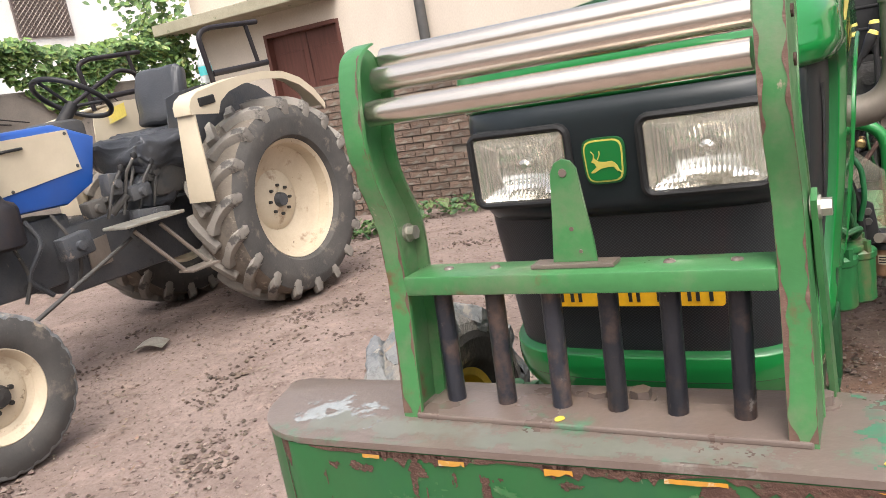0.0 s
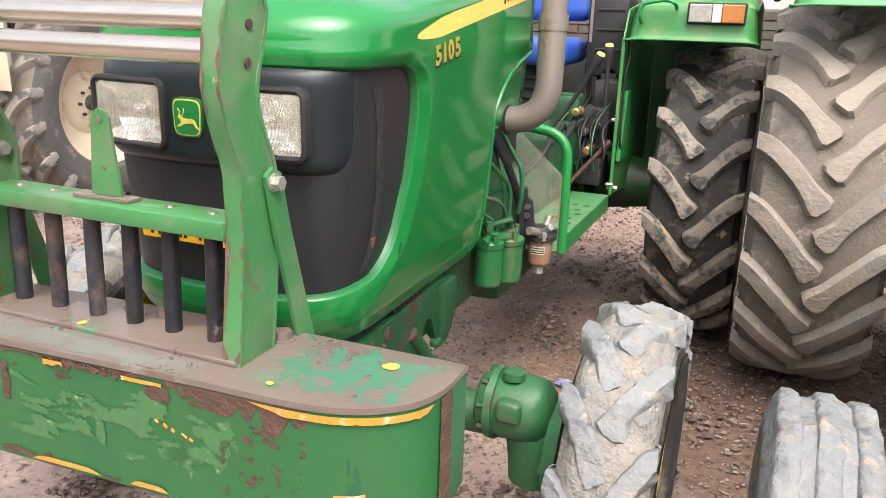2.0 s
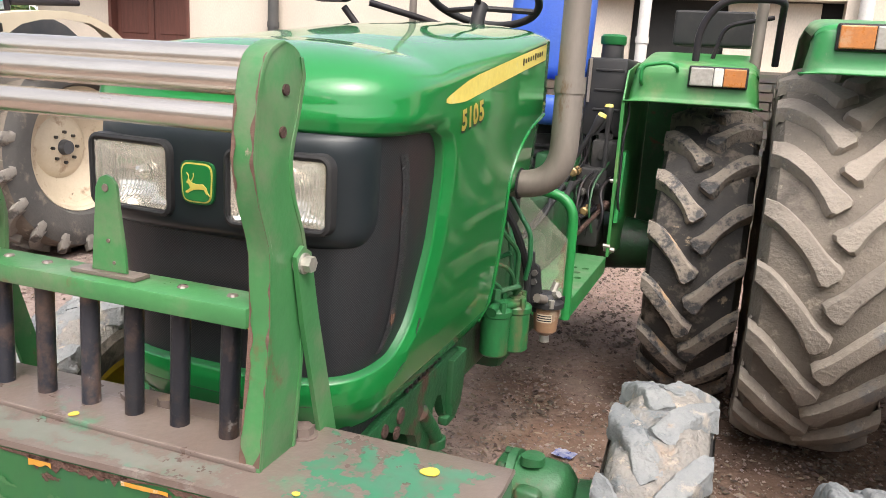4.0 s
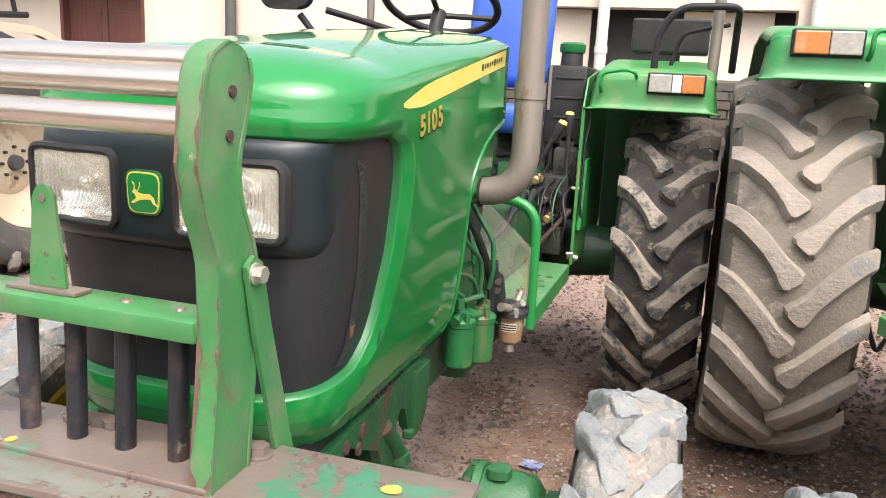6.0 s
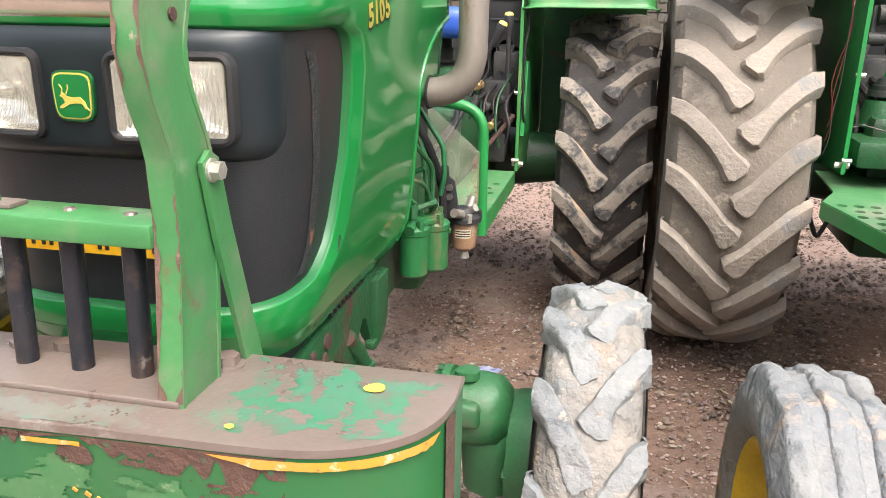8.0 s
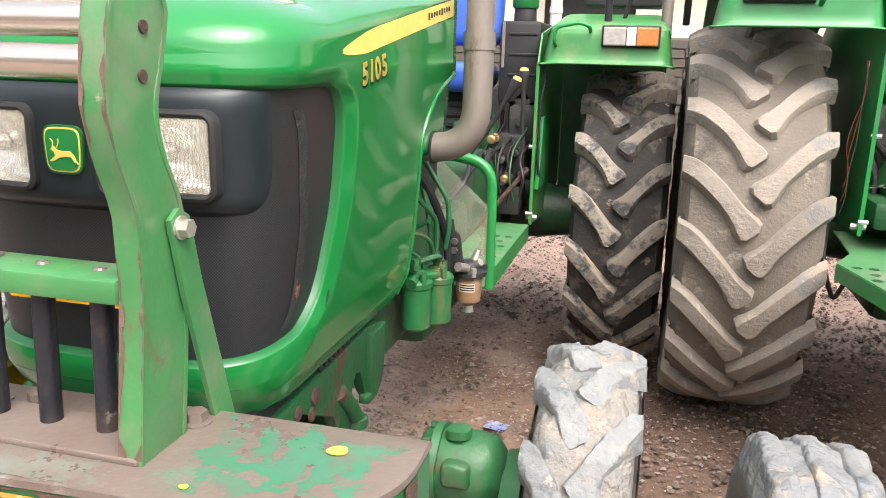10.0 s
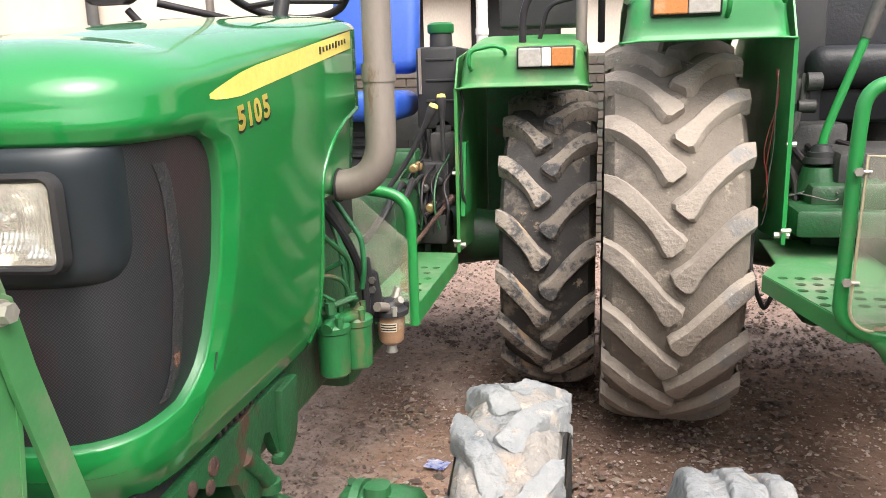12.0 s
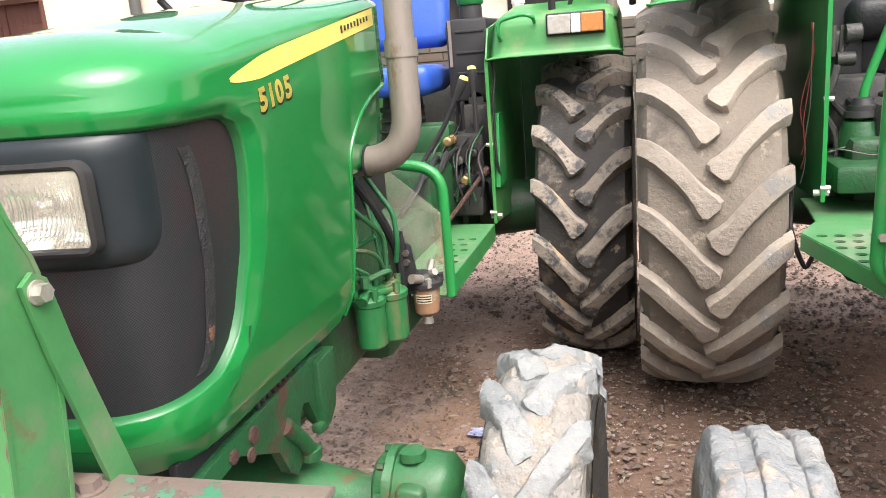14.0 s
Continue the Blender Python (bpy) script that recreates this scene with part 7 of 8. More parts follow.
lathe(bm, [(0, 0.0), (0.0, 0.085), (0.02, 0.112), (0.22, 0.115), (0.25, 0.10), (0.27, 0.06), (0.30, 0.045)], (CC + 0.34, 1.46, 1.0), "z", 22)
tube(bm, [(CC + 0.34, 1.46, 1.25), (CC + 0.35, 1.46, 1.88)], 0.038, 16)
mf = part("muffler", bm, black_rod, C, "black vertical muffler", smooth=40)
bm = bmesh.new()
lathe(bm, [(0, 0.09), (0.02, 0.11), (0.11, 0.105), (0.115, 0.09)], (CC + 0.35, 1.46, 1.87), "z", 22)
part("cap", bm, pipe_metal, mf, smooth=40)
bm = bmesh.new()
lathe(bm, [(0, 0.10), (0.03, 0.095), (0.045, 0.06), (0.05, 0.0)], (CC + 0.35, 1.46, 1.99), "z", 22)
part("cap_top", bm, grey_metal, mf, smooth=40)
for s in (1, -1):
    xo, xi, xp = CC + s * 0.80, CC + s * 0.645, CC + s * 0.385
    top = [(2.570, 1.555), (2.570, 1.615), (2.595, 1.655), (2.65, 1.688), (2.85, 1.726), (3.06, 1.756), (3.28, 1.770), (3.50, 1.755), (3.68, 1.695), (3.82, 1.60), (3.92, 1.48)]
    inn = [(y + (0.012 if k < 3 else 0), z - (0.0 if k < 2 else 0.012)) for k, (y, z) in enumerate(top)]
    bm = bmesh.new()
    prism(bm, top + inn[::-1], min(xo, xi), max(xo, xi), "x", 0.003)
    g = part("mudguard", bm, cream, C, "cream steel mudguard", smooth=30)
    bm = bmesh.new()
    prism(bm, [(xo, 0.995), (xi - s * 0.075, 0.995), (xi, 1.575), (xo, 1.575)], 2.590, 2.602, "y", 0.003)
    box(bm, (xi, 2.67, 1.285), (0.010, 0.15, 0.58), 0.003)
    part("front_panel", bm, cream, g, smooth=30)
    # near plate is dark to paint in the shade under the mudguard; far one cream
    bm = bmesh.new()
    prism(bm, [(2.70, 1.28), (2.76, 1.69)] + [(y, z - 0.006) for y, z in top[4:]] + [(3.92, 1.1), (3.39, 0.95)], xp - 0.005, xp + 0.005, "x", 0.001)
    part("inner_plate", bm, cream if s < 0 else engine_hazy, g)
    bm = bmesh.new()
    xx = xo - s * 0.002
    skirt = [(3.91, 1.435), (3.79, 1.555), (3.66, 1.645), (3.49, 1.705), (3.28, 1.718), (3.08, 1.702), (2.93, 1.665), (2.84, 1.61), (2.80, 1.535)]
    prism(bm, top + skirt, xx - 0.005, xx + 0.005, "x", 0.001)
    part("outer_rim", bm, cream, g)
    bm = bmesh.new()
    box(bm, (xo + s * 0.006, 2.715, 1.628), (0.02, 0.14, 0.055), 0.008, (6, 0, 0))
    part("side_lamp", bm, ink, g, "black side lamp")
    bm = bmesh.new()
    x = xo - s * 0.16
    tube(bm, curve([(x, 2.98, 1.72), (x, 2.93, 2.06), (x, 3.02, 2.10), (x, 3.52, 2.13)], 0.06), 0.018, 10)
    tube(bm, [(x, 3.40, 2.12), (x, 3.46, 1.82)], 0.016, 10)
    tube(bm, [(x, 2.99, 1.80), (x, 3.55, 1.84)], 0.022, 10)
    part("guard_rail", bm, black_rod, C, smooth=40)
bm = bmesh.new()
ring = [(CC + 0.02 + 0.24 * math.cos(a), 2.34 + 0.20 * math.sin(a), 1.79 - 0.135 * math.sin(a)) for a in [2 * math.pi * k / 40 for k in range(41)]]
tube(bm, ring, 0.017, 10, caps=False)
for k in range(3):
    a = 2 * math.pi * k / 3 + 0.4
    tube(bm, [(CC + 0.02, 2.33, 1.74), (CC + 0.02 + 0.24 * math.cos(a), 2.34 + 0.20 * math.sin(a), 1.79 - 0.135 * math.sin(a))], 0.011, 8)
tube(bm, [(CC + 0.02, 2.12, 1.55), (CC + 0.02, 2.33, 1.75)], 0.04, 12)
part("steering_wheel", bm, black_plastic, C, "black steering wheel", smooth=40)
bm = bmesh.new()
box(bm, (CC, 2.16, 1.56), (0.34, 0.26, 0.20), 0.05)
part("dashboard", bm, grey_metal, C, smooth=30)
bm = bmesh.new()
box(bm, (CC, 2.90, 1.45), (0.46, 0.42, 0.12), 0.05, segs=3)
box(bm, (CC + 0.02, 3.06, 1.72), (0.46, 0.12, 0.42), 0.05, (-14, 0, 0), segs=3)
bmesh.ops.subdivide_edges(bm, edges=bm.edges[:], cuts=4, use_grid_fill=True)
for v in bm.verts:
    v.co += 0.022 * noise.noise_vector(v.co * 6) + 0.012 * noise.noise_vector(Vector((v.co.x * 30, v.co.y * 16, v.co.z * 8)))
part("seat", bm, hazy_vinyl, C, "sagging black vinyl seat", smooth=50)
bm = bmesh.new()
tube(bm, curve([(CC - 0.36, 2.5, 1.72), (CC - 0.36, 3.05, 1.98), (CC - 0.36, 3.2, 1.95), (CC - 0.36, 3.3, 1.6)], 0.06), 0.016, 10)
part("side_rail", bm, black_rod, C, smooth=40)
bm = bmesh.new()
box(bm, (-3.64, 2.22, 0.975), (0.22, 0.46, 0.02), 0.006)
part("foot_plate", bm, steel, C, "worn bare steel foot plate")
bm = bmesh.new()
for y in (2.36, 2.56):
    tube(bm, [(-3.62, y - 0.25, 0.93), (-3.55, y, 0.60)], 0.014, 8)
box(bm, (-3.53, 2.46, 0.60), (0.14, 0.24, 0.016), 0.004)
part("step", bm, pipe_metal, C, "bent steel mounting step")
for k in range(5):
    bm = bmesh.new()
    y = 2.35 + 0.09 * k
    tube(bm, curve([(CC + 0.22 + 0.02 * k, y, 1.02), (CC + 0.30, y + 0.04, 1.18), (CC + 0.30 - 0.02 * k, y + 0.14, 1.38)], 0.06), 0.012, 8)
    part("control_lever", bm, grey_metal, C)
bm = bmesh.new()
tube(bm, [(CC + 0.32, 2.18, 1.04), (CC + 0.38, 2.28, 1.14)], 0.028, 10)
box(bm, (CC + 0.30, 2.70, 1.22), (0.20, 0.40, 0.30), 0.04)
part("hydraulic_block", bm, grey_metal, C, smooth=30)
bm = bmesh.new()
box(bm, (CC + 0.16, 2.68, 1.36), (0.58, 0.52, 0.26), 0.08, segs=3)
box(bm, (CC + 0.18, 2.55, 1.10), (0.40, 0.30, 0.22), 0.05, segs=3)
bmesh.ops.subdivide_edges(bm, edges=bm.edges[:], cuts=5, use_grid_fill=True)
for v in bm.verts:
    v.co += 0.045 * noise.noise_vector(v.co * 6) + 0.018 * noise.noise_vector(v.co * 19) + 0.007 * noise.noise_vector(v.co * 45)
part("seat_cover", bm, hazy_vinyl, C, "crumpled black vinyl cover", smooth=60)
for k in range(5):
    bm = bmesh.new()
    y = 1.15 + 0.17 * k
    tube(bm, curve([(CC + 0.24, y, 1.12), (CC + 0.30, y + 0.04, 0.98), (CC + 0.27, y + 0.10 * (-1) ** k, 0.80), (CC + 0.24, y + 0.05, 0.66)], 0.06), 0.012 + 0.004 * (k % 2), 8)
    part("engine_pipe", bm, engine_hazy if k % 2 else grey_metal, C, smooth=40)
bm = bmesh.new()
lathe(bm, [(-0.08, 0.06), (0.0, 0.065), (0.06, 0.06), (0.07, 0.0)], (CC + 0.28, 1.10, 0.98), "z", 18)
part("filter_can", bm, steel, C, smooth=40)
bm = bmesh.new()
tube(bm, [(CC + 0.05, 1.10, 1.58), (CC + 0.05, 1.24, 2.25)], 0.05, 14)
part("air_intake", bm, black_rod, C, "black air intake pipe", smooth=40)
bm = bmesh.new()
prism(bm, [(2.86, 1.60), (2.86, 1.70), (3.02, 1.74), (3.02, 1.64)], CC - 0.352, CC - 0.348, "x")
part("sticker", bm, decal_yellow, C, "yellow sticker")
for k, (y, z, l, h) in enumerate(((2.05, 1.10, 0.12, 0.10), (2.20, 1.22, 0.10, 0.14), (2.36, 1.14, 0.16, 0.09), (2.52, 1.24, 0.10, 0.12), (1.85, 0.92, 0.20, 0.14), (2.42, 0.98, 0.26, 0.08))):
    bm = bmesh.new()
    box(bm, (CC + 0.34 + 0.02 * (k % 3), y, z), (0.10, l, h), 0.014, (6 * (-1) ** k, 0, 0))
    lathe(bm, [(0, 0.03), (0.03, 0.027), (0.034, 0.0)], (CC + 0.39 + 0.02 * (k % 3), y, z), "x", 12)
    part("gear_cover", bm, engine_hazy if k % 3 else grey_metal, C, smooth=30)
for k in range(4):
    bm = bmesh.new()
    y = 2.12 + 0.12 * k
    tube(bm, [(CC + 0.36, y, 1.02), (CC + 0.42, y + 0.05, 1.22 + 0.06 * (k % 2)), (CC + 0.43, y + 0.12, 1.30 + 0.06 * (k % 2))], 0.010, 8)
    lv = part("control_lever", bm, grey_metal, C, smooth=40)
    bm = bmesh.new()
    lathe(bm, [(-0.025, 0.0), (-0.02, 0.015), (0.0, 0.022), (0.02, 0.015), (0.025, 0.0)], (CC + 0.43, y + 0.125, 1.31 + 0.06 * (k % 2)), "z", 12)
    part("knob", bm, black_plastic, lv, smooth=40)
bm = bmesh.new()
prism(bm, [(2.00, 0.72), (2.00, 0.90), (2.16, 0.92), (2.16, 0.74)], CC + 0.235, CC + 0.245, "x", 0.002)
part("maker_plate", bm, pipe_metal, C)
bottle_glass = glass("clear_bottle_plastic", (0.85, 0.93, 0.92), 0.06, 0.3)
bm = bmesh.new()
bx, by, bz = CC + 0.55, 3.02, 1.752
lathe(bm, [(0, 0.0), (0, 0.04), (0.02, 0.045), (0.13, 0.045), (0.17, 0.03), (0.19, 0.016), (0.21, 0.016), (0.212, 0.0)], (bx, by, bz), "z", 18)
bot = solo("water_bottle", bm, bottle_glass, "clear plastic water bottle with turquoise band on mudguard", "bottle", smooth=40)
bm = bmesh.new()
lathe(bm, [(0.05, 0.046), (0.11, 0.046)], (bx, by, bz), "z", 18)
part("label_band", bm, material("turquoise_label", (0.05, 0.42, 0.45), (0.1, 0.5, 0.5), 9.0, 0.4), bot)

# ---- ground litter, creeper and small things ----


def island_material(name, colours, rough=0.9):
    """Each loose piece of the mesh takes one of the colours."""
    m = bpy.data.materials.new(name)
    m.use_nodes = True
    nt = m.node_tree
    g = nt.nodes.new("ShaderNodeNewGeometry")
    r = nt.nodes.new("ShaderNodeValToRGB")
    r.color_ramp.interpolation = "LINEAR"
    while len(r.color_ramp.elements) < len(colours):
        r.color_ramp.elements.new(0.5)
    for k, c in enumerate(colours):
        r.color_ramp.elements[k].position = k / (len(colours) - 1)
        r.color_ramp.elements[k].color = (*c, 1)
    nt.links.new(g.outputs["Random Per Island"], r.inputs[0])
    n = nt.nodes.new("ShaderNodeTexNoise")
    n.inputs["Scale"].default_value = 60
    x = nt.nodes.new("ShaderNodeMix")
    x.data_type, x.blend_type = "RGBA", "MULTIPLY"
    x.inputs[0].default_value = 0.5
    nt.links.new(r.outputs[0], x.inputs[6])
    nt.links.new(n.outputs["Color"], x.inputs[7])
    b = nt.nodes["Principled BSDF"]
    nt.links.new(x.outputs[2], b.inputs["Base Color"])
    b.inputs["Roughness"].default_value = rough
    return m


def joined(name, verts, faces, mat, label, category, smooth=False):
    me = bpy.data.meshes.new(name)
    me.from_pydata(verts, [], faces)
    me.materials.append(mat)
    if smooth:
        me.shade_smooth()
    return tagged(new(name, me), label, category, kind="stuff")


rnd = random.Random(5)
OCTA = ((1, 0, 0), (-1, 0, 0), (0, 1, 0), (0, -1, 0), (0, 0, 1), (0, 0, -1))
OF = ((0, 2, 4), (2, 1, 4), (1, 3, 4), (3, 0, 4), (2, 0, 5), (1, 2, 5), (3, 1, 5), (0, 3, 5))
verts, faces = [], []
for k in range(52000):
    if k % 3:
        x, y = rnd.uniform(-0.6, 3.6), 0.8 + 5.5 * rnd.random() ** 1.4
    else:
        x, y = rnd.uniform(-5.5, 0.5), rnd.uniform(-1.2, 6.3)
    s = 0.003 + 0.010 * rnd.random() ** 2.6
    if rnd.random() < 0.012:
        s *= 1.9
    z, a, base = ground_z(x, y) - 0.008 + 0.3 * s, rnd.uniform(0, 6.3), len(verts)
    ca, sa = math.cos(a), math.sin(a)
    sx, sy, sz = s * rnd.uniform(0.7, 1.5), s * rnd.uniform(0.6, 1.1), s * rnd.uniform(0.4, 0.8)
    for p in OCTA:
        q = [p[0] * sx * rnd.uniform(0.7, 1.2), p[1] * sy * rnd.uniform(0.7, 1.2), p[2] * sz]
        verts.append((x + q[0] * ca - q[1] * sa, y + q[0] * sa + q[1] * ca, z + q[2]))
    faces += [tuple(base + i for i in f) for f in OF]
gravel_mat = island_material("brick_gravel", ((0.33, 0.245, 0.205), (0.16, 0.115, 0.092), (0.38, 0.30, 0.26), (0.13, 0.095, 0.075), (0.26, 0.19, 0.155), (0.40, 0.33, 0.285), (0.20, 0.145, 0.118)))
joined("gravel", verts, faces, gravel_mat, "scattered brick chips and small gravel on the yard", "gravel")
verts, faces = [], []
for k in range(4200):
    x, y = (rnd.uniform(-4.6, 0.2), rnd.uniform(-1.0, 5.5)) if k % 5 < 3 else (rnd.uniform(-0.3, 3.2), rnd.uniform(1.0, 6.2))
    z, a, base = ground_z(x, y) + rnd.uniform(-0.002, 0.006), rnd.uniform(0, 6.3), len(verts)
    l, w = rnd.uniform(0.008, 0.035), rnd.uniform(0.003, 0.010)
    ca, sa = math.cos(a), math.sin(a)
    for p, q, h in ((-l, 0, 0), (0, -w, 0.003), (l, 0, rnd.uniform(0, 0.008)), (0, w, 0.003)):
        verts.append((x + p * ca - q * sa, y + p * sa + q * ca, z + h))
    faces.append((base, base + 1, base + 2, base + 3))
joined("leaf_litter", verts, faces, island_material("dry_litter", ((0.24, 0.165, 0.11), (0.32, 0.24, 0.175), (0.12, 0.08, 0.055), (0.36, 0.30, 0.235), (0.18, 0.125, 0.08))), "dry leaf scraps and wood chips on the yard", "litter")
# small clods that roughen the dark soil
verts, faces = [], []
for k in range(30000):
    x, y = rnd.uniform(-4.5, 3.4), 0.6 + 5.6 * rnd.random() ** 1.3
    if noise.noise(Vector((x * 2.2, y * 2.2, 7))) + 0.25 * ramp01(-0.5, 0.8, x) < 0.12 + 0.3 * rnd.random():
        continue
    s = 0.007 + 0.017 * rnd.random() ** 2
    z, a, base = ground_z(x, y) - 0.010, rnd.uniform(0, 6.3), len(verts)
    ca, sa = math.cos(a), math.sin(a)
    for p in OCTA:
        q = [p[0] * s * rnd.uniform(0.7, 1.5), p[1] * s * rnd.uniform(0.6, 1.1), p[2] * s * 0.6 * rnd.uniform(0.7, 1.2)]
        verts.append((x + q[0] * ca - q[1] * sa, y + q[0] * sa + q[1] * ca, z + q[2] + 0.4 * s))
    faces += [tuple(base + i for i in f) for f in OF]
joined("soil_clods", verts, faces, island_material("dark_clod", ((0.145, 0.102, 0.08), (0.085, 0.060, 0.048), (0.22, 0.160, 0.130), (0.07, 0.050, 0.040), (0.29, 0.22, 0.185))), "small dark clods that roughen the soil", "soil")


def leaf(verts, faces, c, size, n):
    n = Vector(n).normalized()
    t = n.cross(Vector((rnd.uniform(-1, 1), rnd.uniform(-1, 1), rnd.uniform(-1, 1)))).normalized()
    s = n.cross(t)
    base = len(verts)
    for a, b, h in ((-1, 0, 0), (-0.2, 0.62, 0.12), (0.55, 0.42, 0.06), (1, 0, -0.12), (0.55, -0.42, 0.06), (-0.2, -0.62, 0.12)):
        verts.append(tuple(Vector(c) + (t * a + s * b + n * h) * size))
    faces.append((base, base + 1, base + 2, base + 3))
    faces.append((base, base + 3, base + 4, base + 5))


ivy_mat = island_material("creeper_leaf", ((0.06, 0.13, 0.04), (0.12, 0.24, 0.06), (0.24, 0.38, 0.09), (0.08, 0.17, 0.05), (0.42, 0.52, 0.16)), 0.55)
verts, faces = [], []
for k in range(10000):
    y = rnd.uniform(-3.0, 6.9)
    top = 2.62 - 0.36 * ramp01(-4.6, -2.4, -y) + 0.22 * noise.noise(Vector((0, y * 0.8, 4))) + 0.10 * noise.noise(Vector((0, y * 3, 1)))
    drop = 0.46 + 0.35 * noise.noise(Vector((3, y * 1.1, 0)))
    u = rnd.random()
    z = top - drop * 1.3 * u ** 1.4
    x = -7.95 + 0.26 * (1 - u) * rnd.random() + 0.05 * rnd.random() - (0.5 * rnd.random() if u < 0.2 else 0)
    leaf(verts, faces, (x, y, z), rnd.uniform(0.028, 0.065), (1 + rnd.uniform(-0.5, 0.5), rnd.uniform(-0.8, 0.4), 0.8 + rnd.uniform(-0.6, 0.6)))
for k in range(4200):
    u = rnd.random()
    z = 1.5 + 2.3 * u
    x = -8.0 + 0.32 * rnd.gauss(0, 0.6) * (0.6 + u) - 0.25 * u
    y = 6.75 + 0.22 * rnd.gauss(0, 0.7)
    if noise.noise(Vector((x * 2.4, y * 2, z * 2.0))) > -0.12:
        leaf(verts, faces, (x, y, z), rnd.uniform(0.028, 0.06), (0.7 + rnd.uniform(-0.6, 0.6), -1 + rnd.uniform(-0.6, 0.6), 0.5 + rnd.uniform(-0.6, 0.6)))
joined("creeper", verts, faces, ivy_mat, "dense green creeper over the boundary wall and house corner", "creeper")
for k in range(16):
    bm = bmesh.new()
    y0, z0 = rnd.uniform(0, 6.8), 2.3
    pts = [(-7.95 + 0.03 * rnd.random(), y0 + 0.25 * j * rnd.uniform(-0.6, 0.6), z0 - 0.12 * j) for j in range(5)]
    tube(bm, curve(pts, 0.05), 0.007, 6)
    tagged(part("creeper_stem", bm, black_rod), "thin brown creeper stem on grey wall", "stem", group="creeper stems")

# low weeds at the foot of the brick wall
verts, faces = [], []
for cx, cy, n, r in ((-4.25, 5.25, 130, 0.30), (-3.55, 6.15, 120, 0.35), (-4.0, 5.95, 90, 0.3), (-3.9, 0.05, 30, 0.12), (-2.9, 6.2, 60, 0.25)):
    for k in range(n):
        x, y = cx + rnd.gauss(0, r * 0.6), cy + rnd.gauss(0, r * 0.35)
        leaf(verts, faces, (x, min(y, 6.36), ground_z(x, y) + rnd.uniform(0.01, 0.16)), rnd.uniform(0.02, 0.05), (rnd.uniform(-1, 1), rnd.uniform(-1, 0.3), 1))
joined("weeds", verts, faces, island_material("weed_leaf", ((0.035, 0.09, 0.03), (0.06, 0.14, 0.04), (0.10, 0.20, 0.05), (0.13, 0.15, 0.06)), 0.6), "low green weeds at the foot of the brick wall", "weeds")

# things lying about
bm = bmesh.new()
def scrap(u, v):
    return Vector((-4.06 + 0.20 * u - 0.04 * v, 2.20 + 0.07 * u + 0.11 * v, ground_z(-4.0, 2.3) + 0.02 + 0.03 * math.sin(u * 3.1) + 0.015 * v))
grid(bm, scrap, 8, 4)
o = solo("metal_scrap", bm, steel, "bent grey sheet scrap lying on the dirt", "scrap")
o.modifiers.new("thick", "SOLIDIFY").thickness = 0.004
bm = bmesh.new()
def wrapper(u, v):
    return Vector((0.325 + 0.085 * u + 0.02 * v, 2.11 + 0.065 * v - 0.02 * u, 0.004 + 0.008 * noise.noise(Vector((u * 4, v * 4, 1))) + 0.006))
grid(bm, wrapper, 6, 5)
o = solo("wrapper", bm, material("blue_foil", (0.04, 0.08, 0.35), (0.5, 0.5, 0.55), 30.0, 0.3, 0.3), "crumpled blue foil wrapper on the dirt", "wrapper")
o.modifiers.new("thick", "SOLIDIFY").thickness = 0.001
leaf_yellow = material("yellow_leaf", (0.70, 0.58, 0.08), (0.62, 0.48, 0.06), 30.0, 0.6)
for x, y, z, s, rz in ((0.530, 0.120, 0.9705, 0.012, 20), (-0.05, 0.02, 0.9785, 0.007, 70), (0.385, -0.02, 0.9705, 0.005, 0)):
    bm = bmesh.new()
    pts = [(x + s * 1.25 * math.cos(a) * (1 - 0.25 * math.cos(a)), y + s * math.sin(a)) for a in [2 * math.pi * k / 14 for k in range(14)]]
    prism(bm, pts, z, z + 0.0012, "z")
    bmesh.ops.rotate(bm, verts=bm.verts, cent=(x, y, z), matrix=Matrix.Rotation(radians(rz), 3, "Z"))
    solo("fallen_leaf", bm, leaf_yellow, "small yellow fallen leaf on the bumper plate", "leaf", group="fallen leaves")
for x, y in ((0.045, 0.125), (-0.02, 0.112), (0.30, 0.14)):
    bm = bmesh.new()
    tube(bm, [(x, y, 0.966), (x, y, 0.985)], 0.017, 6)
    lathe(bm, [(0, 0.024), (0.004, 0.024)], (x, y, 0.967), "z", 16)
    part("bolt", bm, bumper_top, bumper, "rusty hexagon bolt head")
# worn sticker and scratches on the bumper face
chip = material("orange_chip", (0.72, 0.20, 0.03), (0.7, 0.3, 0.05), 30.0, 0.6)
for k in range(5):
    bm = bmesh.new()
    x = 0.186 + 0.018 * k + rnd.uniform(-0.004, 0.004)
    box(bm, (x, on_front(x) - 0.003, 0.878 - 0.005 * k), (rnd.uniform(0.006, 0.014), 0.002, rnd.uniform(0.003, 0.007)), 0.0005, (0, 30, 0))
    part("fleck", bm, chip, bumper)
rust_patch = material("rust_patch", RUST, (0.105, 0.055, 0.040), 30.0, 0.9, bump=0.3, spots=(((0.035, 0.10, 0.042), 40.0, 0.60, 0.08), ((0.15, 0.075, 0.045), 24.0, 0.62, 0.1)))
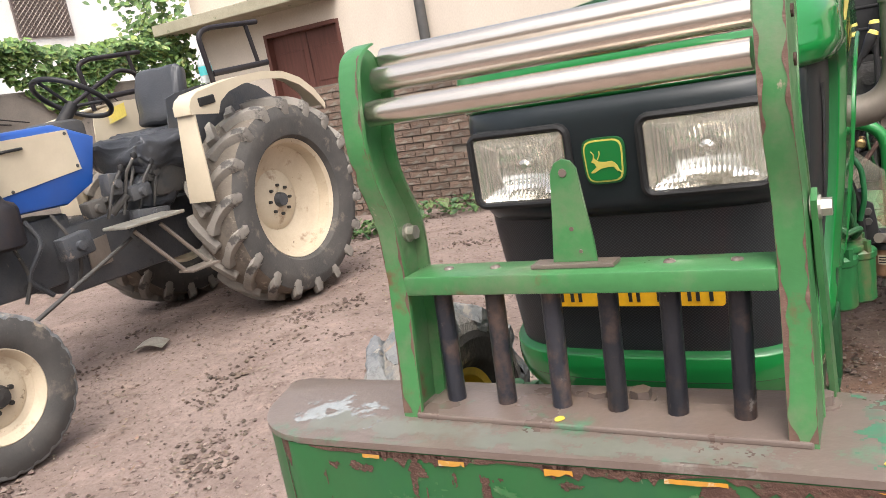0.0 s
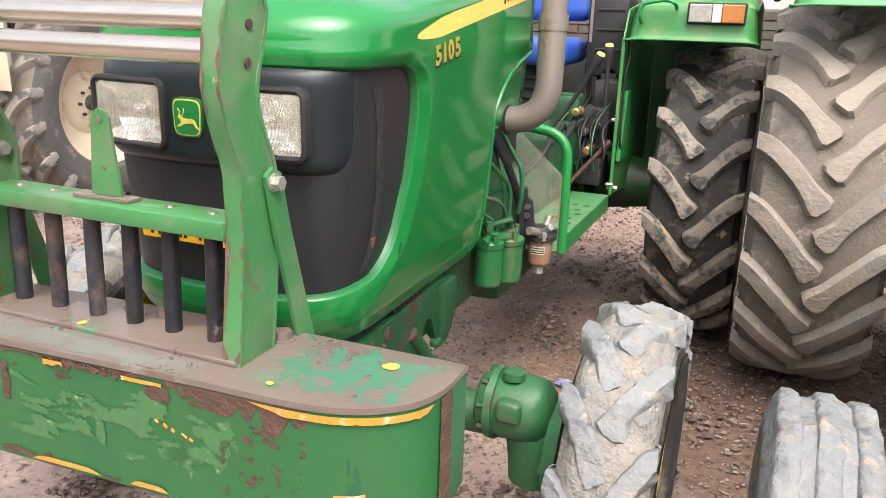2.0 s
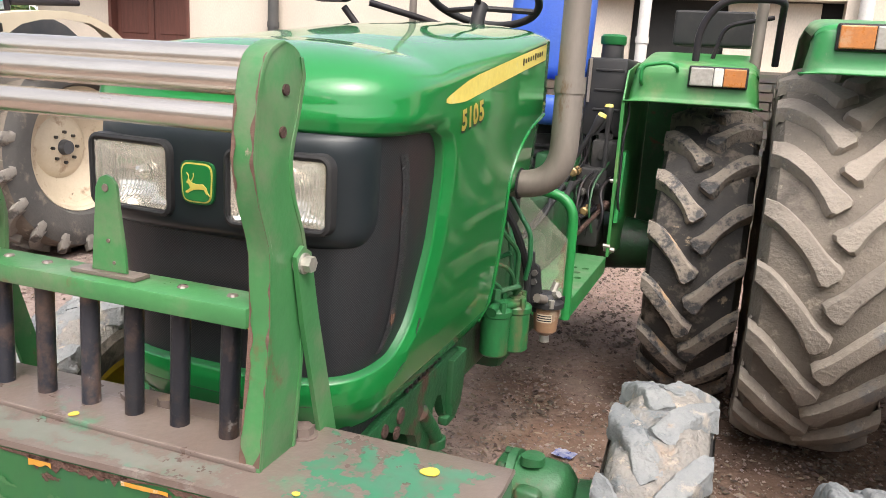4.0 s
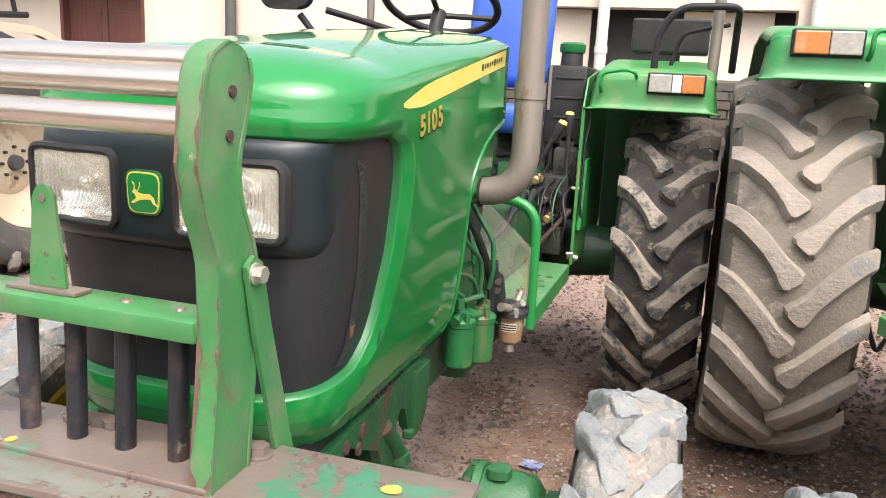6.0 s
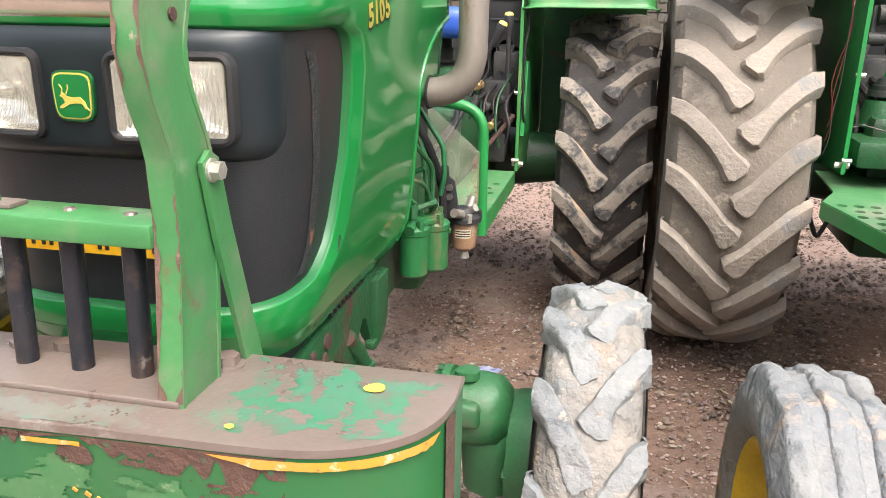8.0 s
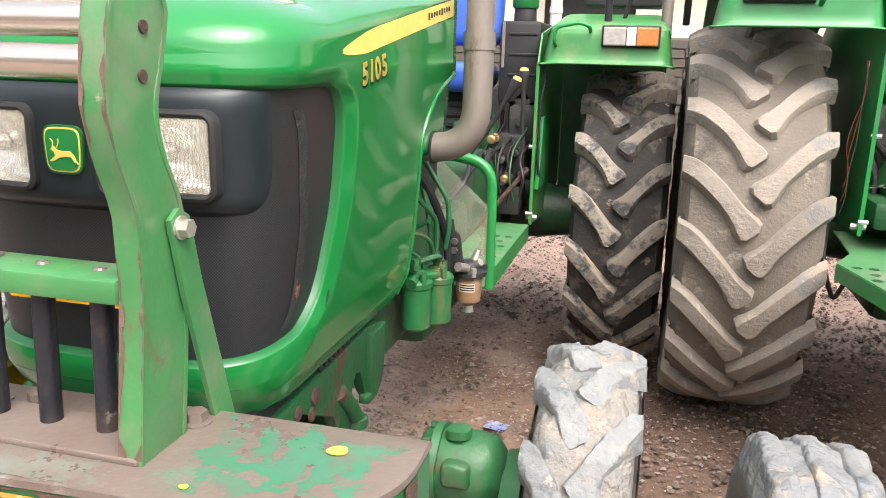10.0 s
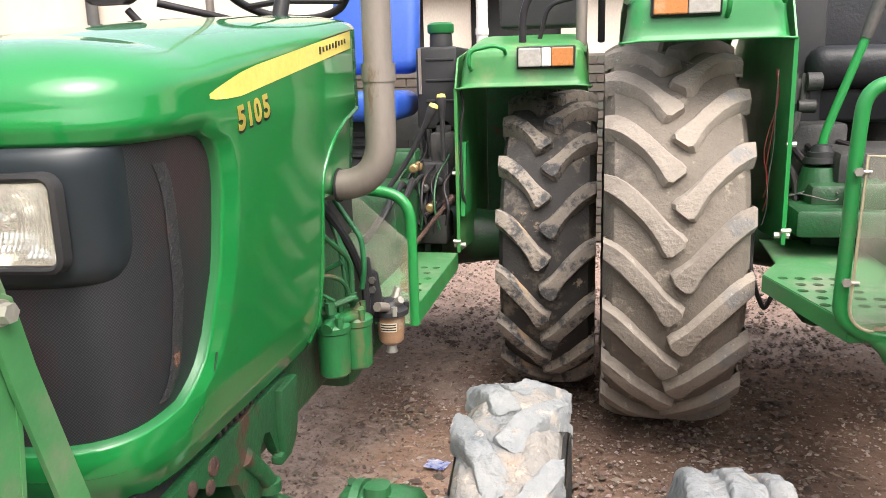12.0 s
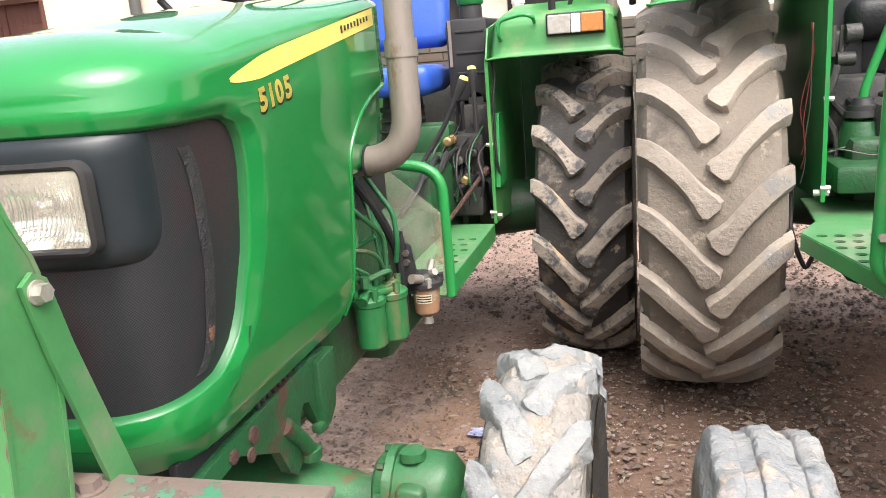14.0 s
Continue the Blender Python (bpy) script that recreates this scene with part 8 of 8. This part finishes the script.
def ragged(x0, x1, z0, depth, seed):
    """A ragged strip of bare rust hanging from the bumper's top edge."""
    bm = bmesh.new()
    n = 40
    def edge(u, v):
        x = x0 + (x1 - x0) * u
        d = depth * (0.35 + 0.9 * abs(noise.noise(Vector((u * 5, seed, 0)))) + 0.5 * noise.noise(Vector((u * 17, seed, 5)))) * min(1, 6 * u, 6 * (1 - u))
        return Vector((x, on_front(x) - 0.0022, z0 - max(0.001, d) * v))
    grid(bm, edge, n, 2)
    part("rust_strip", bm, rust_patch, bumper, "ragged bare rust")
ragged(-0.34, -0.15, 0.955, 0.030, 3)
ragged(0.20, 0.50, 0.955, 0.055, 8)
ragged(-0.06, 0.14, 0.955, 0.035, 12)
ragged(-0.54, -0.46, 0.955, 0.05, 17)

ragged(-0.50, 0.20, 0.955, 0.014, 31)
# bare rusty end of the bumper, a cream tag and yellow strips along its lower edge
bm = bmesh.new()
def end_rust(u, v):
    k = 11.35 + 0.64 * u
    i = int(k)
    t = k - i
    x, y = (out[i][j] * (1 - t) + out[i + 1][j] * t for j in (0, 1))
    ins = 0.10 * (1 - u) * (0.5 + noise.noise(Vector((v * 3, 2, u * 2))))
    return Vector((x * 1.002 + 0.0035, y - 0.0035, 0.738 + 0.217 * v))
grid(bm, end_rust, 8, 14)
part("rust_strip", bm, rust_patch, bumper, "bare brown rust on the bumper end")
bm = bmesh.new()
def tag_sheet(u, v):
    x = 0.500 + 0.055 * u
    return Vector((x, on_front(x) - 0.004, 0.792 + 0.022 * v + 0.10 * (x - 0.5)))
grid(bm, tag_sheet, 8, 2)
part("reflector_tag", bm, paint_yellow, bumper, "cream and orange reflector strip")
for x0, x1 in ((-0.45, -0.36), (-0.10, 0.06), (0.12, 0.20)):
    bm = bmesh.new()
    def low_mark(u, v):
        x = x0 + (x1 - x0) * u
        return Vector((x, on_front(x) - 0.003, 0.742 + 0.010 * v * min(1, 6 * u, 6 * (1 - u))))
    grid(bm, low_mark, 8, 2)
    part("paint_mark", bm, paint_yellow, bumper)

# worn paint patches and one painted sheen on the bumper's top plate
def paint_patch(x0, x1, y0, y1, mat, cut, seed, label):
    b = bmesh.new()
    nx, ny = int((x1 - x0) / 0.004), int((y1 - y0) / 0.004)
    got = {}
    def inside(x, y):
        e = min(x - x0, x1 - x, y - y0, y1 - y) / 0.05
        return noise.fractal(Vector((x * 26, y * 26, seed)), 0.5, 2.3, 7) * 0.62 + min(1, e) * 0.7 > cut
    def corner(i, j):
        if (i, j) not in got:
            got[i, j] = b.verts.new((x0 + 0.004 * i + 0.0012 * noise.noise(Vector((i, j, 1.5))), y0 + 0.004 * j + 0.0012 * noise.noise(Vector((i, j, 4.5))), 0.9684 + 0.00003 * seed))
        return got[i, j]
    edge = geo_inside(rim_line)
    for i in range(nx):
        for j in range(ny):
            x, y = x0 + 0.004 * (i + 0.5), y0 + 0.004 * (j + 0.5)
            if edge(x * 1.012, y * 1.03 - 0.003) and inside(x, y):
                b.faces.new((corner(i, j), corner(i + 1, j), corner(i + 1, j + 1), corner(i, j + 1)))
    tagged(part("paint_patch", b, mat, bumper), label, kind="stuff")


def geo_inside(poly):
    def test(x, y):
        hit = False
        for (xa, ya), (xb, yb) in zip(poly, poly[1:] + poly[:1]):
            if (ya > y) != (yb > y) and x < (xb - xa) * (y - ya) / (yb - ya) + xa:
                hit = not hit
        return hit
    return test


teal = material("teal_green_paint", (0.040, 0.175, 0.095), (0.085, 0.185, 0.125), 20.0, 0.34, spots=(((0.130, 0.110, 0.092), 16.0, 0.50, 0.16), ((0.020, 0.120, 0.060), 11.0, 0.60, 0.1)))
# pale colour stands in for sky glare on the plate's left end
pale = material("pale_blue_grey_sheen", (0.34, 0.365, 0.365), (0.27, 0.275, 0.27), 14.0, 0.26, spots=(((0.15, 0.115, 0.098), 12.0, 0.50, 0.16),))
scraped = material("faded_green_grey_paint", (0.155, 0.165, 0.135), (0.19, 0.185, 0.16), 9.0, 0.4, spots=(((0.15, 0.11, 0.092), 12.0, 0.54, 0.12), ((0.10, 0.20, 0.14), 9.0, 0.60, 0.1)))
paint_patch(-0.50, 0.30, -0.085, 0.012, scraped, 0.30, 14.0, "faded green-grey paint along the front edge")
paint_patch(0.33, 0.63, -0.04, 0.185, teal, 0.56, 2.0, "worn teal-green paint patch")
paint_patch(-0.16, 0.04, -0.02, 0.05, teal, 0.72, 5.0, "worn teal-green paint patch")
paint_patch(-0.56, -0.34, -0.075, 0.09, pale, 0.58, 9.0, "pale blue-grey patch painted as sky sheen")

# scraped, stained and bare patches on the bumper's front
def front_patch(x0, x1, z0, z1, mat, cut, seed, label, fx=14, fz=14):
    b = bmesh.new()
    got = {}
    def corner(i, j):
        if (i, j) not in got:
            x = x0 + 0.0022 * i + 0.001 * noise.noise(Vector((i, j, 1.5)))
            got[i, j] = b.verts.new((x, on_front(x) - 0.0018, z0 + 0.0022 * j + 0.001 * noise.noise(Vector((i, j, 4.5)))))
        return got[i, j]
    for i in range(int((x1 - x0) / 0.0022)):
        for j in range(int((z1 - z0) / 0.0022)):
            x, z = x0 + 0.0022 * i, z0 + 0.0022 * j
            e = min(x - x0, x1 - x, z - z0 + 0.02, z1 - z) / 0.03
            if noise.fractal(Vector((x * fx, seed, z * fz)), 0.8, 2.2, 5) * 0.6 + min(1, e) * 0.6 > cut:
                b.faces.new((corner(i, j), corner(i + 1, j), corner(i + 1, j + 1), corner(i, j + 1)))
    tagged(part("paint_patch", b, mat, bumper), label, kind="stuff")


faded = material("faded_decal_remains", (0.070, 0.165, 0.068), (0.050, 0.155, 0.056), 20.0, 0.5, spots=(((0.20, 0.25, 0.15), 40.0, 0.60, 0.08), ((0.035, 0.150, 0.048), 14.0, 0.54, 0.1)))
dark_teal = material("dark_teal_smear", (0.014, 0.075, 0.050), (0.020, 0.110, 0.050), 20.0, 0.4, spots=(((0.024, 0.150, 0.044), 22.0, 0.52, 0.1),))
front_patch(0.15, 0.36, 0.80, 0.91, faded, 0.66, 3.0, "remains of a faded decal")
front_patch(-0.05, 0.10, 0.80, 0.90, faded, 0.72, 6.0, "remains of a faded decal")
front_patch(0.49, 0.60, 0.738, 0.94, dark_teal, 0.50, 8.0, "dark teal paint smear", 22, 7)
front_patch(-0.35, 0.34, 0.79, 0.935, faded, 0.66, 41.0, "scuffed faded paint", 9, 26)
front_patch(0.28, 0.50, 0.76, 0.94, rust_patch, 0.83, 45.0, "small rust chips", 40, 40)
front_patch(-0.40, 0.30, 0.738, 0.765, rust_patch, 0.50, 49.0, "rust along the lower edge", 12, 30)
front_patch(-0.30, -0.10, 0.85, 0.953, rust_patch, 0.70, 52.0, "rust runs below the top edge", 46, 7)
front_patch(-0.57, -0.50, 0.738, 0.955, rust_patch, 0.60, 11.0, "vertical rust stain", 30, 5)
front_patch(-0.46, -0.41, 0.738, 0.955, rust_patch, 0.62, 13.0, "vertical rust stain", 34, 4)
front_patch(0.36, 0.50, 0.897, 0.912, rust_patch, 0.22, 15.0, "thin red-brown scratch", 10, 30)
for x0, x1, s in ((-0.45, -0.22, 21.0), (-0.2, 0.1, 24.0), (0.1, 0.36, 27.0)):
    front_patch(x0, x1, 0.915, 0.953, rust_patch, 0.58, s, "bare rust below the top edge", 18, 10)

# ---- pieces ----
brick_me = []
for k in range(4):
    bm = bmesh.new()
    box(bm, (0, 0, 0), (0.228, 0.03, 0.066))
    for v in bm.verts:
        v.co += Vector((rnd.uniform(-0.006, 0.006), rnd.uniform(-0.006, 0.006), rnd.uniform(-0.004, 0.004)))
    me = bpy.data.meshes.new("brick")
    bm.to_mesh(me)
    bm.free()
    me.materials.append(brick_mat)
    brick_me.append(me)
verts, faces = [], []
for row in range(21):
    z = 0.045 + 0.078 * row
    for k in range(46):
        x = -5.45 + 0.242 * k + (0.121 if row % 2 else 0)
        y = 6.432 + rnd.uniform(-0.006, 0.010)
        if rnd.random() < 0.05:
            continue
        if x < -2.6:
            ob = new("brick", brick_me[rnd.randrange(4)])
            ob.parent = brick_wall
            ob.location = Vector((x, y, z)) - BASE[brick_wall]
        else:
            base = len(verts)
            for dx, dy, dz in ((-1, -1, -1), (1, -1, -1), (1, 1, -1), (-1, 1, -1), (-1, -1, 1), (1, -1, 1), (1, 1, 1), (-1, 1, 1)):
                verts.append((x + dx * 0.114, y + dy * 0.015, z + dz * 0.033))
            faces += [tuple(base + i for i in f) for f in ((0, 1, 5, 4), (1, 2, 6, 5), (3, 0, 4, 7), (4, 5, 6, 7), (0, 3, 2, 1), (2, 3, 7, 6))]
# bricks behind the tractors get darker colours for the shade there
wall_rest = joined("bricks_rest", [tuple(Vector(v) - BASE[brick_wall]) for v in verts], faces, island_material("shaded_brick", ((0.125, 0.095, 0.075), (0.10, 0.09, 0.07), (0.15, 0.13, 0.11), (0.085, 0.085, 0.072), (0.12, 0.092, 0.072))), "worn brickwork", "")
wall_rest.parent = brick_wall

# ---- overall scale, estimated ----
# shapes are fitted to the camera's view; this factor suits the tyre sizes
SIZE = 0.9
for me in bpy.data.meshes:
    me.transform(Matrix.Scale(SIZE, 4))
for ob in scene.objects:
    if ob.type in {"MESH", "EMPTY"}:
        ob.location = ob.location * SIZE
